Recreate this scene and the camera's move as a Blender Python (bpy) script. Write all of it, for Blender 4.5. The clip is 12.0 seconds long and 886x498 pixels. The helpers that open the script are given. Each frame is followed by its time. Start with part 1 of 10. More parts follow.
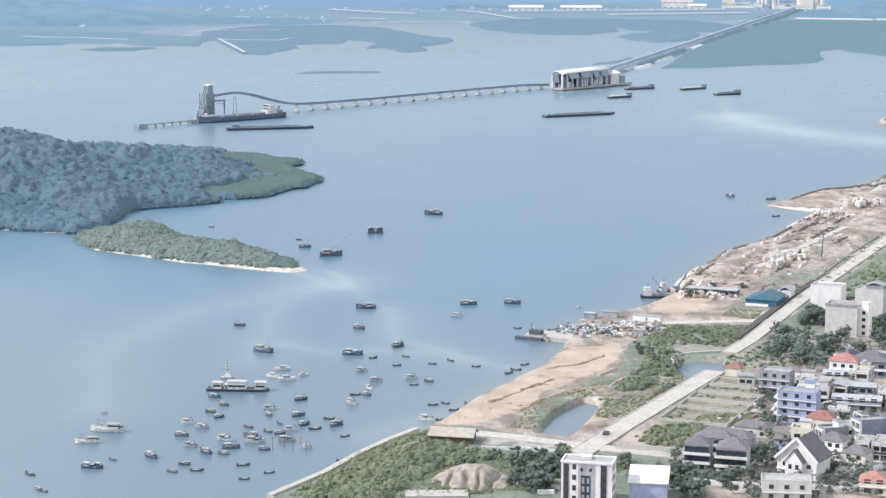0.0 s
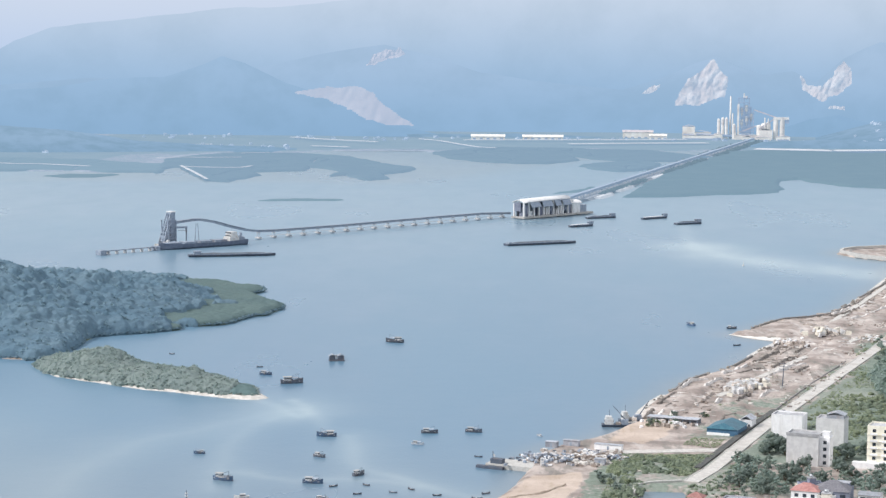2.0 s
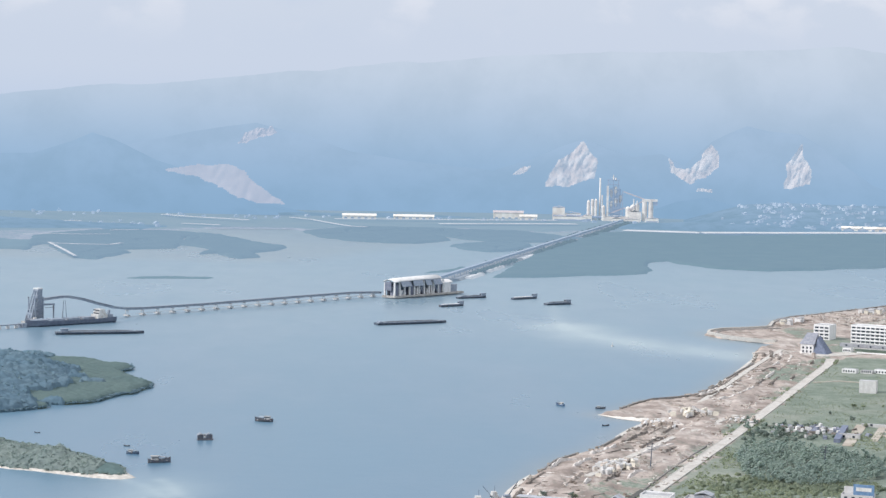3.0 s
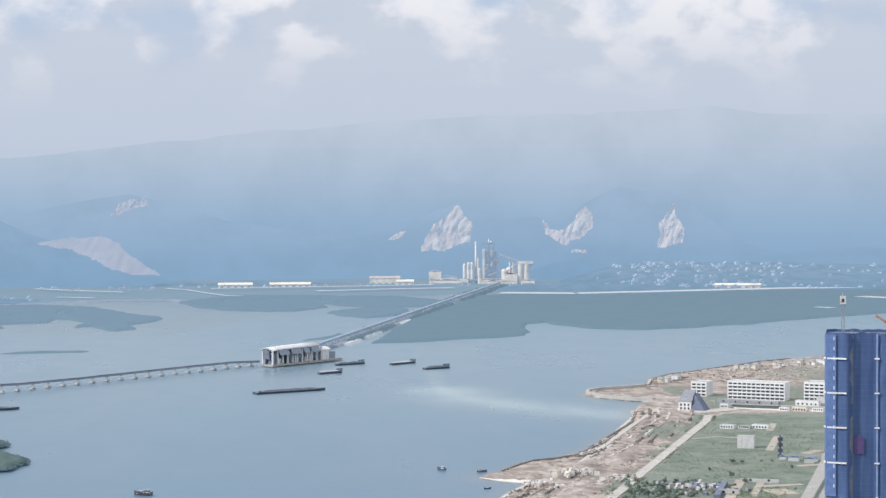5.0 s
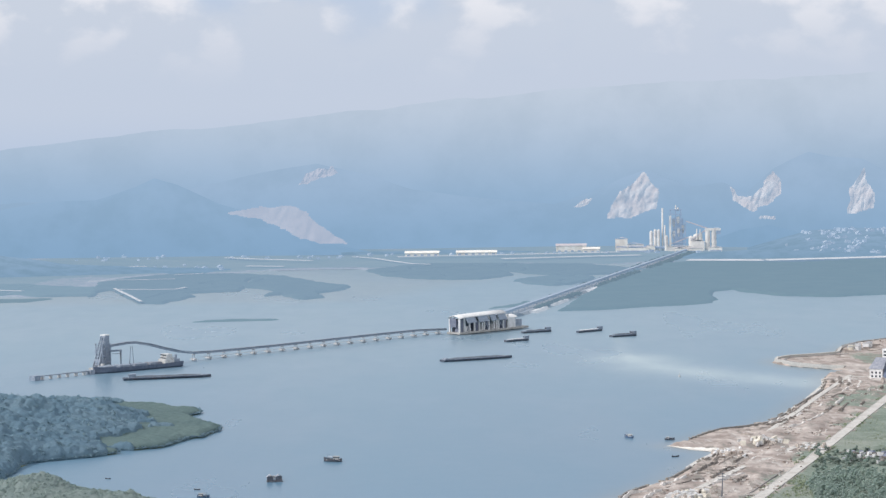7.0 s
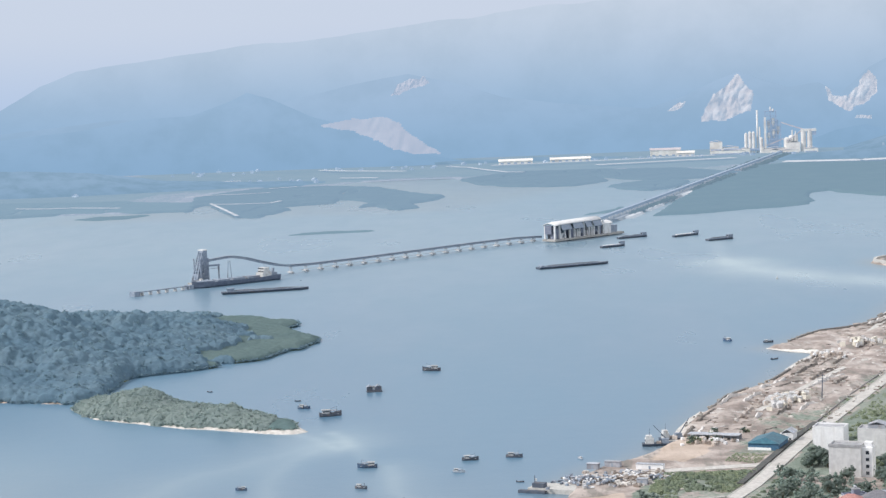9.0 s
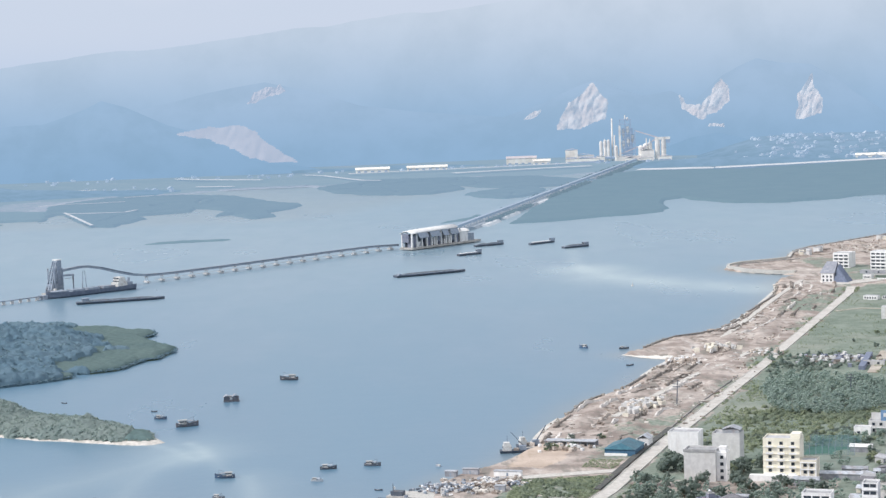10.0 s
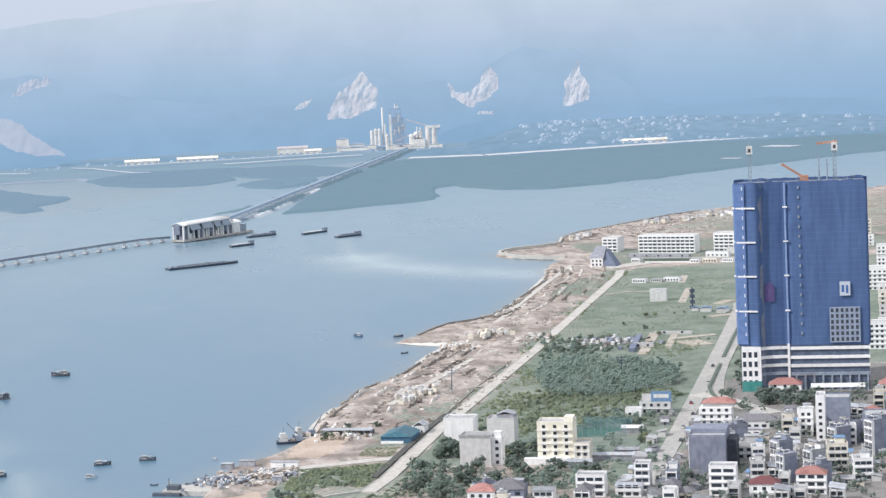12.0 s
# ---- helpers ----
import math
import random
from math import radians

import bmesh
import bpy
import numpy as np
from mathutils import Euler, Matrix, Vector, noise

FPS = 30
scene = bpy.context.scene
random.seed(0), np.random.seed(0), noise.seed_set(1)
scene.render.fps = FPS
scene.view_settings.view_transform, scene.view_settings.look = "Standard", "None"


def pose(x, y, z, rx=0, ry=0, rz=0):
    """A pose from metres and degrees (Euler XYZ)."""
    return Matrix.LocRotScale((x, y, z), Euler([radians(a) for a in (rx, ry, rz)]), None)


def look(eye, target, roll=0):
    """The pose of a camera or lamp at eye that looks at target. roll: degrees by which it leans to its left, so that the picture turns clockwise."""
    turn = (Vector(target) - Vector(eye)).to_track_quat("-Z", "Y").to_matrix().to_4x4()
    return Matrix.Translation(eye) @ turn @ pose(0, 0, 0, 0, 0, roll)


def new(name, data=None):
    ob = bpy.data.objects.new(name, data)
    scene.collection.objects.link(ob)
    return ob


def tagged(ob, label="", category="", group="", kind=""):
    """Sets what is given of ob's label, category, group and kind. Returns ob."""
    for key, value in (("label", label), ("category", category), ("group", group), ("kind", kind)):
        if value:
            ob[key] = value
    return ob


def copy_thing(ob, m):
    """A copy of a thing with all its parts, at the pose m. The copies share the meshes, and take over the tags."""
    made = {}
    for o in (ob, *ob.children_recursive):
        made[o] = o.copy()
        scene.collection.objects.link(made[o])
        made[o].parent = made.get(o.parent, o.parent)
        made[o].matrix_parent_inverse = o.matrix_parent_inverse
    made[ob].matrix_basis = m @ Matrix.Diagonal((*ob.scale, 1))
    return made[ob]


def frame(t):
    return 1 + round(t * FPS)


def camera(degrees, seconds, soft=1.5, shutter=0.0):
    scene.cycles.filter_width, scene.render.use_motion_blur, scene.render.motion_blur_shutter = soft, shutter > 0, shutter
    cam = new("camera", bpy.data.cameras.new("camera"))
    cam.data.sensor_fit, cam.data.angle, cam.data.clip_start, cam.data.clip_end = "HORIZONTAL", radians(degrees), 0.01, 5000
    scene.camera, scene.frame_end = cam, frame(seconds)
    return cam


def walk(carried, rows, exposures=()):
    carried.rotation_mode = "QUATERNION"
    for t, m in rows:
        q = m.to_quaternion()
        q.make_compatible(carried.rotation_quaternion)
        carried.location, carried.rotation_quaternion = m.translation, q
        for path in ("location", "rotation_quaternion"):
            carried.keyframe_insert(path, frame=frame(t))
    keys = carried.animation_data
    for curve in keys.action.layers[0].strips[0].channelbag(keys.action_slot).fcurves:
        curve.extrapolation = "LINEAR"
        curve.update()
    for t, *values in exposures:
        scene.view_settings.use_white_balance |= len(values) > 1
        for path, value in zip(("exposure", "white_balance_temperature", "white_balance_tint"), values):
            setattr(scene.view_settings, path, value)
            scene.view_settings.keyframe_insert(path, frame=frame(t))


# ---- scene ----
cam = camera(24.0, 12.0, soft=1.4)
EYE = 203.0
# seconds, then the turns about x, y and z in degrees; the camera only turns where it stands
ROWS = [
    (0.0, 80.825, 0.022, 2.419), (0.5, 81.917, 0.051, 3.391), (1.0, 83.275, 0.084, 3.674), (1.5, 83.691, -0.046, 2.786),
    (2.0, 84.340, -0.361, 1.404), (2.5, 85.161, -0.658, 0.056), (3.0, 86.560, -1.049, -2.106), (3.5, 86.622, -1.004, -3.170),
    (3.7, 86.731, -0.795, -3.858), (5.3, 88.603, 0.511, -6.211), (5.5, 88.648, 0.502, -6.784), (6.0, 88.646, 0.851, -5.900),
    (6.5, 87.574, 0.463, -2.626), (7.0, 87.543, 0.735, -0.460), (7.5, 86.853, 1.064, 1.090), (7.7, 86.654, 1.130, 2.088),
    (9.3, 84.778, 2.404, 1.867), (9.5, 84.655, 2.487, 1.604), (10.0, 85.176, 2.153, -1.885), (10.5, 84.615, 1.956, -5.554),
    (11.0, 84.789, 2.580, -7.014), (11.5, 84.641, 2.653, -7.537), (12.0, 84.627, 2.628, -8.194),
]
walk(cam, [(t, pose(0, 0, EYE, a, b, c)) for t, a, b, c in ROWS], [(0.0, 0.15, 6070, 12), (3.0, 0.00, 6070, 12), (5.5, -0.15, 6070, 12), (7.5, -0.08, 6070, 12), (9.5, 0.01, 6070, 12), (12.0, 0.04, 6070, 12)])

# ---- sky and sun ----
SUN_EL, SUN_AZ = 40.0, 257.0          # degrees up; clockwise from +y (to the camera's left)
sun = new("sun", bpy.data.lights.new("sun", "SUN"))
sun.data.energy, sun.data.angle, sun.data.color = 3.1, radians(1.0), (1.0, 0.93, 0.84)
to_sun = Vector((math.sin(radians(SUN_AZ)) * math.cos(radians(SUN_EL)), math.cos(radians(SUN_AZ)) * math.cos(radians(SUN_EL)), math.sin(radians(SUN_EL))))
sun.matrix_world = look(to_sun * 400, (0, 0, 0))

world = bpy.data.worlds.new("sky")
scene.world = world
world.use_nodes = True


class Nodes:
    """Short hand for a node tree."""

    def __init__(self, tree):
        self.tree = tree
        tree.nodes.clear()

    def add(self, kind, inputs=None, **props):
        n = self.tree.nodes.new(kind)
        for k, v in props.items():
            setattr(n, k, v)
        for k, v in (inputs or {}).items():
            if isinstance(v, bpy.types.NodeSocket):
                self.tree.links.new(v, n.inputs[k])
            else:
                n.inputs[k].default_value = v
        return n

    def link(self, a, b):
        self.tree.links.new(a, b)

    def maths(self, op, a, b=0.0, clamp=False):
        n = self.tree.nodes.new("ShaderNodeMath")
        n.operation, n.use_clamp = op, clamp
        for i, v in enumerate((a, b)):
            if isinstance(v, bpy.types.NodeSocket):
                self.tree.links.new(v, n.inputs[i])
            else:
                n.inputs[i].default_value = v
        return n.outputs[0]

    def ramp(self, v, lo, hi, to0=0.0, to1=1.0, smooth=True):
        n = self.tree.nodes.new("ShaderNodeMapRange")
        n.interpolation_type = "SMOOTHSTEP" if smooth else "LINEAR"
        self.tree.links.new(v, n.inputs[0])
        for i, x in enumerate((lo, hi, to0, to1)):
            n.inputs[i + 1].default_value = x
        return n.outputs[0]

    def mix(self, f, a, b, blend="MIX"):
        n = self.tree.nodes.new("ShaderNodeMix")
        n.data_type, n.blend_type = "RGBA", blend
        for i, v in ((0, f), (6, a), (7, b)):
            if isinstance(v, bpy.types.NodeSocket):
                self.tree.links.new(v, n.inputs[i])
            else:
                n.inputs[i].default_value = v if i == 0 else (*v, 1)[:4]
        return n.outputs[2]

    def noise(self, vec, scale, detail=4.0, rough=0.55):
        return self.add("ShaderNodeTexNoise", {"Vector": vec, "Scale": scale, "Detail": detail, "Roughness": rough}).outputs[0]

    def stretch(self, vec, x, y, z, rot=0.0):
        return self.add("ShaderNodeMapping", {"Vector": vec, "Scale": (x, y, z), "Rotation": (0, 0, rot)}).outputs[0]


def build_sky():
    n = Nodes(world.node_tree)
    sky = n.add("ShaderNodeTexSky", sky_type="NISHITA", sun_disc=False, sun_elevation=radians(SUN_EL), sun_rotation=radians(SUN_AZ), air_density=1.2, dust_density=3.0)
    way = n.add("ShaderNodeTexCoord").outputs["Generated"]
    up = n.add("ShaderNodeSeparateXYZ", {0: way}).outputs[2]
    blue = n.mix(1.0, sky.outputs[0], (0.10, 0.10, 0.10), "MULTIPLY")
    # milky humid air low down, clear sky higher up
    low = n.ramp(up, 0.0, 0.9, 1.0, 0.45)
    air = n.mix(low, blue, (0.470, 0.578, 0.728))
    # banks of cumulus above the hills, with small gaps of blue
    wide = n.stretch(way, 1.0, 1.0, 1.5)
    big = n.noise(wide, 7.0, 3.0, 0.5)
    puff = n.noise(wide, 21.0, 7.0, 0.52)
    form = n.maths("ADD", n.maths("MULTIPLY", big, 0.42), n.maths("MULTIPLY", puff, 0.58))
    height = n.ramp(up, 0.030, 0.078)
    cover = n.maths("MULTIPLY", n.ramp(form, 0.36, 0.50), height)
    lit = n.noise(n.stretch(way, 1, 1, 1.5), 26.0, 6.0, 0.5)
    shade = n.ramp(n.maths("ADD", lit, n.ramp(up, 0.045, 0.11, -0.08, 0.07)), 0.44, 0.60)
    crest = n.mix(n.ramp(up, 0.050, 0.105), (0.80, 0.80, 0.81), (0.99, 0.965, 0.935))
    cloud = n.mix(shade, (0.655, 0.695, 0.745), crest)
    veil = n.maths("MULTIPLY", n.ramp(up, -0.022, 0.030), 0.74)
    haze = n.mix(n.ramp(up, 0.05, 0.10), (0.660, 0.695, 0.740), (0.575, 0.665, 0.775))
    air = n.mix(veil, air, haze)
    final = n.mix(cover, air, cloud)
    bg = n.add("ShaderNodeBackground", {0: final, 1: 1.0})
    out = n.add("ShaderNodeOutputWorld")
    n.link(bg.outputs[0], out.inputs[0])


build_sky()

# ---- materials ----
# haze colour that far surfaces give off as emission
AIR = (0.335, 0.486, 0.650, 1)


def surface(name, a, b, scale=1.0, rough=0.85, metal=0.0, bump=0.15, stain=None, stain_scale=0.08, per_object=0.0, streak=False, spec=0.3, air=0.0):
    """A worn surface: two colours mixed by fine grain, stains at a larger scale, relief. scale: grains a metre."""
    m = bpy.data.materials.new(name)
    m.use_nodes = True
    n = Nodes(m.node_tree)
    p = n.add("ShaderNodeNewGeometry").outputs["Position"]
    grain = n.noise(p, scale, 5.0, 0.6)
    col = n.mix(n.ramp(grain, 0.36, 0.64), a, b)
    if stain:
        q = n.stretch(p, 1, 1, 0.15) if streak else p
        col = n.mix(n.maths("MULTIPLY", n.ramp(n.noise(q, stain_scale * (4 if streak else 1), 6.0, 0.65), 0.48, 0.70), 0.75), col, stain)
    if per_object:
        rnd = n.add("ShaderNodeObjectInfo").outputs["Random"]
        val = n.ramp(rnd, 0, 1, 1 - per_object, 1 + per_object, smooth=False)
        col = n.add("ShaderNodeHueSaturation", {"Color": col, "Value": val}).outputs[0]
    bs = n.add("ShaderNodeBsdfPrincipled", {"Base Color": col, "Roughness": rough, "Metallic": metal, "Specular IOR Level": spec})
    if bump:
        bm = n.add("ShaderNodeBump", {"Height": grain, "Strength": bump, "Distance": 0.3 / max(scale, 0.02)})
        n.link(bm.outputs[0], bs.inputs["Normal"])
    finish(n, bs.outputs[0], air)
    return m


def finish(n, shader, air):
    """Closes a material. air: share of haze painted in as emission, for the backdrop across the bay."""
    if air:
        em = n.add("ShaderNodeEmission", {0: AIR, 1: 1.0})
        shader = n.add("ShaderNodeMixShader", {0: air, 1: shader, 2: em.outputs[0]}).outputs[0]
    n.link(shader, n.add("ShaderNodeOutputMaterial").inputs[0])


def foliage(name, dark, light, scale=0.25, per_object=0.12, air=0.0, relief=0.0):
    """Leaf canopy: mottled by clump, matt, with a little light let through."""
    m = bpy.data.materials.new(name)
    m.use_nodes = True
    n = Nodes(m.node_tree)
    geo = n.add("ShaderNodeNewGeometry")
    p = geo.outputs["Position"]
    f = n.maths("ADD", n.maths("MULTIPLY", n.noise(p, scale, 4.0, 0.6), 0.75), n.maths("MULTIPLY", geo.outputs["Random Per Island"], 0.25))
    col = n.mix(n.ramp(f, 0.25, 0.75), dark, light)
    rnd = n.add("ShaderNodeObjectInfo").outputs["Random"]
    val = n.ramp(rnd, 0, 1, 1 - per_object, 1 + per_object, smooth=False)
    col = n.add("ShaderNodeHueSaturation", {"Color": col, "Value": val}).outputs[0]
    bs = n.add("ShaderNodeBsdfPrincipled", {"Base Color": col, "Roughness": 0.8, "Specular IOR Level": 0.15})
    if relief:
        bm = n.add("ShaderNodeBump", {"Height": n.noise(p, 0.7, 5.0, 0.7), "Strength": relief, "Distance": 1.4})
        n.link(bm.outputs[0], bs.inputs["Normal"])
        col = n.mix(n.ramp(n.noise(p, 0.45, 4.0, 0.7), 0.35, 0.65), n.mix(0.16, col, (0.03, 0.05, 0.06)), col)
        n.link(col, bs.inputs["Base Color"])
    glow = n.add("ShaderNodeBsdfTranslucent", {"Color": n.mix(0.4, col, (0.36, 0.44, 0.30))})
    both = n.add("ShaderNodeMixShader", {0: 0.50, 1: bs.outputs[0], 2: glow.outputs[0]})
    finish(n, both.outputs[0], air)
    return m


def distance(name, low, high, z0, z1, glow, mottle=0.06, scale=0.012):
    """Far hills, a backdrop with humid haze painted in: mostly emission in the air's colour, over faintly lit slopes.
    """
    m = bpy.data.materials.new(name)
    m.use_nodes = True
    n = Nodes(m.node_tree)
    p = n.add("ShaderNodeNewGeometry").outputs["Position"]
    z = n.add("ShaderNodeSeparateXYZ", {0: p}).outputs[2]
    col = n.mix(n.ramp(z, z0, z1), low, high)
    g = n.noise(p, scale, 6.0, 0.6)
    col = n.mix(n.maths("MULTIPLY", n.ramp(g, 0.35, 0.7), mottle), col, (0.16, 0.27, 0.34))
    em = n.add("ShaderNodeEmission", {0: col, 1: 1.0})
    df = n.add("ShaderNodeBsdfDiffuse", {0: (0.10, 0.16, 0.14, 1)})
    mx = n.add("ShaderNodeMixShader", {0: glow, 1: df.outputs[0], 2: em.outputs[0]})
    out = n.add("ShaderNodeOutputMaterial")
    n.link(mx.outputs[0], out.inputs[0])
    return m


def ground_material(name="land", air=0.0):
    """Soil with grass, sand and marsh by the cover of the land sheet."""
    m = bpy.data.materials.new(name)
    m.use_nodes = True
    n = Nodes(m.node_tree)
    p = n.add("ShaderNodeNewGeometry").outputs["Position"]

    def cover(key):
        return n.add("ShaderNodeAttribute", attribute_name=key).outputs["Fac"]

    fine = n.noise(p, 0.35, 6.0, 0.65)
    mid = n.noise(p, 0.06, 5.0, 0.6)
    broad = n.noise(p, 0.012, 4.0, 0.6)
    soil = n.mix(n.ramp(mid, 0.35, 0.66), (0.275, 0.232, 0.208), (0.515, 0.452, 0.410))
    soil = n.mix(n.maths("MULTIPLY", n.ramp(fine, 0.5, 0.72), 0.6), soil, (0.225, 0.210, 0.195))
    soil = n.mix(n.maths("MULTIPLY", n.ramp(broad, 0.5, 0.68), 0.35), soil, (0.55, 0.515, 0.480))
    drag = n.noise(n.stretch(p, 0.55, 0.12, 1.0, radians(20)), 0.22, 5.0, 0.6)
    soil = n.mix(n.maths("MULTIPLY", n.ramp(drag, 0.55, 0.70), 0.38), soil, (0.72, 0.70, 0.67))
    soil = n.mix(n.maths("MULTIPLY", n.ramp(drag, 0.47, 0.35), 0.65), soil, (0.20, 0.195, 0.175))
    sand = n.mix(n.ramp(mid, 0.3, 0.7), (0.455, 0.372, 0.308), (0.590, 0.498, 0.425))
    sand = n.mix(n.maths("MULTIPLY", n.ramp(fine, 0.52, 0.75), 0.4), sand, (0.38, 0.31, 0.24))
    sand = n.mix(n.maths("MULTIPLY", n.ramp(drag, 0.47, 0.36), 0.5), sand, (0.40, 0.32, 0.24))
    grass = n.mix(n.ramp(mid, 0.32, 0.66), (0.172, 0.214, 0.178), (0.252, 0.292, 0.248))
    grass = n.mix(n.maths("MULTIPLY", n.ramp(fine, 0.48, 0.72), 0.7), grass, (0.105, 0.140, 0.095))
    grass = n.mix(n.maths("MULTIPLY", n.ramp(broad, 0.50, 0.70), 0.5), grass, (0.335, 0.342, 0.300))
    marsh = n.mix(n.ramp(broad, 0.3, 0.7), (0.13, 0.17, 0.13), (0.19, 0.215, 0.16))
    # paving darkened to include the shade between the town houses
    grey = n.mix(n.ramp(fine, 0.35, 0.65), (0.21, 0.205, 0.20), (0.31, 0.30, 0.29))
    edge = n.maths("MULTIPLY", n.maths("SUBTRACT", n.maths("ADD", n.maths("MULTIPLY", mid, 0.6), n.maths("MULTIPLY", fine, 0.4)), 0.5), 2.2)

    def laid(under, over, key):
        f = n.ramp(n.maths("ADD", cover(key), edge), 0.35, 0.65)
        return n.mix(f, under, over)

    col = laid(soil, grey, "paved")
    col = laid(col, sand, "sand")
    col = laid(col, grass, "grass")
    col = laid(col, marsh, "marsh")
    bs = n.add("ShaderNodeBsdfPrincipled", {"Base Color": col, "Roughness": 0.95, "Specular IOR Level": 0.1})
    bm = n.add("ShaderNodeBump", {"Height": n.maths("ADD", fine, mid), "Strength": 0.6, "Distance": 1.2})
    n.link(bm.outputs[0], bs.inputs["Normal"])
    finish(n, bs.outputs[0], air)
    return m


def water_material():
    """Murky sheltered bay water: silty colour, fine ripples, plumes of lighter mud, far haze painted in."""
    m = bpy.data.materials.new("bay_water")
    m.use_nodes = True
    n = Nodes(m.node_tree)
    p = n.add("ShaderNodeNewGeometry").outputs["Position"]
    silt_haze = n.add("ShaderNodeAttribute", attribute_name="silt_haze").outputs["Fac"]
    shallow = n.add("ShaderNodeAttribute", attribute_name="shallow").outputs["Fac"]
    broad = n.noise(n.stretch(p, 1.0, 0.35, 1.0, 0.4), 0.006, 5.0, 0.55)
    col = n.mix(n.ramp(broad, 0.35, 0.68), (0.100, 0.192, 0.280), (0.122, 0.222, 0.312))
    wisps = n.noise(n.stretch(p, 1.0, 0.5, 1.0), 0.03, 6.0, 0.65)
    f = n.maths("MULTIPLY", silt_haze, n.ramp(wisps, 0.28, 0.62, 0.72, 1.0), clamp=True)
    col = n.mix(f, col, (0.352, 0.442, 0.470))
    col = n.mix(n.maths("MULTIPLY", shallow, 0.45), col, (0.25, 0.25, 0.23))
    ripple = n.noise(n.stretch(p, 1.0, 0.6, 1.0, 0.5), 0.55, 3.0, 0.6)
    swell = n.noise(p, 0.05, 3.0, 0.5)
    bm = n.add("ShaderNodeBump", {"Height": n.maths("ADD", ripple, n.maths("MULTIPLY", swell, 2.0)), "Strength": 0.25, "Distance": 0.25})
    rg = n.ramp(broad, 0.3, 0.7, 0.26, 0.36)
    bs = n.add("ShaderNodeBsdfPrincipled", {"Base Color": col, "Roughness": rg, "IOR": 1.33, "Specular IOR Level": 0.5})
    n.link(bm.outputs[0], bs.inputs["Normal"])
    out = n.add("ShaderNodeOutputMaterial")
    n.link(bs.outputs[0], out.inputs[0])
    return m


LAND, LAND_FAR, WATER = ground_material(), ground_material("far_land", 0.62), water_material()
# island leaves paled towards blue: haze is put into their base colour
FOREST = foliage("hazed_forest_canopy", (0.192, 0.308, 0.412), (0.298, 0.416, 0.502), 0.035, relief=0.12)
ISLET_LEAF = foliage("hazed_islet_leaves", (0.310, 0.400, 0.410), (0.430, 0.512, 0.495), 0.05, relief=0.2)
# nearer leaves are lifted as well, to hold some of the haze
GARDEN = foliage("garden_leaves", (0.175, 0.225, 0.212), (0.285, 0.338, 0.295))
WOOD_LEAF = foliage("casuarina_needles", (0.350, 0.450, 0.428), (0.485, 0.580, 0.525), 0.06)
MANGROVE_NEAR = foliage("near_mangrove", (0.195, 0.290, 0.305), (0.250, 0.350, 0.348), 0.03, relief=0.2)
# far mangrove and causeway leaves carry haze as a glow
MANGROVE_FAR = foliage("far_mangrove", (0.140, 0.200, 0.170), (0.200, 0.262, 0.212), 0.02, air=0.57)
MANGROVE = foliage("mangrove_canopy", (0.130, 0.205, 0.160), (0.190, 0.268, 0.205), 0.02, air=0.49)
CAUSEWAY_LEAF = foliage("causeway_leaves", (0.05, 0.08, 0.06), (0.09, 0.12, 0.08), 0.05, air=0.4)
# tree leaves lifted likewise, haze included in the colour
LEAF = foliage("tree_leaves", (0.275, 0.365, 0.345), (0.415, 0.500, 0.440))
SCRUB = foliage("scrub_leaves", (0.265, 0.318, 0.222), (0.440, 0.482, 0.330), 0.10)
BARK = surface("bark", (0.10, 0.075, 0.05), (0.17, 0.13, 0.09), 3.0)
# hill colours are painted haze, paler towards the crests
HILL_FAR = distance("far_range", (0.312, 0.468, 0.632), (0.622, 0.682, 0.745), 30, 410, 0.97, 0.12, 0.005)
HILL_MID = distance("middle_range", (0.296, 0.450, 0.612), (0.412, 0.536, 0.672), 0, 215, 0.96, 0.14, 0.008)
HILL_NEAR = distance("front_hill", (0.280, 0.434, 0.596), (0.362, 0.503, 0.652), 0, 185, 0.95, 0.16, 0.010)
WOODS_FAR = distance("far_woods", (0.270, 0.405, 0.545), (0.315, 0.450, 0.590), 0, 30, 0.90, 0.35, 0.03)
# quarried rock with haze mixed in as emission
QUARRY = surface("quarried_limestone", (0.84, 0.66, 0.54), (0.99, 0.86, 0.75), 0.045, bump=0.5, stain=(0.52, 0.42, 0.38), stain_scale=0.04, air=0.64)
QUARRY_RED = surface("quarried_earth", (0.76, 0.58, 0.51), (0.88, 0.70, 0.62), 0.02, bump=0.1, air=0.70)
CONCRETE = surface("concrete", (0.40, 0.39, 0.37), (0.52, 0.51, 0.48), 0.6, stain=(0.26, 0.25, 0.23), stain_scale=0.1)
SHORE = surface("islet_sand", (0.50, 0.475, 0.435), (0.66, 0.63, 0.585), 0.3, stain=(0.34, 0.33, 0.28), stain_scale=0.06)
ROADTOP = surface("dusty_road", (0.48, 0.46, 0.43), (0.60, 0.58, 0.54), 0.5, stain=(0.40, 0.37, 0.33), stain_scale=0.06)
STEEL = surface("grey_steel", (0.24, 0.29, 0.36), (0.33, 0.38, 0.45), 0.4, 0.6, bump=0.05, stain=(0.20, 0.19, 0.20))
WHITE = surface("white_cladding", (0.72, 0.72, 0.71), (0.80, 0.80, 0.79), 0.3, 0.6, bump=0.05, stain=(0.55, 0.54, 0.52), streak=True)
DARK = surface("dark_interior", (0.045, 0.055, 0.075), (0.07, 0.08, 0.10), 0.5, 0.8, bump=0)
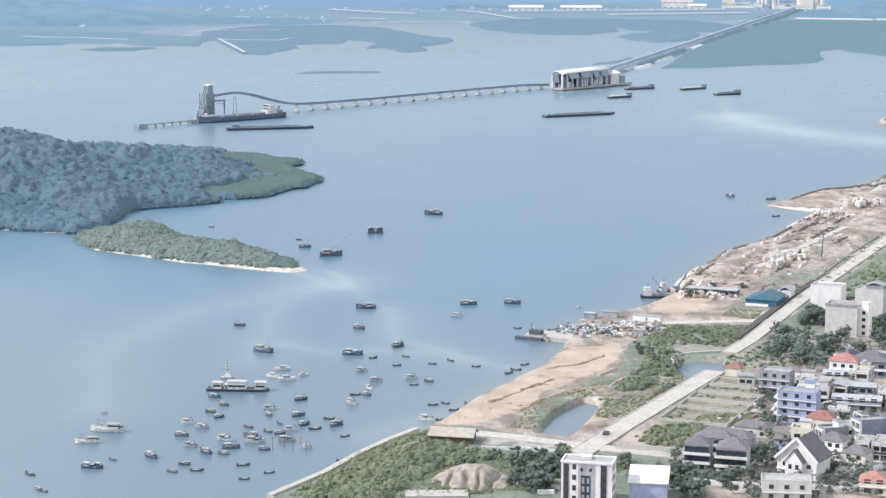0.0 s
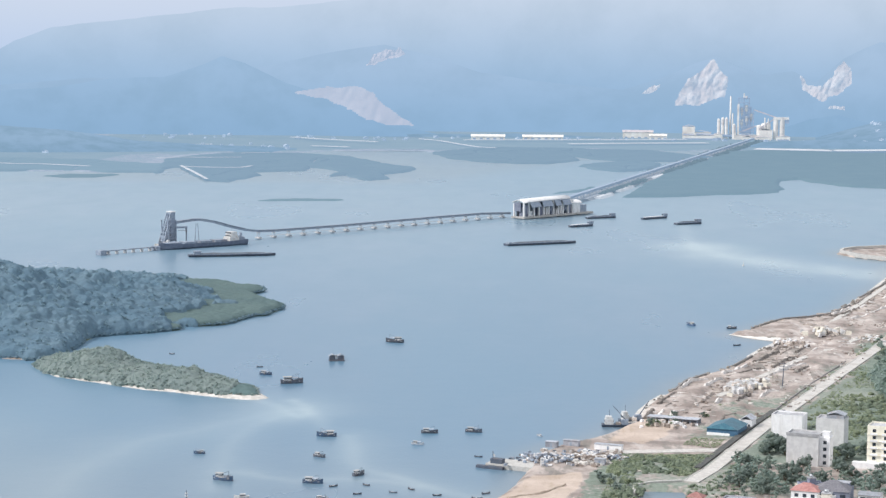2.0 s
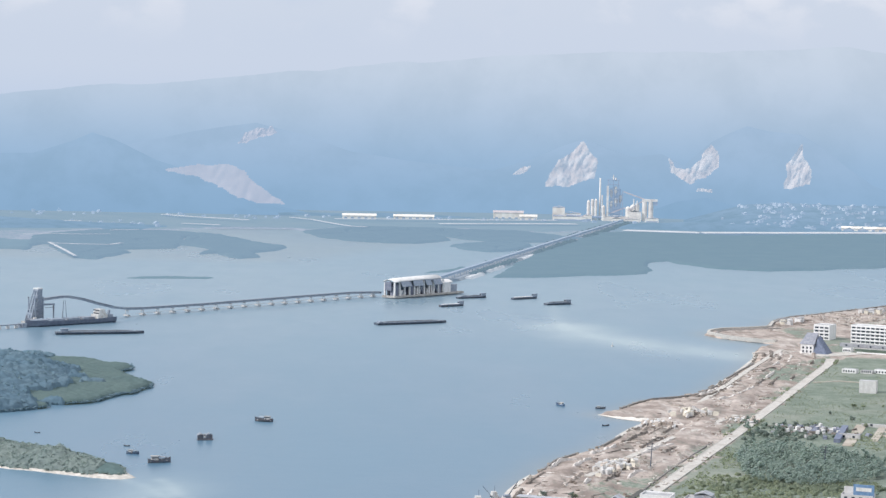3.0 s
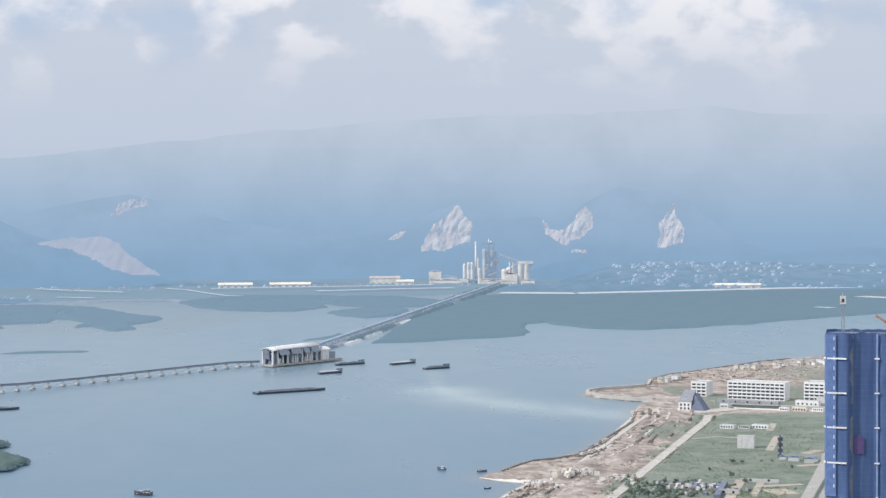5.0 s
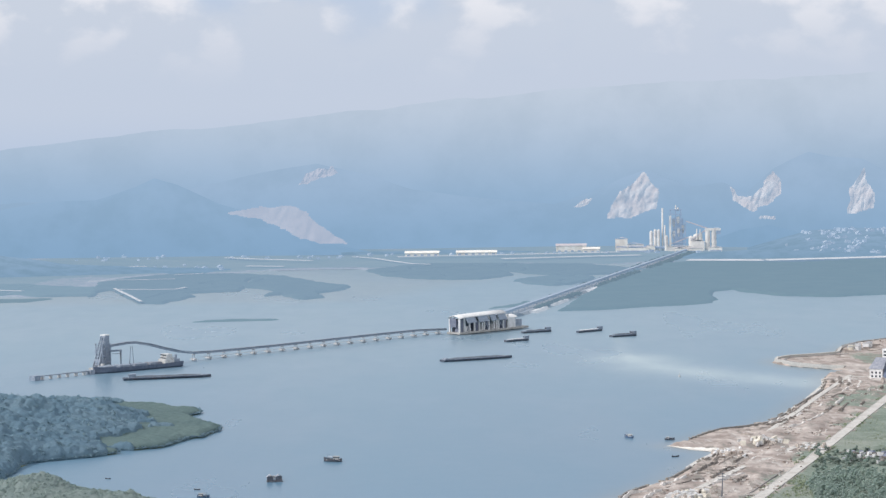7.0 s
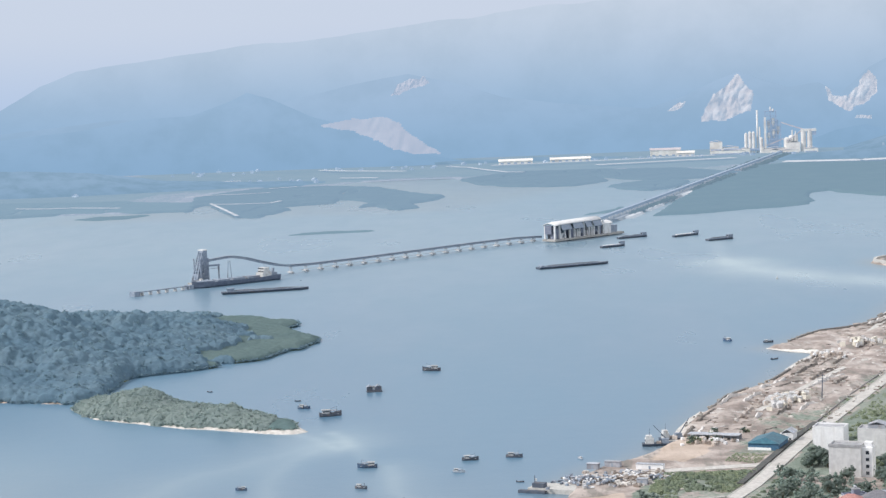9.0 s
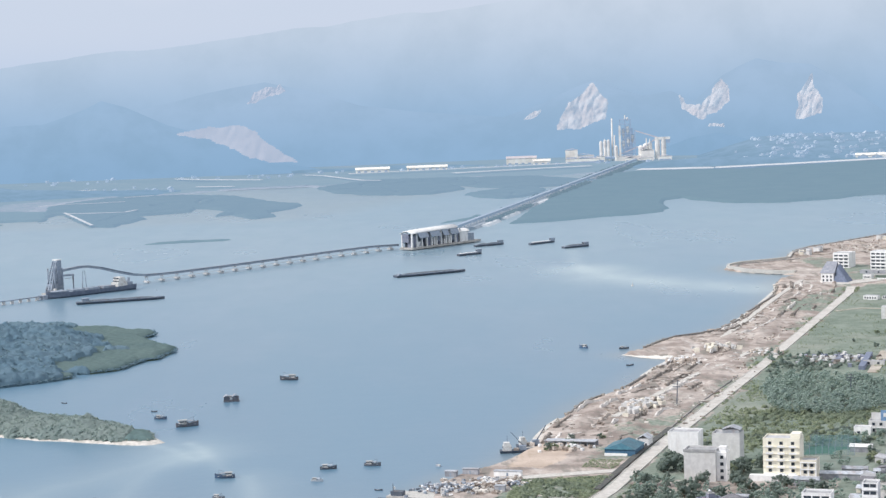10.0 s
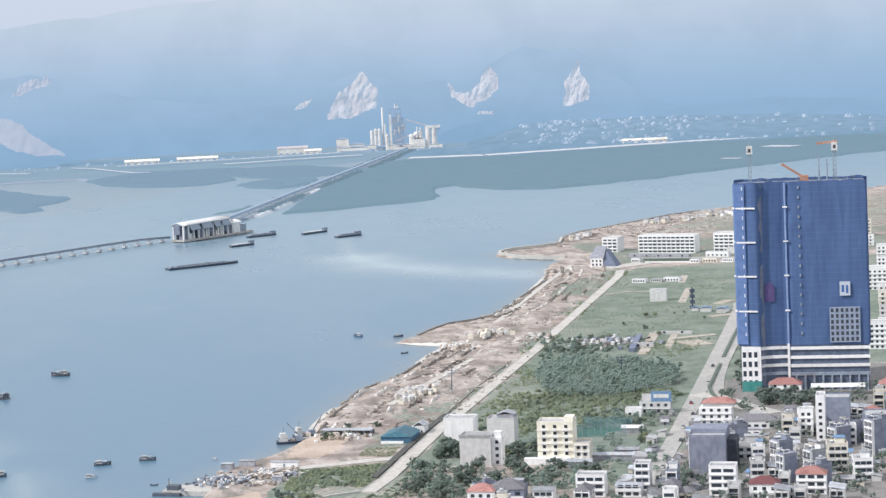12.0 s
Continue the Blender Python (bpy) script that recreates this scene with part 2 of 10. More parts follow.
HULL = surface("dark_hull", (0.075, 0.098, 0.135), (0.12, 0.14, 0.175), 0.4, 0.55, stain=(0.12, 0.10, 0.09), stain_scale=0.2)

# ---- mesh helpers ----


def raw_mesh(name, verts, faces, mat, smooth=False):
    """verts: n x 3; faces: m x 3 or m x 4 numpy array."""
    me = bpy.data.meshes.new(name)
    verts, faces = np.asarray(verts, np.float32), np.asarray(faces, np.int32)
    k = faces.shape[1]
    me.vertices.add(len(verts))
    me.vertices.foreach_set("co", verts.ravel())
    me.loops.add(faces.size)
    me.loops.foreach_set("vertex_index", faces.ravel())
    me.polygons.add(len(faces))
    me.polygons.foreach_set("loop_start", np.arange(0, faces.size, k, dtype=np.int32))
    me.polygons.foreach_set("use_smooth", np.full(len(faces), smooth))
    me.update(calc_edges=True)
    me.materials.append(mat)
    return me


def fractal(x, y, scale, octaves=4, seed=0):
    """Smooth value noise in about -1..1 on numpy arrays."""
    total, amp, norm = 0.0, 1.0, 0.0
    for o in range(octaves):
        fx, fy = x / scale * 2**o + 17.3 * seed + 5.1 * o, y / scale * 2**o - 9.7 * seed + 3.7 * o
        ix, iy = np.floor(fx), np.floor(fy)
        tx, ty = fx - ix, fy - iy
        tx, ty = tx * tx * (3 - 2 * tx), ty * ty * (3 - 2 * ty)

        def lattice(a, b):
            s = np.sin(a * 127.1 + b * 311.7 + seed * 74.7) * 43758.5453
            return 2 * (s - np.floor(s)) - 1

        v = (lattice(ix, iy) * (1 - tx) + lattice(ix + 1, iy) * tx) * (1 - ty) + (lattice(ix, iy + 1) * (1 - tx) + lattice(ix + 1, iy + 1) * tx) * ty
        total, norm, amp = total + amp * v, norm + amp, amp * 0.5
    return total / norm


def inside(poly, x, y):
    """Signed distance to a closed outline: above 0 within."""
    pts = np.array(poly, float)
    best, odd = np.full(x.shape, 1e9), np.zeros(x.shape, bool)
    for (ax, ay), (bx, by) in zip(pts, np.roll(pts, -1, 0)):
        dx, dy = bx - ax, by - ay
        s = np.clip(((x - ax) * dx + (y - ay) * dy) / (dx * dx + dy * dy + 1e-9), 0, 1)
        best = np.minimum(best, (x - ax - s * dx) ** 2 + (y - ay - s * dy) ** 2)
        with np.errstate(divide="ignore", invalid="ignore"):
            odd ^= ((ay > y) != (by > y)) & (x < dx * (y - ay) / (dy if dy else 1e-9) + ax)
    return np.where(odd, 1, -1) * np.sqrt(best)


def along(line, x, y):
    """Distance to an open line."""
    best = np.full(x.shape, 1e9)
    for (ax, ay), (bx, by) in zip(line, line[1:]):
        dx, dy = bx - ax, by - ay
        s = np.clip(((x - ax) * dx + (y - ay) * dy) / (dx * dx + dy * dy + 1e-9), 0, 1)
        best = np.minimum(best, (x - ax - s * dx) ** 2 + (y - ay - s * dy) ** 2)
    return np.sqrt(best)


def step(v, lo, hi):
    t = np.clip((v - lo) / (hi - lo), 0, 1)
    return t * t * (3 - 2 * t)


def fan(angles, radii):
    """Grid of plan points round the foot of the viewpoint: angles in degrees, left positive."""
    a, r = np.meshgrid(np.radians(angles), radii)
    return -np.sin(a) * r, np.cos(a) * r


def sheet(name, x, y, z, mat, keep=None, attrs=None, smooth=True, every=False):
    """A grid of points as a surface; keep: which points belong to it."""
    rows, cols = x.shape
    idx = np.arange(rows * cols).reshape(rows, cols)
    quads = np.stack([idx[:-1, :-1], idx[1:, :-1], idx[1:, 1:], idx[:-1, 1:]], -1).reshape(-1, 4)
    if keep is not None:
        kept = keep.ravel()[quads]
        quads = quads[kept.all(1) if every else kept.any(1)]
    used, back = np.unique(quads, return_inverse=True)
    co = np.stack([x, y, z], -1).reshape(-1, 3)[used]
    me = raw_mesh(name, co, back.reshape(-1, 4), mat, smooth)
    for key, val in (attrs or {}).items():
        me.attributes.new(key, "FLOAT", "POINT").data.foreach_set("value", val.ravel()[used].astype(np.float32))
    return new(name, me)


def spaced(r0, r1, n):
    """Radii that grow with the square of the distance, as a view from a height wants them."""
    return 1 / np.linspace(1 / r0, 1 / r1, n)


# ---- the coast and the land ----
COAST_SOUTH = [(-900, 150), (-300, 400), (-140, 610), (-81, 714), (-63, 760), (-42, 799), (-34, 818), (-21, 861), (2, 911), (12, 945), (18, 985), (16, 1005),
               (32, 1035), (50, 1051), (63, 1074), (78, 1108), (86, 1145), (94, 1174), (104, 1202), (115, 1238), (130, 1264), (150, 1297), (167, 1340), (180, 1379), (190, 1398), (200, 1420),
               (178, 1440), (167, 1454), (182, 1470)]
COAST_NORTH = [(197, 1501), (213, 1527), (232, 1538), (251, 1557), (276, 1612), (292, 1659), (313, 1715), (334, 1768), (350, 1829), (358, 1877), (369, 1914), (388, 1936), (390, 1953), (371, 1966), (348, 1993), (337, 2030), (342, 2052),
               (358, 2072), (395, 2090), (412, 2102), (425, 2153), (441, 2194), (460, 2227), (491, 2255), (525, 2296), (561, 2335), (599, 2379), (642, 2411), (696, 2448), (968, 2652), (1700, 3000), (3500, 3300), (3500, -900), (-900, -900)]
COAST = COAST_SOUTH + COAST_NORTH
COAST_ROAD_A = [(4, 728), (21, 766), (37, 804), (82, 906)]
COAST_ROAD_B = [(92, 946), (104, 973), (145, 1090), (252, 1368), (273, 1426), (400, 1768), (412, 1812)]
TOWN_ROAD = [(196, 868), (221, 928), (251, 1004), (278, 1078), (309, 1163), (374, 1342), (408, 1437), (440, 1527), (523, 1790)]
CROSS_ROAD = [(40, 1010), (85, 1018), (121, 1023)]
LOW_ROAD = [(-34, 794), (-8, 786), (16, 774), (60, 757), (150, 748)]
POND_A = [(3, 797), (8, 816), (12, 832), (23, 854), (31, 848), (24, 816), (15, 792)]
POND_B = [(64, 917), (70, 938), (88, 936), (90, 920), (82, 900), (69, 895)]
FAR_SHORE = [(-4000, 3120), (-880, 3190), (-735, 3213), (-582, 3200), (-515, 3200), (-540, 3390), (-556, 3560), (-516, 3690), (-457, 3790), (-354, 3800), (-305, 3860), (-285, 3885), (-207, 3905), (-133, 3905), (-110, 3850), (-70, 3915),
             (0, 4030), (114, 4015), (303, 3940), (430, 3980), (700, 3930), (979, 4090), (1400, 4080), (2200, 3900), (4200, 3600), (4200, 5400), (-4000, 5400)]


def far_land_height(x, y):
    s = inside(FAR_SHORE, x, y)
    return s, 2.2 * step(s, -10, 25) + 10 * step(s, 250, 900)


def build_land():
    inner = np.arange(-22.0, 17.51, 0.06)
    angles = np.concatenate([np.arange(-180, -22, 6.0), inner, np.arange(18, 181, 6.0)])
    radii = np.concatenate([[0.001, 200, 420, 560], spaced(660, 4960, 440)])
    x, y = fan(angles, radii)
    jx, jy = x + 6 * fractal(x, y, 40, 5, 1), y + 14 * fractal(x, y, 50, 5, 2)
    s = inside(COAST, x + 3 * fractal(x, y, 40, 4, 1), y + 6 * fractal(x, y, 50, 4, 2))
    sf, zf = far_land_height(x + 10 * fractal(x, y, 120, 4, 3), y + 22 * fractal(x, y, 200, 4, 4))
    z = -3 + 5.4 * step(s, -5, 3) + 0.5 * fractal(x, y, 14, 3, 5) * step(s, 0, 12)
    for pond in (POND_A, POND_B):
        z -= 3.6 * step(inside(pond, x + 0.3 * (jx - x), y + 0.3 * (jy - y)), -1.5, 1.5)
    # heaped soil on the reclaimed strip
    strip = step(s, 4, 14) * step(y, 1080, 1150) * (1 - step(y, 1850, 1950)) * (1 - step(x - (0.375 * y - 262), -16, -6))
    lie, off = 0.358 * x + 0.934 * y, 0.934 * x - 0.358 * y     # along and across the shore
    z += strip * (0.3 + 2.6 * np.maximum(0, fractal(off * 3.2, lie * 0.45, 30, 4, 6)) + 0.6 * fractal(x, y * 0.5, 12, 3, 16))
    z = np.maximum(z, -3 + (zf + 3) * step(sf, -12, 4))
    # what covers the soil
    east = x - (0.375 * y - 262)           # metres beyond the coast road
    n1 = fractal(x, y, 70, 4, 7)
    grass = step(east, 1, 9) * step(y, 975, 1010) * (1 - step(y, 1800, 1850)) * 0.85
    grass = np.maximum(grass, 0.62 * step(east, -26, -8) * step(n1, -0.15, 0.25) * step(y, 1090, 1130) * (1 - step(y, 1420, 1520)))
    grass = np.maximum(grass, 0.55 * step(y, 1040, 1060) * (1 - step(y, 1160, 1200)) * step(s, 30, 45))
    grass = np.maximum(grass, 0.60 * step(east, -22, -9) * step(y, 1110, 1150) * (1 - step(y, 1290, 1350)) * step(fractal(x, y, 30, 3, 23), -0.5, 0.0))
    grass = np.maximum(grass, 0.54 * step(east, -24, -12) * step(y, 1340, 1380) * (1 - step(y, 1780, 1830)) * step(fractal(x, y, 34, 3, 27), -0.2, 0.15))
    scrub = [(-90, 690), (-60, 765), (-38, 800), (10, 794), (70, 745), (60, 690)]
    grass = np.maximum(grass, step(inside(scrub, jx, jy), -2, 5))
    verge = [(-3, 794), (4, 826), (12, 856), (34, 904), (46, 964), (58, 1005), (112, 1008), (60, 890), (30, 800)]
    grass = np.maximum(grass, 0.62 * step(inside(verge, jx, jy), -4, 3) * step(fractal(x, y, 22, 4, 19), -0.45, 0.15))
    gap = [(44, 905), (60, 1010), (118, 1015), (125, 960), (180, 955), (210, 1000), (215, 900), (120, 890), (85, 850), (60, 860)]
    grass = np.maximum(grass, 0.50 * step(inside(gap, jx, jy), -4, 6))
    yard = [(200, 925), (214, 1000), (240, 1030), (268, 1080), (258, 1035), (240, 985), (222, 935)]
    grass = np.maximum(grass, 0.7 * step(inside(yard, jx, jy), -3, 4))
    grass = np.maximum(grass, 0.58 * step(y, 1830, 1880) * (1 - step(y, 2060, 2140)) * step(x, 405, 430) * step(n1, -0.6, -0.1))
    lots = [(48, 800), (70, 900), (112, 896), (118, 850), (92, 815), (70, 780)]
    grass = np.maximum(grass, 0.56 * step(inside(lots, jx, jy), -3, 4))
    sand_bank = [(-36, 800), (-26, 842), (-8, 882), (12, 932), (18, 960), (42, 966), (40, 936), (27, 898), (8, 858), (-5, 822), (-18, 800)]
    sand = step(inside(sand_bank, jx, jy), -3, 3)
    grass = np.maximum(grass, 0.55 * step(n1, 0.08, 0.35) * step(s, 16, 26) * step(y, 1540, 1600) * (1 - step(y, 1980, 2040)) * (1 - step(east, -9, -4)))
    beach = np.exp(-((s - 3) / 4.0) ** 2) * step(y, 1040, 1080) * 0.42 * (1 + 0.8 * fractal(x, y, 40, 3, 9))
    sand = np.maximum(sand, 0.9 * step(inside([(58, 1040), (66, 1078), (84, 1118), (104, 1122), (96, 1078), (76, 1036)], jx, jy), -3, 4))
    sand = np.maximum(sand, beach)
    sand = np.maximum(sand, 0.8 * step(inside([(24, 838), (35, 838), (34, 818), (19, 804), (14, 806)], jx, jy), -2, 2))
    grass = grass * (1 - 0.9 * sand)
    paved = step(inside([(95, 720), (70, 800), (90, 880), (200, 880), (245, 985), (296, 1100), (330, 1190), (420, 1230), (700, 1000), (500, 600)], jx, jy), -5, 10) * 0.7
    grass = np.where(paved > 0.4, np.minimum(grass, 0.25), grass)
    marsh = step(sf, -5, 40) * (1 - 0.55 * step(fractal(x, y * 0.35, 260, 4, 8), 0.12, 0.3))
    north = step(y, 2050, 2150)
    grass = np.maximum(grass, north * 0.45 * step(s, 30, 90))
    cover = {"grass": grass + 0.15 * n1 * (grass > 0.05), "sand": sand, "paved": paved, "marsh": marsh}
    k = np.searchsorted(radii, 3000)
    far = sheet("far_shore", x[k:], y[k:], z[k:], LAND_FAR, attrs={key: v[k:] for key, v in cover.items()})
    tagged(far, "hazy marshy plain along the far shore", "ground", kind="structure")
    k += 1
    ob = sheet("ground", x[:k], y[:k], z[:k], LAND, attrs={key: v[:k] for key, v in cover.items()})
    return tagged(ob, "bare brown soil, sand and rough grass round the bay", "ground", kind="structure")


PLUME_A = [(-177, 841), (-186, 881), (-193, 915), (-197, 945), (-195, 971), (-188, 999), (-180, 1031), (-169, 1055), (-157, 1076), (-145, 1101), (-132, 1119), (-118, 1131), (-106, 1141)]
PLUME_B = [(-126, 930), (-129, 981), (-132, 1023), (-131, 1061), (-124, 1102), (-114, 1123)]
PLUME_C = [(-73, 1063), (-69, 1025), (-64, 1000), (-56, 981), (-45, 964), (-31, 946), (-17, 928), (-4, 917)]
PLUME_D = [(-118, 973), (-103, 963), (-89, 953), (-68, 959), (-49, 950), (-36, 943)]
SWIRL_A = [(-132, 1169), (-120, 1151), (-111, 1128), (-104, 1116), (-99, 1129), (-104, 1152), (-112, 1166)]
SWIRL_B = [(-112, 1166), (-106, 1141), (-97, 1123), (-91, 1103), (-89, 1083)]


def build_water():
    angles = np.concatenate([np.arange(-180, -22, 6.0), np.arange(-22.0, 17.51, 0.12), np.arange(18, 181, 6.0)])
    radii = np.concatenate([[0.001, 300], spaced(640, 4950, 300)])
    x, y = fan(angles, radii)
    jx, jy = x + 4 * fractal(x, y, 40, 4, 11), y + 16 * fractal(x, y, 60, 4, 12)

    def plume(line, width, power):
        d = along(line, jx, jy)
        return power * np.exp(-((d / width) ** 2))

    silt_haze = plume(PLUME_A, 6, 0.10) + plume(PLUME_B, 5, 0.14) + plume(PLUME_C, 5, 0.22) + plume(PLUME_D, 5, 0.20) + plume(SWIRL_A, 4, 0.22) + plume(SWIRL_B, 5, 0.18)
    silt_haze += plume(PLUME_A, 24, 0.20) + plume(PLUME_B, 16, 0.14) + plume(PLUME_C, 18, 0.18) + plume(PLUME_D, 16, 0.14) + plume(SWIRL_A, 24, 0.20)
    silt_haze += plume([(216, 2380), (214, 2323), (204, 2185), (205, 2077), (220, 1994)], 8, 0.24)
    silt_haze += plume([(205, 2100), (220, 1994), (248, 1955), (274, 1918), (304, 1880), (340, 1850)], 42, 0.58) + plume([(205, 2077), (220, 1994), (248, 1955), (274, 1918)], 12, 0.14)
    silt_haze += plume([(40, 940), (10, 900), (-20, 850), (-60, 790)], 14, 0.30)
    silt_haze += 0.26 * step(-x - 0.2 * y + 30, 0, 120) * (1 - step(y, 1040, 1240))
    silt_haze += 0.38 * step(y, 1150, 2700)                 # paler up the bay: haze and sky reflection put into the colour
    s = inside(COAST, x, y)
    shallow = np.exp(-(np.maximum(0, -s) / 16.0) ** 2) * 0.8
    shallow = np.maximum(shallow, 0.5 * step(inside([(-700, 3000), (-100, 3000), (150, 3600), (420, 3500), (420, 4000), (-700, 4000)], jx, jy), -60, 80))
    shallow = np.maximum(shallow, 0.50 * (1 - step(y + 0.25 * x, 820, 1080)))       # stirred grey water round the moorings
    ob = sheet("water", x, y, np.zeros_like(x), WATER, attrs={"silt_haze": np.clip(silt_haze, 0, 1), "shallow": shallow})
    return tagged(ob, "calm grey-blue bay water with pale mud plumes", "water", kind="structure")


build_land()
build_water()

# ---- far hills ----


def ridge_height(x, y, crest, r0, r1, seed, rough):
    a = np.degrees(np.arctan2(-x, y))
    h = np.interp(a, [p[0] for p in crest[::-1]], [p[1] for p in crest[::-1]])
    t = np.clip((np.hypot(x, y) - r0) / (r1 - r0), 0, 1)
    spur = fractal(x, y, 260, 6, seed)
    return -2 + (h + 2) * np.clip(t ** 0.8 + 0.35 * spur * t * (1 - t) * 2, 0, 1.2) + h * rough * fractal(x, y * 0, 240, 6, seed + 1) * t


def ridge(name, mat, crest, r0, r1, seed, rough=0.10, label=""):
    """A range of hills: crest holds (angle, height) in degrees and metres; the foot stands at r0, the crest at r1."""
    a0, a1 = crest[-1][0], crest[0][0]
    x, y = fan(np.linspace(a0, a1, int((a1 - a0) / 0.05)), np.linspace(r0, r1 + 40, 34))
    z = ridge_height(x, y, crest, r0, r1, seed, rough)
    z = np.where(np.hypot(x, y) > r1, z - 40, z)
    return tagged(sheet(name, x, y, z, mat), label, "hills", kind="structure")


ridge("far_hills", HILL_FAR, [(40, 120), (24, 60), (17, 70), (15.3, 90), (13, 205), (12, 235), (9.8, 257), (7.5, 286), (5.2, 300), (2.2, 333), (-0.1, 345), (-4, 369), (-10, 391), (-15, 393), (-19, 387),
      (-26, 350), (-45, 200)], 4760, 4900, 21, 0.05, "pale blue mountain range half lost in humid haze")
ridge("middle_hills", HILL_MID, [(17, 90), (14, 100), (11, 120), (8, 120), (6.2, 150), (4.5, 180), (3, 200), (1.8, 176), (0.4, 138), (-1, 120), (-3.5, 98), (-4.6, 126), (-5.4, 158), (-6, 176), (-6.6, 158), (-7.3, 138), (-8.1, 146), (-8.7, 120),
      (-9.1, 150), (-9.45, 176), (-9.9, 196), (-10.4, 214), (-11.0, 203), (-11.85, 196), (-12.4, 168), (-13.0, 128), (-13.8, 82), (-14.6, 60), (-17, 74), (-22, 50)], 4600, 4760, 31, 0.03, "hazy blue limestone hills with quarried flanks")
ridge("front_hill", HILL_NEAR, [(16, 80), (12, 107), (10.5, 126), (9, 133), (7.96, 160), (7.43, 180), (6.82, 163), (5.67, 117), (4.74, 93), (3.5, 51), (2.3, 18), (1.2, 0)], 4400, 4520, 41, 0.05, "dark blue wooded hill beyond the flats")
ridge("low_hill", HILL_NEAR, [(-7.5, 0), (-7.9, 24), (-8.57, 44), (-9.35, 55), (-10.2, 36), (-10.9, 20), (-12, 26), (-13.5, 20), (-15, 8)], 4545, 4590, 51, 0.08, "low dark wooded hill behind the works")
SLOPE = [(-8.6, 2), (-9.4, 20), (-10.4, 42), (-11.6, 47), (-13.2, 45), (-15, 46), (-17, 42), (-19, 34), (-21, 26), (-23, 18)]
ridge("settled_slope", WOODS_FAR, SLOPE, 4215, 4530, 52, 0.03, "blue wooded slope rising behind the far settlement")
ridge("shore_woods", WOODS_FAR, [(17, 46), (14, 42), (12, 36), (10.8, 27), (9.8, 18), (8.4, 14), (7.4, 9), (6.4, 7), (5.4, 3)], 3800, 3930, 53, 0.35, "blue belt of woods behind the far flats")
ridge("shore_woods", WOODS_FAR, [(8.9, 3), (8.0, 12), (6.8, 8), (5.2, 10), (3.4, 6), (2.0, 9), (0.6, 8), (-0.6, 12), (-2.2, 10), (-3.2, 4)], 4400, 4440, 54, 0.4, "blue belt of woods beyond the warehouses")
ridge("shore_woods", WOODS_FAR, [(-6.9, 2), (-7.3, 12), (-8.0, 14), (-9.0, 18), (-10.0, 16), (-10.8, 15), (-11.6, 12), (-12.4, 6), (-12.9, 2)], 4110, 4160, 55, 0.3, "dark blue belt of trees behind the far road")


def cliff(name, outline, r, mat, seed, label, deep=14.0):
    """A quarried face on a hillside: outline in (angle, height); broken into steep facets and benches."""
    pts = np.array(outline, float)
    a = np.linspace(pts[:, 0].min(), pts[:, 0].max(), 64)
    h = np.linspace(pts[:, 1].min(), pts[:, 1].max(), 48)
    aa, hh = np.meshgrid(a, h)
    k = 80.0                                # metres of arc a degree
    s = inside([(p * k, q) for p, q in outline], aa * k + 6 * fractal(aa * k, hh, 22, 4, seed), hh + 6 * fractal(aa * k, hh, 18, 4, seed + 1))
    gully = np.abs(fractal(aa * k + 0.35 * hh, hh * 0.5, 26, 5, seed + 2))
    bench = (hh / 16.0) % 1.0
    rr = r - deep * gully + 0.35 * (hh - h[0]) + 0 * bench
    x, y = -np.sin(np.radians(aa)) * rr, np.cos(np.radians(aa)) * rr
    ob = sheet(name, x, y, hh, mat, keep=s > 0, smooth=True)
    return tagged(ob, label, "quarry face", kind="structure")


QUARRIES = [
    ([(-4.95, 70), (-5.3, 128), (-5.55, 136), (-5.75, 150), (-5.96, 170), (-6.12, 146), (-6.40, 128), (-6.30, 92), (-5.6, 76)], QUARRY, "pale pink-white quarry face with steep rock ribs"),
    ([(-8.27, 140), (-8.40, 108), (-8.70, 90), (-8.9, 82), (-9.4, 104), (-9.66, 120), (-9.66, 142), (-9.43, 170), (-9.2, 140), (-8.9, 112), (-8.5, 116)], QUARRY, "notched pale quarry face between two hills"),
    ([(-11.42, 76), (-11.50, 128), (-11.72, 150), (-11.86, 176), (-11.96, 140), (-12.18, 112), (-12.12, 86)], QUARRY, "tall pointed white quarry face on a hill"),
    ([(-4.05, 94), (-4.35, 96), (-4.55, 116), (-4.35, 112)], QUARRY, "small pale scar on a hillside"),
    ([(-9.05, 66), (-9.5, 64), (-9.5, 72), (-9.1, 73)], QUARRY, "narrow pale quarry bench"),
]
for i, (line, mat, text) in enumerate(QUARRIES):
    cliff("quarry_face", line, 4560, mat, 60 + 7 * i, text)
cliff("quarry_face", [(5.5, 96), (4.7, 106), (3.8, 110), (3.36, 98), (3.04, 68), (2.2, 28), (2.9, 30), (3.6, 50), (4.5, 84)], 4380, QUARRY_RED, 91, "broad pinkish earth quarry on a blue hillside", 3.0)
cliff("quarry_face", [(3.5, 150), (3.3, 176), (2.6, 192), (2.42, 178), (3.0, 164)], 4560, QUARRY_RED, 95, "faint pale quarry scar high on the hills")

# ---- building blocks ----


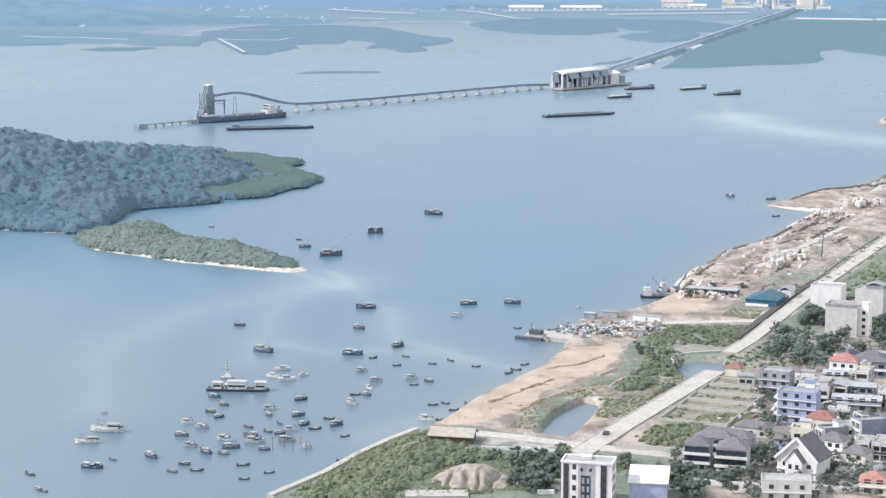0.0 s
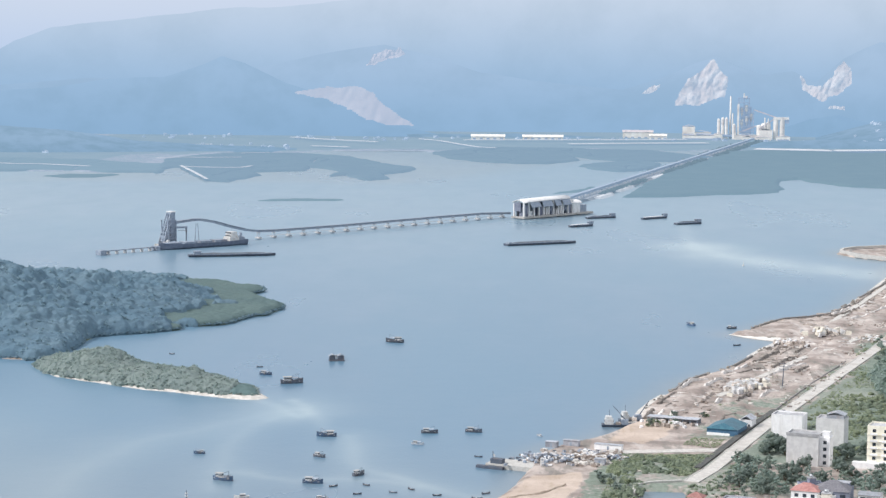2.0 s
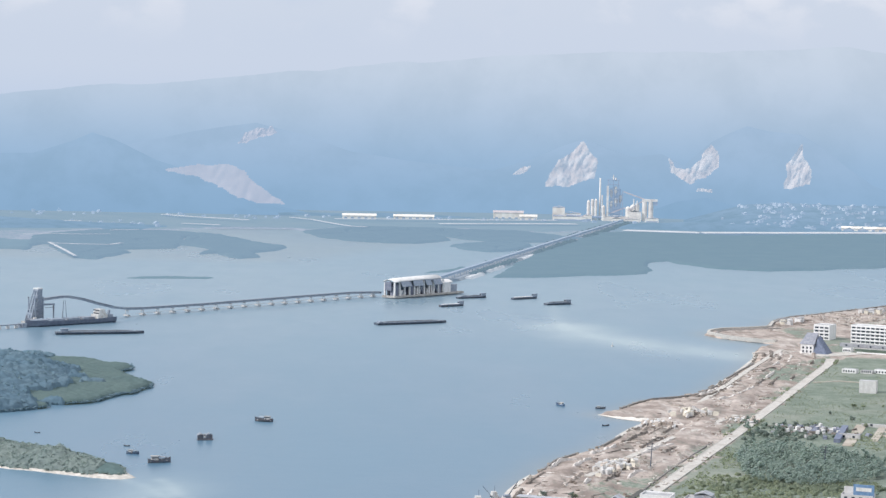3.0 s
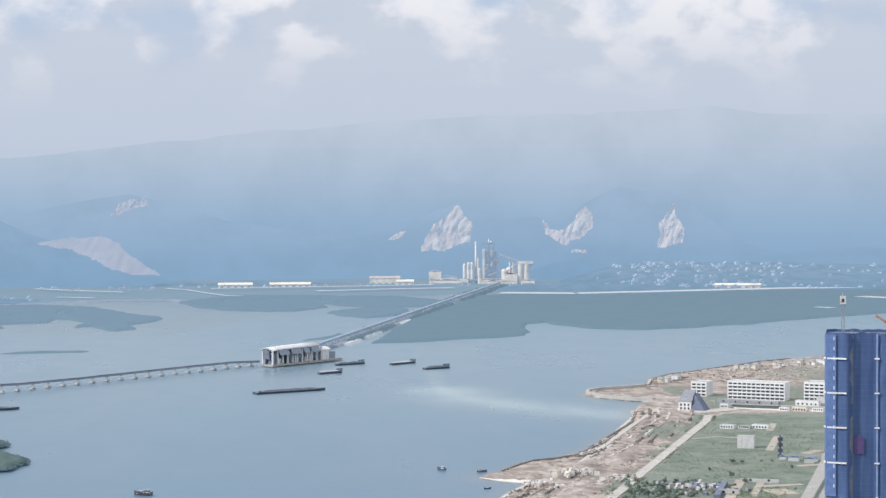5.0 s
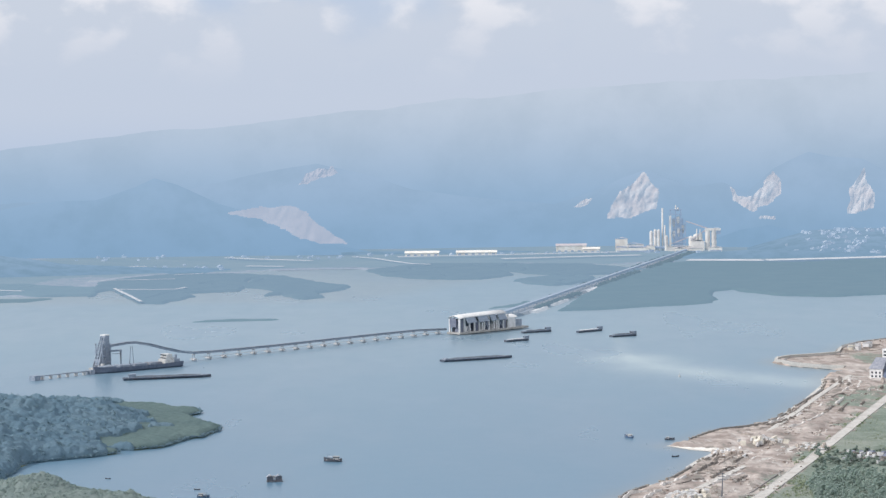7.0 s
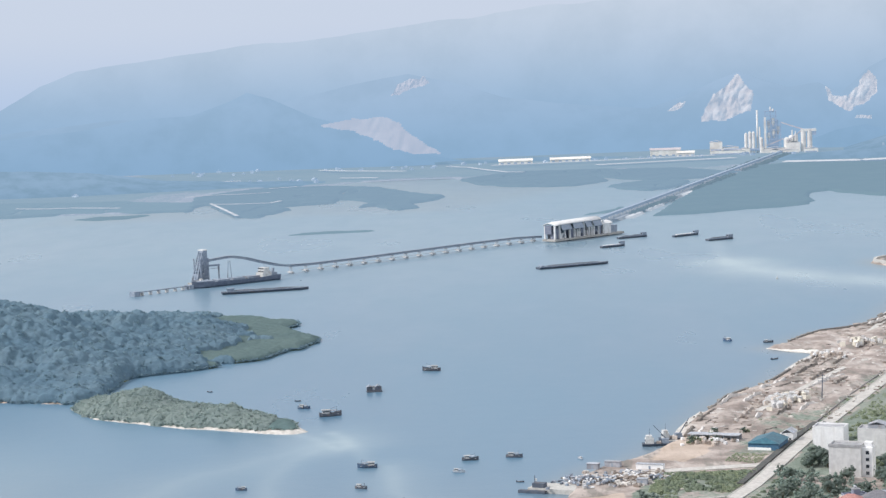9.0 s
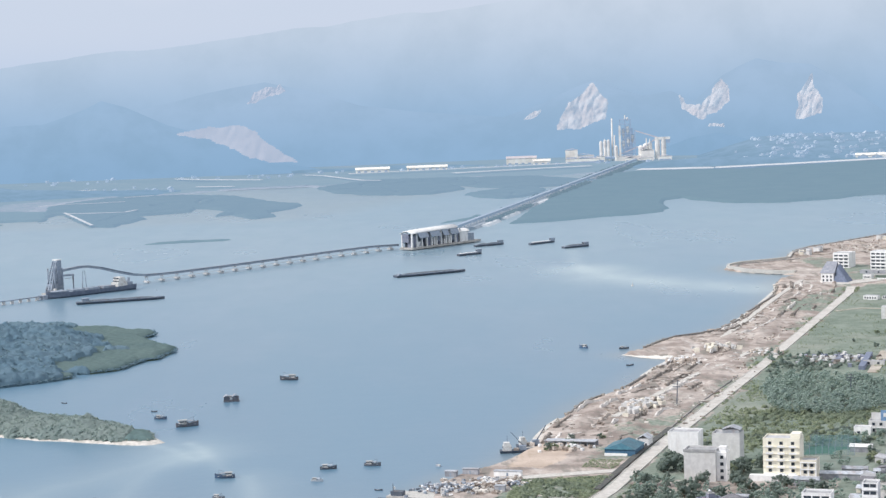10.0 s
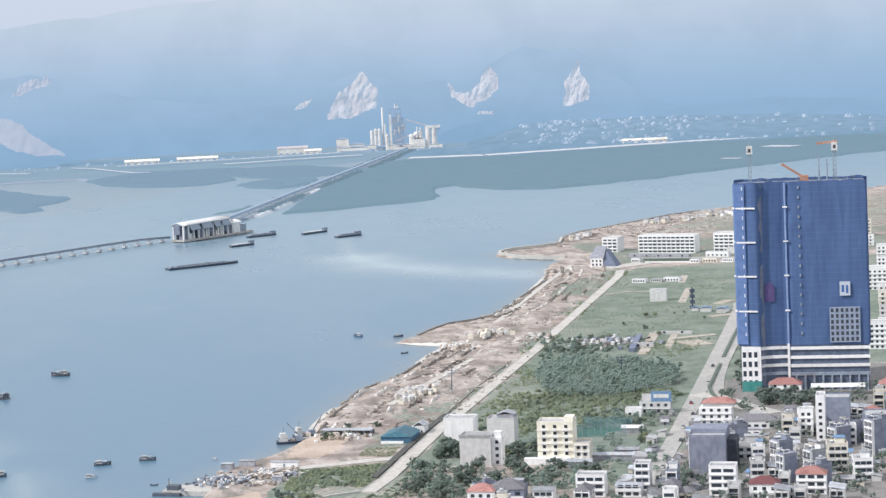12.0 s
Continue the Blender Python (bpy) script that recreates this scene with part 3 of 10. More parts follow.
class Shape:
    """Gathers simple solids into one mesh."""

    def __init__(self):
        self.v, self.f = [], []

    def add(self, verts, faces):
        k = len(self.v)
        self.v += [tuple(p) for p in verts]
        self.f += [tuple(i + k for i in f) for f in faces]
        return self

    def box(self, x0, x1, y0, y1, z0, z1, turn=None):
        p = [(x, y, z) for z in (z0, z1) for x, y in ((x0, y0), (x1, y0), (x1, y1), (x0, y1))]
        if turn is not None:
            p = [turn @ Vector(q) for q in p]
        return self.add(p, [(3, 2, 1, 0), (4, 5, 6, 7), (0, 1, 5, 4), (1, 2, 6, 5), (2, 3, 7, 6), (3, 0, 4, 7)])

    def prism(self, outline, z0, z1):
        n = len(outline)
        p = [(x, y, z0) for x, y in outline] + [(x, y, z1) for x, y in outline]
        return self.add(p, [tuple(range(n - 1, -1, -1)), tuple(range(n, 2 * n))] + [(i, (i + 1) % n, n + (i + 1) % n, n + i) for i in range(n)])

    def loft(self, rings, cap=True):
        n = len(rings[0])
        p = [q for ring in rings for q in ring]
        f = [(r * n + i, r * n + (i + 1) % n, (r + 1) * n + (i + 1) % n, (r + 1) * n + i) for r in range(len(rings) - 1) for i in range(n)]
        if cap:
            f += [tuple(range(n - 1, -1, -1)), tuple(range((len(rings) - 1) * n, len(rings) * n))]
        return self.add(p, f)

    def tube(self, a, b, r0, r1=None, n=8):
        a, b = Vector(a), Vector(b)
        r1 = r0 if r1 is None else r1
        q = (b - a).to_track_quat("Z", "Y")
        ring = lambda c, r: [c + q @ Vector((r * math.cos(2 * math.pi * i / n), r * math.sin(2 * math.pi * i / n), 0)) for i in range(n)]
        return self.loft([ring(a, r0), ring(b, r1)])

    def beam(self, a, b, w, h):
        """A bar of rectangular section between two points."""
        a, b = Vector(a), Vector(b)
        d = (b - a).normalized()
        side = d.cross(Vector((0, 0, 1)))
        side = side.normalized() if side.length > 0.01 else Vector((1, 0, 0))
        up = side.cross(d)
        ring = lambda c: [c + side * (sx * w / 2) + up * (sz * h / 2) for sx, sz in ((-1, -1), (1, -1), (1, 1), (-1, 1))]
        return self.loft([ring(a), ring(b)])

    def gable(self, x0, x1, y0, y1, z0, z1, over=0.4, thick=0.2):
        """Two roof slabs, the ridge along y."""
        xm = (x0 + x1) / 2
        for sx in (-1, 1):
            e = x0 - over if sx < 0 else x1 + over
            drop = (z1 - z0) / ((x1 - x0) / 2) * over
            p = [(xm, y0 - over, z1), (e, y0 - over, z0 - drop), (e, y1 + over, z0 - drop), (xm, y1 + over, z1)]
            p += [(a, b, c + thick) for a, b, c in p]
            f = [(0, 1, 2, 3), (7, 6, 5, 4), (0, 4, 5, 1), (1, 5, 6, 2), (2, 6, 7, 3), (3, 7, 4, 0)]
            self.add(p, f if sx < 0 else [g[::-1] for g in f])
        return self

    def hip(self, x0, x1, y0, y1, z0, z1, over=0.5):
        x0, x1, y0, y1 = x0 - over, x1 + over, y0 - over, y1 + over
        w, d = x1 - x0, y1 - y0
        k = min(w, d) / 2
        if d >= w:
            a, b = ((x0 + x1) / 2, y0 + k, z1), ((x0 + x1) / 2, y1 - k, z1)
        else:
            a, b = (x0 + k, (y0 + y1) / 2, z1), (x1 - k, (y0 + y1) / 2, z1)
        p = [(x0, y0, z0), (x1, y0, z0), (x1, y1, z0), (x0, y1, z0), a, b]
        f = [(3, 2, 1, 0), (0, 1, 4), (1, 2, 5, 4), (2, 3, 5), (3, 0, 4, 5)] if d >= w else [(3, 2, 1, 0), (0, 1, 5, 4), (1, 2, 5), (2, 3, 4, 5), (3, 0, 4)]
        return self.add(p, f)

    def lattice(self, ys, zs, x0, x1):
        """An upright frame between x0 and x1: every other strip along y, and every other along z, is solid."""
        at = {}

        def point(x, i, j):
            if (x, i, j) not in at:
                at[x, i, j] = len(self.v)
                self.v.append((x, ys[i], zs[j]))
            return at[x, i, j]

        def full(i, j):
            return 0 <= i < len(ys) - 1 and 0 <= j < len(zs) - 1 and (i % 2 == 0 or j % 2 == 1)

        for i in range(len(ys) - 1):
            for j in range(len(zs) - 1):
                if not full(i, j):
                    continue
                self.f.append((point(x0, i, j + 1), point(x0, i + 1, j + 1), point(x0, i + 1, j), point(x0, i, j)))
                self.f.append((point(x1, i, j), point(x1, i + 1, j), point(x1, i + 1, j + 1), point(x1, i, j + 1)))
                for (di, dj), (p, q) in (((-1, 0), ((i, j), (i, j + 1))), ((1, 0), ((i + 1, j + 1), (i + 1, j))), ((0, -1), ((i + 1, j), (i, j))), ((0, 1), ((i, j + 1), (i + 1, j + 1)))):
                    if not full(i + di, j + dj):
                        self.f.append((point(x0, *p), point(x0, *q), point(x1, *q), point(x1, *p)))
        return self

    def mesh(self, name, mat, smooth=False):
        me = bpy.data.meshes.new(name)
        me.from_pydata([tuple(p) for p in self.v], [], self.f)
        me.materials.append(mat)
        if smooth:
            me.polygons.foreach_set("use_smooth", [True] * len(me.polygons))
        me.update()
        return me

    def part(self, name, mat, parent, label="", smooth=False):
        ob = new(name, self.mesh(name, mat, smooth))
        ob.parent = parent
        return tagged(ob, label)

    def thing(self, name, mat, label, category, group="", kind="", smooth=False):
        return tagged(new(name, self.mesh(name, mat, smooth)), label, category, group, kind)


def base(name, x, y, z, turn, label, category, group="", kind=""):
    """The Empty at a thing's foot. turn: degrees about z."""
    ob = new(name)
    ob.matrix_world = pose(x, y, z, 0, 0, turn)
    return tagged(ob, label, category, group, kind)


def heading(a, b):
    """Degrees that turn +x onto the way from a to b."""
    return math.degrees(math.atan2(b[1] - a[1], b[0] - a[0]))


def ball(seed, n=1):
    """Points and triangles of a lumpy unit ball."""
    bm = bmesh.new()
    bmesh.ops.create_icosphere(bm, subdivisions=n, radius=1)
    rng = np.random.default_rng(seed)
    v = np.array([p.co for p in bm.verts])
    v *= (1 + 0.28 * rng.standard_normal(len(v)).clip(-1.2, 1.2))[:, None]
    f = np.array([[q.index for q in p.verts] for p in bm.faces])
    bm.free()
    return v, f


BALLS = [ball(i, 2 if i < 6 else 1) for i in range(12)]


def tuft(seed, count, size):
    """Points and quads of a tuft of bent leaf sprays filling a unit ball, most of them facing up."""
    rng = np.random.default_rng(seed)
    vs = []
    for i in range(count):
        d = rng.standard_normal(3)
        d /= np.linalg.norm(d)
        c = d * rng.uniform(0.35, 0.85)
        nrm = d * 0.75 + np.array([0, 0, 0.75]) + 0.35 * rng.standard_normal(3)
        nrm /= np.linalg.norm(nrm)
        u = np.cross(nrm, rng.standard_normal(3))
        u /= np.linalg.norm(u)
        w = np.cross(nrm, u)
        a, b = size * rng.uniform(0.7, 1.3), size * rng.uniform(0.5, 1.0)
        vs += [c - u * a, c - w * b - nrm * 0.1, c + u * a * 0.9, c + w * b - nrm * 0.15]
    return np.array(vs), np.arange(4 * count).reshape(-1, 4)


SPRAYS = [tuft(40 + i, 8, 0.56) for i in range(8)]


def lump(seed):
    """Points and quads of a lumpy unit ball."""
    bm = bmesh.new()
    bmesh.ops.create_cube(bm, size=1.2)
    bmesh.ops.subdivide_edges(bm, edges=bm.edges[:], cuts=1, use_grid_fill=True)
    rng = np.random.default_rng(seed)
    v = np.array([p.co for p in bm.verts])
    v /= np.linalg.norm(v, axis=1)[:, None]
    v *= (1 + 0.2 * rng.standard_normal(len(v)).clip(-1.3, 1.3))[:, None]
    f = np.array([[q.index for q in p.verts] for p in bm.faces])
    bm.free()
    return v, f


LUMPS = [lump(70 + i) for i in range(8)]


def clumps(name, spots, mat, seed, label, category, squash=0.8, fine=True):
    """One mesh of many lumpy crowns, or of leaf tufts; spots: rows of x, y, z, radius."""
    rng = np.random.default_rng(seed)
    vs, fs, k = [], [], 0
    for x, y, z, r in spots:
        v, f = SPRAYS[rng.integers(0, 8)] if fine == "leafy" else BALLS[rng.integers(0, 6) if fine else rng.integers(6, 12)]
        a = rng.uniform(0, 6.28)
        c, s = math.cos(a) * r, math.sin(a) * r
        vs.append(np.stack([x + v[:, 0] * c - v[:, 1] * s, y + v[:, 0] * s + v[:, 1] * c, z + v[:, 2] * r * squash * rng.uniform(0.8, 1.25)], 1))
        fs.append(f + k)
        k += len(v)
    return tagged(new(name, raw_mesh(name, np.concatenate(vs), np.concatenate(fs), mat, fine != "leafy")), label, category, kind="stuff")


# ---- islands ----
ISLAND = [(-700, 1500), (-620, 1380), (-420, 1335), (-345, 1322), (-290, 1303), (-276, 1318), (-275, 1369), (-272, 1413), (-247, 1428), (-230, 1441), (-219, 1453), (-227, 1474), (-210, 1469), (-191, 1482), (-178, 1527), (-168, 1531),
          (-161, 1562), (-161, 1593), (-173, 1617), (-184, 1645), (-192, 1660), (-186, 1683), (-189, 1703), (-206, 1709), (-223, 1733), (-300, 1770), (-480, 1770), (-640, 1680)]
ISLET = [(-287, 1284), (-262, 1243), (-240, 1226), (-202, 1200), (-180, 1190), (-160, 1181), (-138, 1175), (-131, 1180), (-140, 1204), (-178, 1246), (-235, 1298), (-275, 1315)]


ISLET_SAND = [(-288, 1284), (-264, 1243), (-242, 1225), (-222, 1211), (-202, 1198), (-186, 1190), (-172, 1182), (-158, 1175), (-144, 1168.5), (-134, 1167), (-126, 1174), (-130, 1184), (-140, 1204), (-178, 1246), (-235, 1298), (-275, 1315)]


def island_height(x, y):
    h = 0
    for cx, cy, rx, ry, top in ((-520, 1520, 130, 110, 43), (-395, 1490, 92, 100, 37), (-318, 1560, 66, 64, 20), (-272, 1588, 40, 48, 11)):
        h = np.maximum(h, top * np.exp(-(((x - cx) / rx) ** 2 + ((y - cy) / ry) ** 2)))
    return h


def islet_height(x, y):
    h = 0
    for cx, cy, r, top in ((-240, 1262, 30, 5.6), (-205, 1232, 26, 3.0), (-175, 1215, 22, 4.6), (-160, 1205, 16, 3.0)):
        h = np.maximum(h, top * np.exp(-(((x - cx) / r) ** 2 + ((y - cy) / r) ** 2)))
    return h


def build_island(name, ground, outline, height, fine, size, tall, marsh_from, edge, leaves, mat, seed, label, tree_label, beach):
    pts = np.array(ground)
    x0, y0, x1, y1 = *pts.min(0) - 12, *pts.max(0) + 12
    gx, gy = np.meshgrid(np.arange(x0, x1, 2.5), np.arange(y0, y1, 2.5))
    wob = 4 * fractal(gx, gy, 26, 3, seed)
    s = inside(ground, gx + 0.5 * wob, gy + 0.5 * wob)
    z = -1.5 + 2.6 * step(s, -2.5, 3) + 0.8 * step(s, 4, 14) + height(gx, gy) * step(s, 4, 24) + 0.4 * fractal(gx, gy, 12, 3, seed + 1) * step(s, 4, 12)
    rim = np.clip(1.3 - np.abs(s - 1) / 4, 0, 1) * beach(gx, gy)
    sheet(name, gx, gy, z, SHORE if "islet" in name else LAND, keep=s > -6, attrs={"sand": rim, "grass": 0 * s, "paved": 0 * s, "marsh": 1 - rim})
    tagged(bpy.data.objects[name], label, "island", kind="structure")
    # closed canopy of rounded crowns, taller in the hollows and ragged along the crest
    gx, gy = np.meshgrid(np.arange(max(x0, -480), x1, fine), np.arange(y0, y1, fine))
    wob = 4 * fractal(gx, gy, 26, 3, seed) + 3 * fractal(gx, gy, 9, 3, seed + 8)
    s = inside(outline, gx + wob, gy + wob)
    gh = height(gx, gy)
    rough = gh + 2.6 * fractal(gx, gy, 40, 4, seed + 5)
    low = (rough < 1.6) & (gx + 12 * fractal(gx, gy, 20, 3, seed + 6) > marsh_from)
    rise = np.where(low, step(gh, 1.0, 6.0), 0.25 + 0.75 * step(rough, 1.0, 6.0))
    crown = np.maximum(crowns(gx, gy, size * 2.4, seed), 0.8 * crowns(gx + 31, gy + 7, size * 1.5, seed + 2)) + 0.30 * fractal(gx, gy, 3.0, 2, seed + 9)
    stand = fractal(gx, gy, 22, 4, seed)
    z = -1.2 + 3.2 * step(s, -1, 1.5) + gh * step(s, 0, 20) + 1.2 * step(s, 2, 7) + crown * np.where(low, 0.34, 0.6 + 0.6 * rise) * size * 1.2 * step(s, 0, 3) + rise * tall * (0.6 + 1.1 * stand) * step(s, 1.5, 8)
    tagged(sheet("forest", gx, gy, z, mat, keep=(s > 0.2) & ~low), tree_label, "trees", kind="stuff")
    tagged(sheet("shore_trees", gx, gy, z, MANGROVE_NEAR, keep=(s > 0.2) & low, every=True), "low paler mangrove trees round the island's shore", "trees", kind="stuff")
    rng = np.random.default_rng(seed)
    # leaf sprays that break up the crowns
    k = rng.permutation(np.flatnonzero((s.ravel() > 1.0) & ~low.ravel()))[:leaves]
    r = rng.uniform(0.5, 1.0, len(k)) * size * 0.52
    clumps("forest_leaves", np.stack([gx.ravel()[k], gy.ravel()[k], z.ravel()[k] + 0.25 * r * rng.standard_normal(len(k)), r], 1), mat, seed + 4, "loose leafy sprays over the tree crowns", "trees", 0.9, "leafy")
    # ragged bushes leaning over the water's edge
    k = rng.permutation(np.flatnonzero((s.ravel() > -0.8) & (s.ravel() < 2.6)))[:edge]
    r = rng.uniform(0.6, 1.9, len(k))
    clumps("shore_bushes", np.stack([gx.ravel()[k], gy.ravel()[k], 0.9 + 0.5 * r, r], 1), mat, seed + 3, "ragged bushes leaning over the water's edge", "bushes", 0.7, "leafy")


def crowns(x, y, cell, seed):
    """Heights 0..1 of rounded tree crowns scattered one to a cell."""
    ix, iy = np.floor(x / cell), np.floor(y / cell)
    best = np.zeros_like(x)
    for dx in (-1, 0, 1):
        for dy in (-1, 0, 1):
            cx, cy = ix + dx, iy + dy

            def pick(k):
                v = np.sin(cx * 127.1 + cy * 311.7 + (seed + k) * 74.7) * 43758.5453
                return v - np.floor(v)

            rad = cell * (0.55 + 0.4 * pick(3))
            d2 = ((x - (cx + pick(1)) * cell) ** 2 + (y - (cy + pick(2)) * cell) ** 2) / rad**2
            best = np.maximum(best, np.sqrt(np.maximum(0, 1 - d2)) * (0.6 + 0.4 * pick(4)))
    return best


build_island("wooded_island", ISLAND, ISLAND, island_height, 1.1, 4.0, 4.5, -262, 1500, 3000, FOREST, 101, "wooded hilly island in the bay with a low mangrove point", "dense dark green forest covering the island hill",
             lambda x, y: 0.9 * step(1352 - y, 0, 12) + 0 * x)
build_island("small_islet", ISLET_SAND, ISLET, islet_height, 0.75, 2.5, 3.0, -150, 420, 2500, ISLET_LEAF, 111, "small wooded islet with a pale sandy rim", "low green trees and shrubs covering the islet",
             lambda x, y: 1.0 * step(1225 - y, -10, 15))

# ---- mangrove flats and the far plain ----
def mangrove_flat(i, line, mat, text, small=False):
    pts = np.array(line)
    ang = np.degrees(np.arctan2(-pts[:, 0], pts[:, 1]))
    rad = np.hypot(pts[:, 0], pts[:, 1])
    x, y = fan(np.arange(ang.min() - 0.3, min(ang.max(), 16.5) + 0.3, 0.05), spaced(rad.min() - 40, rad.max() + 40, 50 if small else 170))
    loose = 0.35 if small else 1.0
    jx, jy = x + 7 * fractal(x, y, 60, 4, 121 + i), y + 22 * loose * fractal(x, y, 90, 4, 131 + i)
    jx, jy = jx + 5 * fractal(x, y, 26, 3, 161 + i), jy + 18 * loose * fractal(x, y * 0.4, 40, 3, 171 + i)
    s = inside(line, jx, jy)
    creek = np.abs(fractal(x, y * 0.4, 150, 3, 141 + i))
    top = 1.3 if small else 3.6
    z = -1 + (top + 1) * step(s, -6, 2) + 0.9 * fractal(x, y, 16, 3, 151 + i) * (s > 0)
    if not small and i != 0:
        z -= 4.0 * (1 - step(creek, 0.010, 0.026)) * step(s, 4, 12)
    tagged(sheet("mangrove_flat", x, y, z, mat, keep=s > -7), text, "mangrove", kind="stuff")


mangrove_flat(0, [(175, 2745), (258, 2788), (340, 2830), (392, 2880), (405, 2960), (428, 3106), (457, 3153), (490, 3040), (514, 2985), (614, 2979), (741, 3051), (937, 3216), (1156, 3401), (1500, 3600),
                  (1500, 4030), (1196, 4030), (979, 4040), (700, 3900), (506, 3990), (430, 3900), (330, 3480), (240, 3110)],
              MANGROVE, "broad grey-green mangrove flat beside the causeway")
mangrove_flat(1, [(-519, 3185), (-522, 3331), (-501, 3331), (-450, 3144), (-411, 3026), (-384, 3010), (-371, 3073), (-357, 3138), (-375, 3239), (-351, 3251), (-301, 3287), (-299, 3386), (-269, 3337),
                  (-234, 3244), (-242, 3156), (-221, 3182), (-195, 3076), (-177, 3053), (-158, 3091), (-171, 3190), (-148, 3257), (-127, 3344), (-154, 3392), (-185, 3459), (-219, 3564), (-256, 3675),
                  (-298, 3706), (-354, 3765), (-457, 3768), (-516, 3673), (-556, 3541)],
              MANGROVE_FAR, "irregular mangrove flat with muddy inlets and a long point")
mangrove_flat(2, [(-900, 3190), (-787, 3206), (-735, 3213), (-684, 3220), (-582, 3198), (-514, 3207), (-542, 3384), (-663, 3490), (-767, 3527), (-869, 3547), (-960, 3560)],
              MANGROVE_FAR, "low marshy strip along the far shore")
mangrove_flat(3, [(-75, 3647), (-35, 3565), (32, 3515), (84, 3510), (120, 3570), (149, 3638), (134, 3730), (118, 3817), (165, 3701), (218, 3602), (276, 3593), (340, 3600), (392, 3715), (303, 3936),
                  (114, 4012), (-6, 4026), (-69, 3909), (-110, 3842)],
              MANGROVE_FAR, "low green marsh flat with a narrow point off the far shore")
mangrove_flat(4, [(149, 3462), (167, 3352), (196, 3315), (229, 3338), (263, 3427), (280, 3518), (247, 3580), (208, 3582)],
              MANGROVE_FAR, "low marsh island beside the causeway")
mangrove_flat(5, [(-299, 2647), (-281, 2647), (-246, 2656), (-199, 2659), (-193, 2676), (-219, 2689), (-255, 2680), (-284, 2676)],
              MANGROVE, "narrow dark mud bank awash in the bay", small=True)
mangrove_flat(6, [(-672, 3100), (-636, 3070), (-587, 3076), (-570, 3144), (-599, 3150), (-650, 3142)],
              MANGROVE, "thin dark mud bank near the far shore", small=True)
mangrove_flat(7, [(85, 2815), (110, 2836), (128, 2876), (143, 2944), (132, 2946), (117, 2898), (98, 2852)],
              MANGROVE, "narrow mud bank beside the causeway", small=True)

# ---- conveyor, loading tower and transfer shed in the bay ----
RED_LEAD = surface("rusty_red", (0.24, 0.10, 0.07), (0.32, 0.15, 0.10), 0.5, 0.7)
CABIN = surface("white_paint_worn", (0.62, 0.63, 0.62), (0.76, 0.76, 0.74), 1.2, 0.5, bump=0.05, stain=(0.42, 0.36, 0.30), stain_scale=0.5, per_object=0.12)
GLASSY = surface("dark_glazing", (0.03, 0.04, 0.055), (0.055, 0.07, 0.09), 0.8, 0.2, bump=0, spec=0.6)
CARGO = surface("heaped_cargo", (0.095, 0.115, 0.145), (0.155, 0.175, 0.205), 0.6, 0.95, bump=0.5)
# where air is set, haze glow is mixed into the far steel and sand
STEEL_MID = surface("causeway_steel", (0.24, 0.29, 0.36), (0.32, 0.37, 0.44), 0.1, 0.6, bump=0, air=0.3)
SAND_PALE = surface("pale_yard", (0.54, 0.53, 0.51), (0.68, 0.66, 0.64), 0.03, bump=0.1, air=0.35)
PALE_STEEL = surface("weathered_sheeting", (0.25, 0.30, 0.37), (0.34, 0.39, 0.46), 0.3, 0.6, bump=0.05)
PALE_PILE = surface("pale_pile_concrete", (0.52, 0.52, 0.52), (0.62, 0.62, 0.61), 0.5)
SAND_SHORE = surface("pale_shore_road", (0.60, 0.585, 0.56), (0.74, 0.72, 0.69), 0.03, bump=0.1, air=0.32)
BELT_A, BELT_B = Vector((-322, 2045, 0)), Vector((20, 2432, 0))


def belt(k, z):
    p = BELT_A.lerp(BELT_B, k)
    return Vector((p.x, p.y, z))


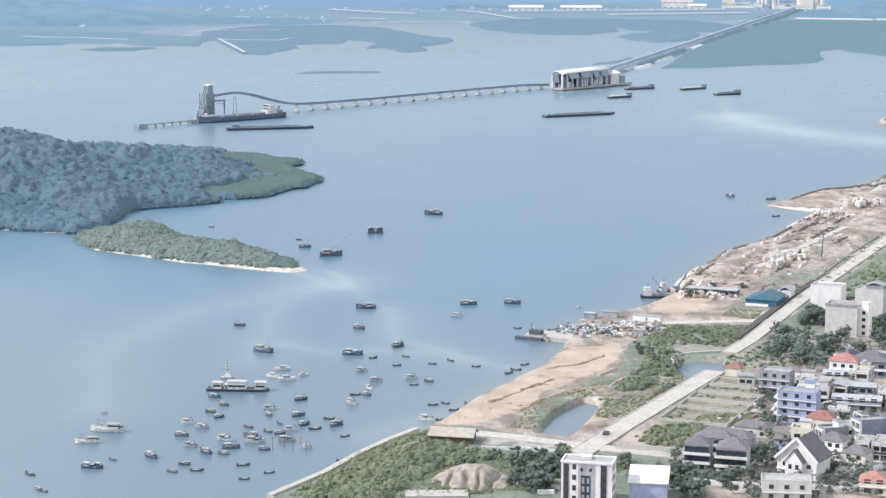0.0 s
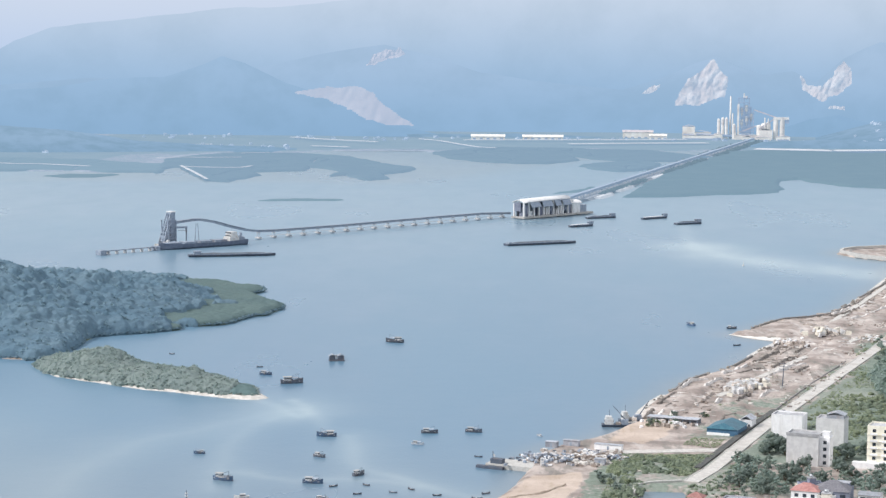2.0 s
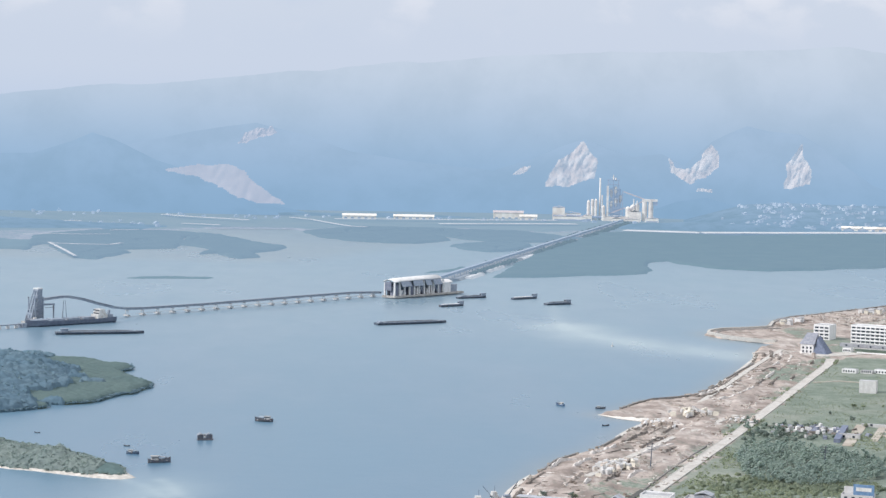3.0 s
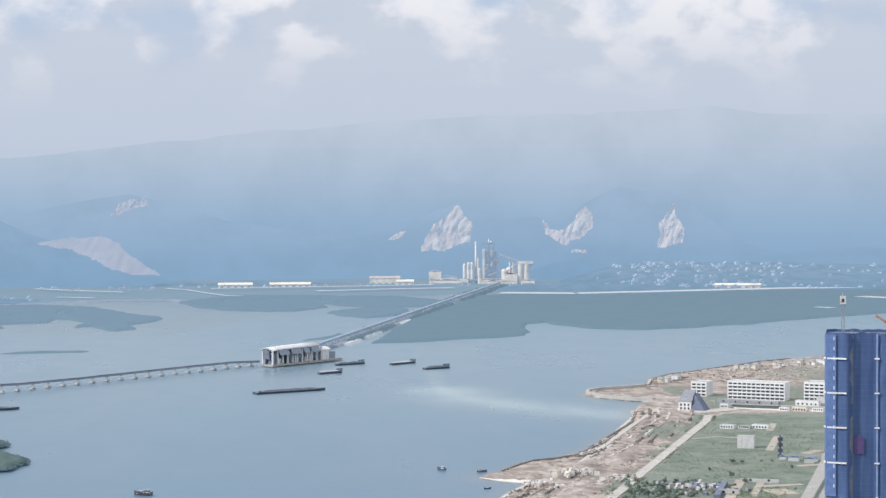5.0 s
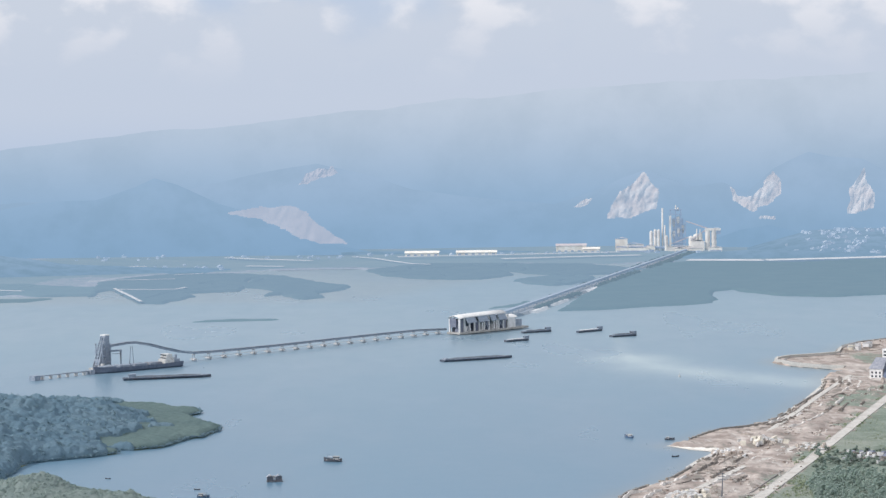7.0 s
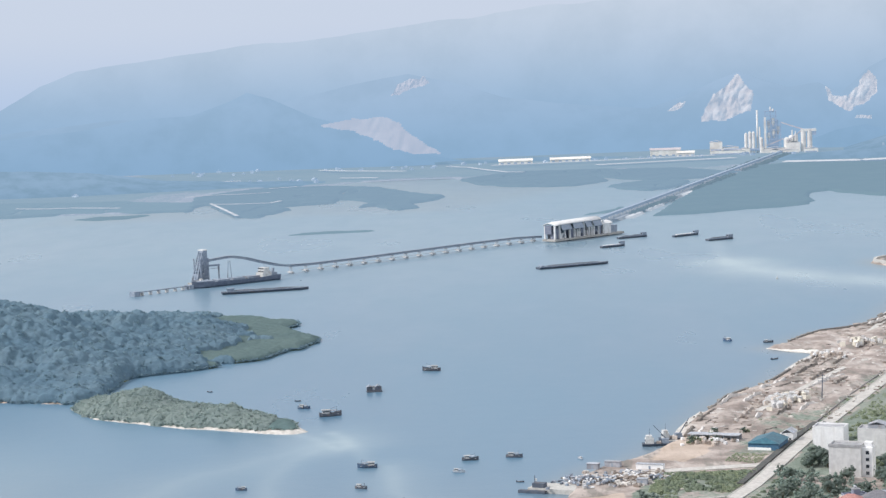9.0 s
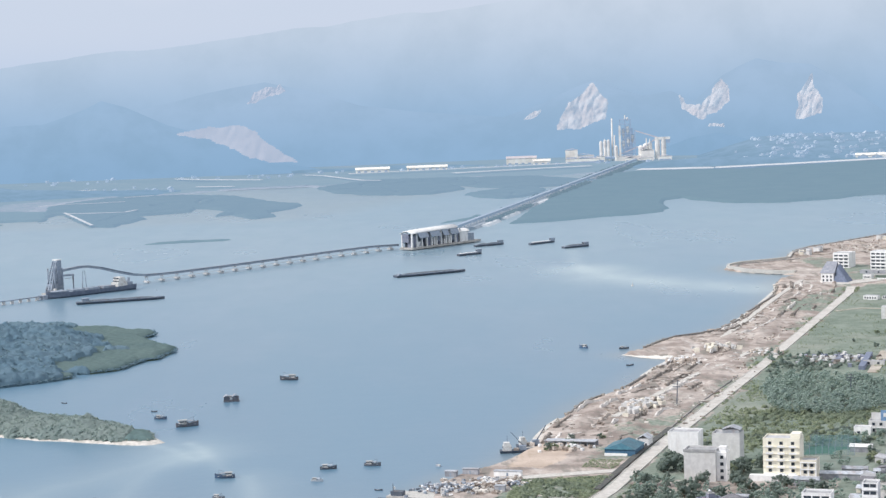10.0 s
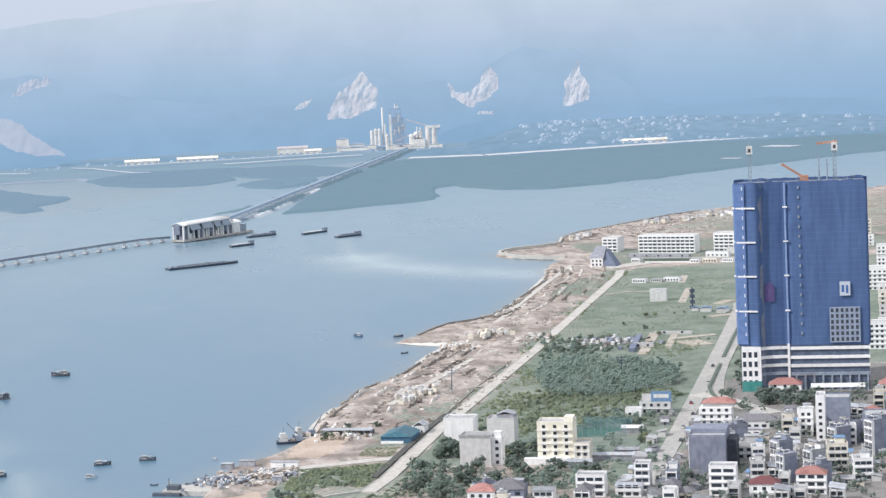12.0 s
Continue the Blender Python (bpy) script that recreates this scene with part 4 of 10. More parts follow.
def build_conveyor():
    top = base("conveyor_bridge", BELT_A.x, BELT_A.y, 0, 0, "long covered conveyor bridge on concrete piles over the bay", "conveyor")
    o = BELT_A
    run = [(0.005, 22.6), (0.03, 23.6), (0.065, 24.6), (0.085, 24.2), (0.12, 20.8), (0.16, 15.2), (0.20, 10.4), (0.235, 7.9), (0.283, 7.0), (0.441, 6.4), (0.766, 6.8), (0.9, 6.6), (0.95, 5.6), (1.0, 4.4)]
    pts = [belt(k, z) - o for k, z in run]
    for a, b in zip(pts, pts[1:]):
        Shape().beam(a, b, 3.0, 1.9).part("gallery", PALE_STEEL, top)
    roof = Shape()
    for a, b in zip(pts, pts[1:]):
        roof.beam(a + Vector((0, 0, 1.4)), b + Vector((0, 0, 1.4)), 4.0, 0.35)
    roof.part("gallery_roof", surface("slate_cover_sheeting", (0.22, 0.26, 0.32), (0.30, 0.34, 0.40), 0.4, 0.5), top)
    for i in range(19):
        k = 0.235 + i * 0.041
        z = float(np.interp(k, [r[0] for r in run], [r[1] for r in run]))
        p = belt(k, 0) - o
        bent = Shape()
        side = Vector((0.749, -0.662, 0))
        for s in (-1, 1):
            bent.tube(p + side * s * 2.4 + Vector((0, 0, -3)), p + side * s * 1.5 + Vector((0, 0, z - 1.1)), 0.32, 0.26, 6)
        bent.beam(p - side * 2.4 + Vector((0, 0, z - 1.5)), p + side * 2.4 + Vector((0, 0, z - 1.5)), 0.9, 0.7)
        bent.beam(p - side * 3.4 + Vector((0, 0, 1.4)), p + side * 3.4 + Vector((0, 0, 1.3)), 3.4, 1.3)
        bent.part("pile_bent", PALE_PILE, top)
    for k, z in ((0.075, 22), (0.17, 12)):
        p = belt(k, 0) - o
        Shape().tube(p + Vector((-2.5, 0, -3)), p + Vector((-0.8, 0, z - 1)), 0.5, 0.35, 6).tube(p + Vector((2.5, 0, -3)), p + Vector((0.8, 0, z - 1)), 0.5, 0.35, 6).part("trestle", STEEL, top)
    side = Vector((0.749, -0.662, 0))
    way = Shape().beam(belt(0.25, 3.2) - o + side * 4.2, belt(0.97, 3.2) - o + side * 4.2, 1.6, 0.3)
    way.part("service_walkway", PALE_PILE, top)


def build_loader():
    o = base("ship_loader", -319, 2043, 0, heading(BELT_A, BELT_B), "tall grey steel ship-loading tower on a piled jetty", "ship loader")
    Shape().box(-12, 16, -9, 9, 1.6, 3.4).part("jetty_deck", CONCRETE, o)
    for i in range(5):
        for s in (-7, 7):
            Shape().tube((-10 + 6 * i, s, -3), (-10 + 6 * i, s, 1.6), 0.7, n=8).part("pile", CONCRETE, o)
    frame_shape = Shape()
    for x in (-6, 4):
        for y in (-5, 5):
            frame_shape.beam((x, y, 3.4), (x, y, 27), 1.0, 1.0)
    for z in (9, 15, 21):
        for y in (-5, 5):
            frame_shape.beam((-6, y, z), (4, y, z), 0.7, 0.7).beam((-6, y, z - 6), (4, y, z), 0.5, 0.5)
        for x in (-6, 4):
            frame_shape.beam((x, -5, z), (x, 5, z), 0.7, 0.7)
    frame_shape.part("tower_frame", STEEL, o)
    Shape().box(-1, 4.4, -3.4, 3.4, 6, 34.5).part("tower_casing", STEEL, o, "grey sheet-clad shaft")
    Shape().box(-1.3, 4.7, -3.7, 3.7, 34.5, 35.6).part("tower_cap", WHITE, o, "white cap")
    stay = Shape()
    for y in (-4, 0, 4):
        stay.beam((-11, y, 3.4), (-1.4, y * 0.7, 33), 0.9, 0.9).beam((-7, y, 3.4), (-1.2, y * 0.7, 22), 0.7, 0.7)
    for z in (7, 11, 15, 19, 23, 27):
        x = -11 + 9.6 * (z - 3.4) / 29.6
        stay.beam((x, 0, z), (-1, 0, z), 0.9, 0.7).beam((x, -4, z), (x, 4, z), 0.7, 0.7).beam((x, -3.6, z), (-1, -3, z + 3.6), 0.6, 0.6)
    stay.part("back_stay", STEEL, o, "grey lattice back stay")
    Shape().box(-9, -2, -4, 4, 3.4, 12).part("machine_house", STEEL, o)
    for x, y, h in ((-13, -8, 3.0), (-9, -8.4, 4.6), (-5, -8, 2.4), (9, -8, 2.6)):
        Shape().box(x - 1.3, x + 1.3, y - 1.2, y + 1.2, 3.4, 3.4 + h).part("deck_cabin", CABIN, o, "small white deck cabin")
    Shape().beam((5, 0, 19), (19, -4, 19), 2.2, 1.8).beam((18, -4, 4), (18, -4, 19), 1.0, 1.0).beam((9, -2, 16), (18, -4, 16), 0.5, 0.5).part("boom", STEEL, o)
    Shape().tube((18, -4, 18), (18, -4, 9), 0.9, 0.6).part("chute", STEEL, o)
    ext = base("mooring_jetty", -327, 2010, 0, heading((-327, 2010), (-373, 1959)), "low grey mooring jetty with dolphins beside the loader", "jetty")
    Shape().box(0, 68, -1.3, 1.3, 3.0, 3.9).part("deck", STEEL, ext)
    for x in (8, 18, 28, 38, 48, 58):
        Shape().box(x - 0.8, x + 0.8, -1.8, 1.8, -3, 3.0).part("pier", PALE_PILE, ext)
    Shape().box(63, 70, -4, 4, -3, 4.6).part("dolphin", STEEL, ext)
    Shape().box(-2, 3, -4, 4, -3, 4.2).part("dolphin", STEEL, ext)


def hull_rings(length, beam, depth, sheer=0.6, bow=0.22, stern=0.75, low=-0.6):
    """Cross sections of a hull along x, open at the top; bow at +x."""
    rings = []
    for i in range(11):
        t = i / 10
        x = (t - 0.5) * length
        w = beam / 2 * (stern + (1 - stern) * min(1, t / 0.25)) * (1 if t < 1 - bow else max(0.06, 1 - max(0.0, (t - 1 + bow) / bow) ** 1.8))
        z = depth + sheer * (abs(2 * t - 0.85) ** 2)
        k = low if t < 0.95 else low + 0.4
        rings.append([(x, -w, z), (x, -w * 0.88, depth * 0.3), (x, -w * 0.55, k), (x, w * 0.55, k), (x, w * 0.88, depth * 0.3), (x, w, z), (x, w * 0.9, z - 0.12 * depth), (x, -w * 0.9, z - 0.12 * depth)])
    return rings


def build_ship():
    a, b = (-330, 2012), (-252, 2082)
    o = base("cargo_ship", (a[0] + b[0]) / 2 + 4, (a[1] + b[1]) / 2, 0, heading(a, b) + 180, "grey-hulled bulk carrier with a white deckhouse under the loader", "ship")
    Shape().loft(hull_rings(102, 15, 4.6, 1.6, 0.14, 0.85, -1)).part("hull", surface("slate_hull", (0.13, 0.16, 0.22), (0.18, 0.21, 0.27), 0.3, 0.5), o)
    for i in range(4):
        Shape().box(-26 + 18 * i, -12 + 18 * i, -5.5, 5.5, 4.6, 6.6).part("hatch_cover", STEEL, o)
    Shape().box(-40, -29, -6, 6, 4.5, 8.5).box(-39, -31, -5.4, 5.4, 8.5, 11).box(-38, -32, -5, 5, 11, 13.5).part("deckhouse", CABIN, o, "white stepped deckhouse")
    for z in (10, 13):
        Shape().box(-30.9, -30.7, -5.0, 5.0, z - 1, z).part("window_band", GLASSY, o)
    Shape().box(-48, -42, -4, 4, 4.5, 8).tube((-45, 0, 8), (-46, 0, 12), 1.8, 1.4).part("funnel", STEEL, o)
    Shape().tube((-35, 0, 13.5), (-35, 0, 19), 0.25, 0.15, 6).part("mast", STEEL, o)
    Shape().tube((46, 0, 5), (46, 0, 11), 0.3, 0.2, 6).part("foremast", STEEL, o)


def barge(a, b, width, label, cargo=True, cabin_at=None):
    length = math.hypot(b[0] - a[0], b[1] - a[1])
    o = base("barge", (a[0] + b[0]) / 2, (a[1] + b[1]) / 2, 0, heading(a, b), label, "barge", "barges in the bay")
    Shape().loft(hull_rings(length, width, 1.9, 0.3, 0.08, 0.9)).part("hull", HULL, o)
    Shape().box(-length * 0.42, length * 0.40, -width * 0.40, width * 0.40, 1.3, 2.6).part("coaming", STEEL, o)
    if cargo:
        heap = []
        rng = random.Random(int(length))
        for i in range(9):
            x = -length * 0.40 + length * 0.78 * i / 8
            h = 2.6 + (0 if i in (0, 8) else rng.uniform(0.4, 1.0))
            heap.append([(x, -width * 0.37, 2.5), (x, -width * 0.18, h), (x, width * 0.15, h + 0.1), (x, width * 0.37, 2.5)])
        Shape().loft(heap).part("cargo", CARGO, o)
    else:
        for i in range(5):
            Shape().box(-length * 0.40 + i * length * 0.14, -length * 0.27 + i * length * 0.14, -width * 0.38, width * 0.38, 2.6, 2.9).part("hatch_cover", WHITE, o, "white hatch cover")
    if cabin_at:
        x = cabin_at * length
        Shape().box(x - 3.2, x + 3.2, -width * 0.3, width * 0.3, 1.8, 5.2).box(x - 3.6, x + 3.6, -width * 0.34, width * 0.34, 5.2, 5.5).part("wheelhouse", STEEL, o)
        Shape().box(x - 3.26, x + 3.26, -width * 0.24, width * 0.24, 3.6, 4.6).part("window_band", GLASSY, o)
    else:
        Shape().box(-length * 0.47, -length * 0.43, -width * 0.3, width * 0.3, 1.8, 3.6).part("stern_cabin", STEEL, o)
    return o


# colour of the shed's shaded inside, lightened for haze
SHADE = surface("shed_interior_shade", (0.15, 0.17, 0.23), (0.23, 0.25, 0.31), 0.3, 0.7, bump=0.1)


def build_shed():
    a, b = (36, 2402), (104, 2476)
    o = base("transfer_shed", *a, 0, heading(a, b), "long white roofed transfer shed on columns standing in the water", "shed")
    L, W = 100.0, 16.0
    Shape().box(-2, L + 22, -2, W + 2, 0.8, 3.0).part("deck", CONCRETE, o)
    # barrel roof, lower at the near end
    roof = Shape()
    sect = lambda x, top: [(x, y, top - 2.2 * ((y - W / 2) / (W / 2)) ** 2 + dz) for dz in (0, 0.6) for y in (np.linspace(-1.5, W + 1.5, 9) if dz == 0 else np.linspace(W + 1.5, -1.5, 9))]
    roof.loft([sect(x, t) for x, t in ((-1.5, 21.5), (8, 22.5), (50, 23.3), (L - 18, 23.5))])
    roof.part("roof", WHITE, o, "white barrel roof", True)
    lower = Shape()
    lower.loft([sect(x, 17.5) for x in (L - 18, L + 2)])
    lower.part("low_roof", WHITE, o, "lower white roof")
    for i in range(11):
        x = 0.5 + i * 8.6
        for y in (0.5, W - 0.5):
            Shape().box(x - 0.9, x + 0.9, y - 0.9, y + 0.9, 3, 19.0).part("column", WHITE, o)
    Shape().box(1, L - 15, W - 3.4, W - 3.0, 3, 18).part("back_wall", STEEL, o)
    # panel and dark bay boxes stand for shade inside the open shed
    Shape().box(-0.4, 0.0, 5, W - 1, 9, 19).part("end_wall", SHADE, o, "dark panel painted as the shaded open end")
    for x0, x1 in ((9, 26), (30, 47), (52, 62), (66, 80)):
        Shape().loft([[(x, -0.4, 20.4), (x, -0.9, 20.4), (x, -4.6, 13.6), (x, -4.2, 13.4)] for x in (x0, x1)]).part("hood", STEEL, o, "grey sloping hood over a loading bay")
    for x0, x1, z1, m in ((2, 8, 16, SHADE), (10, 17, 9, WHITE), (27, 36, 15, SHADE), (40, 46, 12, WHITE), (49, 55, 17, SHADE), (58, 63, 9, WHITE), (66, 71, 14, WHITE), (76, 84, 14, SHADE)):
        Shape().box(x0, x1, 1.2, 9, 3, z1).part("bay_unit", m, o)
    for x in (14, 44, 70):
        Shape().beam((x, 0.6, 4), (x + 7, 0.6, 15), 0.7, 0.7).beam((x + 7, 0.6, 4), (x, 0.6, 15), 0.7, 0.7).part("brace", STEEL, o)
    Shape().box(L - 13, L - 1, -1, W * 0.8, 3, 15).part("annex", WHITE, o, "white clad annex")
    Shape().box(L + 2, L + 14, 2, W * 0.6, 3, 11.5).part("annex", STEEL, o)
    for x in (8, 30, 52, 74, 96, 112):
        Shape().tube((x, 0, -3), (x, 0, 0.8), 1.2, n=8).part("pile", CONCRETE, o)


def build_causeway():
    a, b = Vector((112, 2700, 0)), Vector((540, 4345, 0))
    turn = heading(a, b)
    L = (b - a).length
    o = base("causeway", a.x, a.y, 0, turn, "straight causeway carrying a covered conveyor to the works", "causeway")
    bank = Shape()
    bank.loft([[(x, -17, -1.5), (x, -11, 2.6), (x, 11, 2.6), (x, 17, -1.5)] for x in np.linspace(0, L, 30)])
    bank.part("embankment", surface("stone_bank", (0.22, 0.23, 0.24), (0.32, 0.32, 0.31), 0.15, bump=0.4, air=0.3), o)
    Shape().box(-70, L, -2.4, 2.4, 6.6, 9.4).part("conveyor_gallery", STEEL_MID, o)
    Shape().box(-70, L, -3.0, 3.0, 9.4, 9.8).part("gallery_roof", surface("slate_sheeting", (0.30, 0.35, 0.42), (0.40, 0.45, 0.52), 0.3, 0.5, air=0.3), o)
    for i in range(44):
        x = -60 + i * 39.0
        Shape().beam((x, -3, -2), (x, -1.6, 6.6), 0.8, 0.8).beam((x, 3, -2), (x, 1.6, 6.6), 0.8, 0.8).part("trestle", STEEL_MID, o)
    Shape().box(0, L, -10, -5, 2.6, 2.75).part("track", SAND_PALE, o)
    link = Shape()
    link.beam((-72, 0, 8), (-190, -8, 10), 3.6, 3.0)
    link.part("conveyor_link", STEEL_MID, o)
    rng = np.random.default_rng(5)
    spots = []
    for t in rng.uniform(0.05, 0.99, 900):
        if math.sin(t * 40) + math.sin(t * 17) < -0.3 - 0.9 * t:
            continue
        side = rng.choice([-1, 1], p=[0.75, 0.25])
        q = a.lerp(b, t) + Vector((0.968, -0.252, 0)) * (-side * rng.uniform(7, 15 + 9 * t))
        spots.append((q.x, q.y, rng.uniform(3.0, 4.6), rng.uniform(2.2, 4.2 + 2.0 * t)))
    clumps("causeway_trees", spots, CAUSEWAY_LEAF, 7, "dark trees and bushes along the causeway", "trees", 0.8, "leafy")
    for t0, t1, off, w in ((0.0, 0.05, 15, 9), (0.02, 0.07, -17, 8), (0.10, 0.16, -16, 7), (0.16, 0.24, 15, 7), (0.27, 0.33, -14, 8), (0.30, 0.42, 16, 6), (0.47, 0.58, 15, 7), (0.50, 0.55, -15, 7), (0.66, 0.74, 15, 8)):
        Shape().loft([[(x, off - w, -1.2), (x, off - w * 0.4, 2.9), (x, off + w * 0.4, 2.9), (x, off + w, -1.2)] for x in np.linspace(t0 * L, t1 * L, 6)]).part("sand_patch", SAND_SHORE, o, "pale sand tipped beside the bank")


build_conveyor()
build_loader()
build_ship()
barge((-287, 1951), (-207, 1974), 11, "long dark low barge loaded near the loader", cabin_at=-0.40)
barge((13, 2086), (85, 2124), 11, "long dark barge heaped with cargo at anchor")
barge((85, 2303), (112, 2323), 5.5, "small barge with pale hatch covers near the shed", False, 0.38)
barge((109, 2416), (144, 2437), 6, "dark small barge alongside the shed", True, 0.38)
barge((173, 2413), (204, 2439), 5.5, "small barge with pale hatch covers at anchor", False, 0.4)
barge((206, 2347), (237, 2366), 8, "dark self-propelled barge trailing a mud plume", True, 0.36)
build_shed()
build_causeway()

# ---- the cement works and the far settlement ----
# far walls and roofs emit a share of painted haze, set by air
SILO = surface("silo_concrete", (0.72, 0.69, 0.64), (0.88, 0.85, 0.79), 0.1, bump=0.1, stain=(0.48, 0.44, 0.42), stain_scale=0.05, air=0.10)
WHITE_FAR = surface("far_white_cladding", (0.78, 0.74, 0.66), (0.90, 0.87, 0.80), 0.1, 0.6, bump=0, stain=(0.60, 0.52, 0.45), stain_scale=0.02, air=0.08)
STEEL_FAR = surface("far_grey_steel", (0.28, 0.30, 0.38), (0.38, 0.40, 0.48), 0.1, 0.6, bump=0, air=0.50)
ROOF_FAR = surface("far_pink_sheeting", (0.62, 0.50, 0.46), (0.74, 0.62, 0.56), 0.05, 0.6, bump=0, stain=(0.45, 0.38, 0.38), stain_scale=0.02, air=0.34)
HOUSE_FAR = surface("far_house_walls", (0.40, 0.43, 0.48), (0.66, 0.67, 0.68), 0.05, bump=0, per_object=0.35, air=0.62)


def polar(angle, r, z=0.0):
    return Vector((-math.sin(radians(angle)) * r, math.cos(radians(angle)) * r, z))


def build_works():
    """Plan in metres to the right and beyond the foot of the chimney."""
    c = polar(-6.45, 4440)
    o = base("cement_works", c.x, c.y, 2, -6.45, "pale cement works with a chimney, preheater tower and silos", "factory")
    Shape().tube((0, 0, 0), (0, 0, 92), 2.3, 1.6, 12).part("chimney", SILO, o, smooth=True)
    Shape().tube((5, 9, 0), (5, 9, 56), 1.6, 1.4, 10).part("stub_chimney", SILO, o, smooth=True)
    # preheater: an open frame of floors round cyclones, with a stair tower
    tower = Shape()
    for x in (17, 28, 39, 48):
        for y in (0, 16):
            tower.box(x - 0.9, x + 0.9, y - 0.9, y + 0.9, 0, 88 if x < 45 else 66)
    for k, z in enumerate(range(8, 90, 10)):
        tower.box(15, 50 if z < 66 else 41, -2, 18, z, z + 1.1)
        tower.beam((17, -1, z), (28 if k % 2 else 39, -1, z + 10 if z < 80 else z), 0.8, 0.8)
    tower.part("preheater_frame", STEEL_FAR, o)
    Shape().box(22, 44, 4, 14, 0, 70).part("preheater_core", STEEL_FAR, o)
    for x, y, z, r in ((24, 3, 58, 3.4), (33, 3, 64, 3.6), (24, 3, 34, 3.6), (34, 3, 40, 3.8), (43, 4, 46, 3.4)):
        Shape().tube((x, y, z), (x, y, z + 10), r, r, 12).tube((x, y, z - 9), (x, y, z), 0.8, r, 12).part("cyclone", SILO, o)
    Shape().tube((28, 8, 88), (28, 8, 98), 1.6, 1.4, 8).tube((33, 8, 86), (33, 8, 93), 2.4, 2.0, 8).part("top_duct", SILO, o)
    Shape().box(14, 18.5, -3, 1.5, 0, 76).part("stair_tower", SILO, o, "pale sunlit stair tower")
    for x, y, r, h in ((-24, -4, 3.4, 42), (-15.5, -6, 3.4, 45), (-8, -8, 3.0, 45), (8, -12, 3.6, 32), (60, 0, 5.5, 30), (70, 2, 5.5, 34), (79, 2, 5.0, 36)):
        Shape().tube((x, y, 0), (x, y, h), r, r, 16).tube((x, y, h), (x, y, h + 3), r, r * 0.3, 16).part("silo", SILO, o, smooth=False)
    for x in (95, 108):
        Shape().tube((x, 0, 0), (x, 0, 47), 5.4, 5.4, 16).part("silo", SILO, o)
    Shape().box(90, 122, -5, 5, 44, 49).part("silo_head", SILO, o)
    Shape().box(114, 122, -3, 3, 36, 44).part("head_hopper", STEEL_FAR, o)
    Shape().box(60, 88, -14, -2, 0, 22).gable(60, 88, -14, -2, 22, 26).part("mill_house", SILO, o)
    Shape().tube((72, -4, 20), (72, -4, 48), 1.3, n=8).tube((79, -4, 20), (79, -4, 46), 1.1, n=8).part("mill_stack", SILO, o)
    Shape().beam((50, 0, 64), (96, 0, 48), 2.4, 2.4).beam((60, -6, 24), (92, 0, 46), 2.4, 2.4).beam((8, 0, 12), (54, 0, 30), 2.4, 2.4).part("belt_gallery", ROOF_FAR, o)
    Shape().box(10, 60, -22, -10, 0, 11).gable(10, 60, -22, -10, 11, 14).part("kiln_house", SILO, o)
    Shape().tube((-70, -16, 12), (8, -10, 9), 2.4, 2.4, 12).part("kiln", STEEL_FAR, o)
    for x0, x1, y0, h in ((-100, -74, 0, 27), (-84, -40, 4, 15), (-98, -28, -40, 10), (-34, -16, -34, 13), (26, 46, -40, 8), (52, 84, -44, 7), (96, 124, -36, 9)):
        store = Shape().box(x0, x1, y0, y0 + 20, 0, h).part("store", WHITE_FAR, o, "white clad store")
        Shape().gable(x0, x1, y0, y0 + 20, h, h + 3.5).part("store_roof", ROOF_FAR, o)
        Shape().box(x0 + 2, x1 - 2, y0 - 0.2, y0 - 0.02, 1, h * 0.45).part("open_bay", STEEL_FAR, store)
    return o


def far_shed(angle, r, length, height, label, name="warehouse"):
    c = polar(angle, r)
    o = base(name, c.x, c.y, 2, -angle * 0 + angle, label, "warehouse", "sheds on the far shore")
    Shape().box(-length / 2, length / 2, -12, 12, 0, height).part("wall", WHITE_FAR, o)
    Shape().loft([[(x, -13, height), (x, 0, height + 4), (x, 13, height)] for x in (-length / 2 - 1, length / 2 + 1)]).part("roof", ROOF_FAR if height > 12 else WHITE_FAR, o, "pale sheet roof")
    for i in range(max(2, int(length / 14))):
        x = -length / 2 + 7 + 14 * i
        Shape().box(x - 3, x + 3, -12.15, -12.0, 0.2, 5).part("bay_door", STEEL_FAR, o)


build_works()
for ang, r, ln, h, tx in ((0.15, 4330, 70, 8, "long white warehouse on the far shore"), (-1.35, 4350, 84, 7, "long low pale warehouse on the far shore"), (-3.95, 4440, 64, 15, "large white warehouse near the works"),
                          (-4.5, 4400, 36, 9, "small pale shed near the works"), (-13.6, 4250, 90, 7, "long pale shed by the far road")):
    far_shed(ang, r, ln, h, tx)


def far_house(name, w, d, h, mat, roofed):
    o = new(name)
    Shape().box(-w / 2, w / 2, -d / 2, d / 2, 0, h).part("wall", mat, o)
    s = Shape()
    if roofed:
        s.gable(-w / 2, w / 2, -d / 2, d / 2, h, h + w * 0.3)
    else:
        s.box(-w / 2 - 0.3, w / 2 + 0.3, -d / 2 - 0.3, d / 2 + 0.3, h, h + 0.7)
    s.part("roof", mat, o)
    return tagged(o, "small pale house in the far settlement", "house", "houses on the far shore")


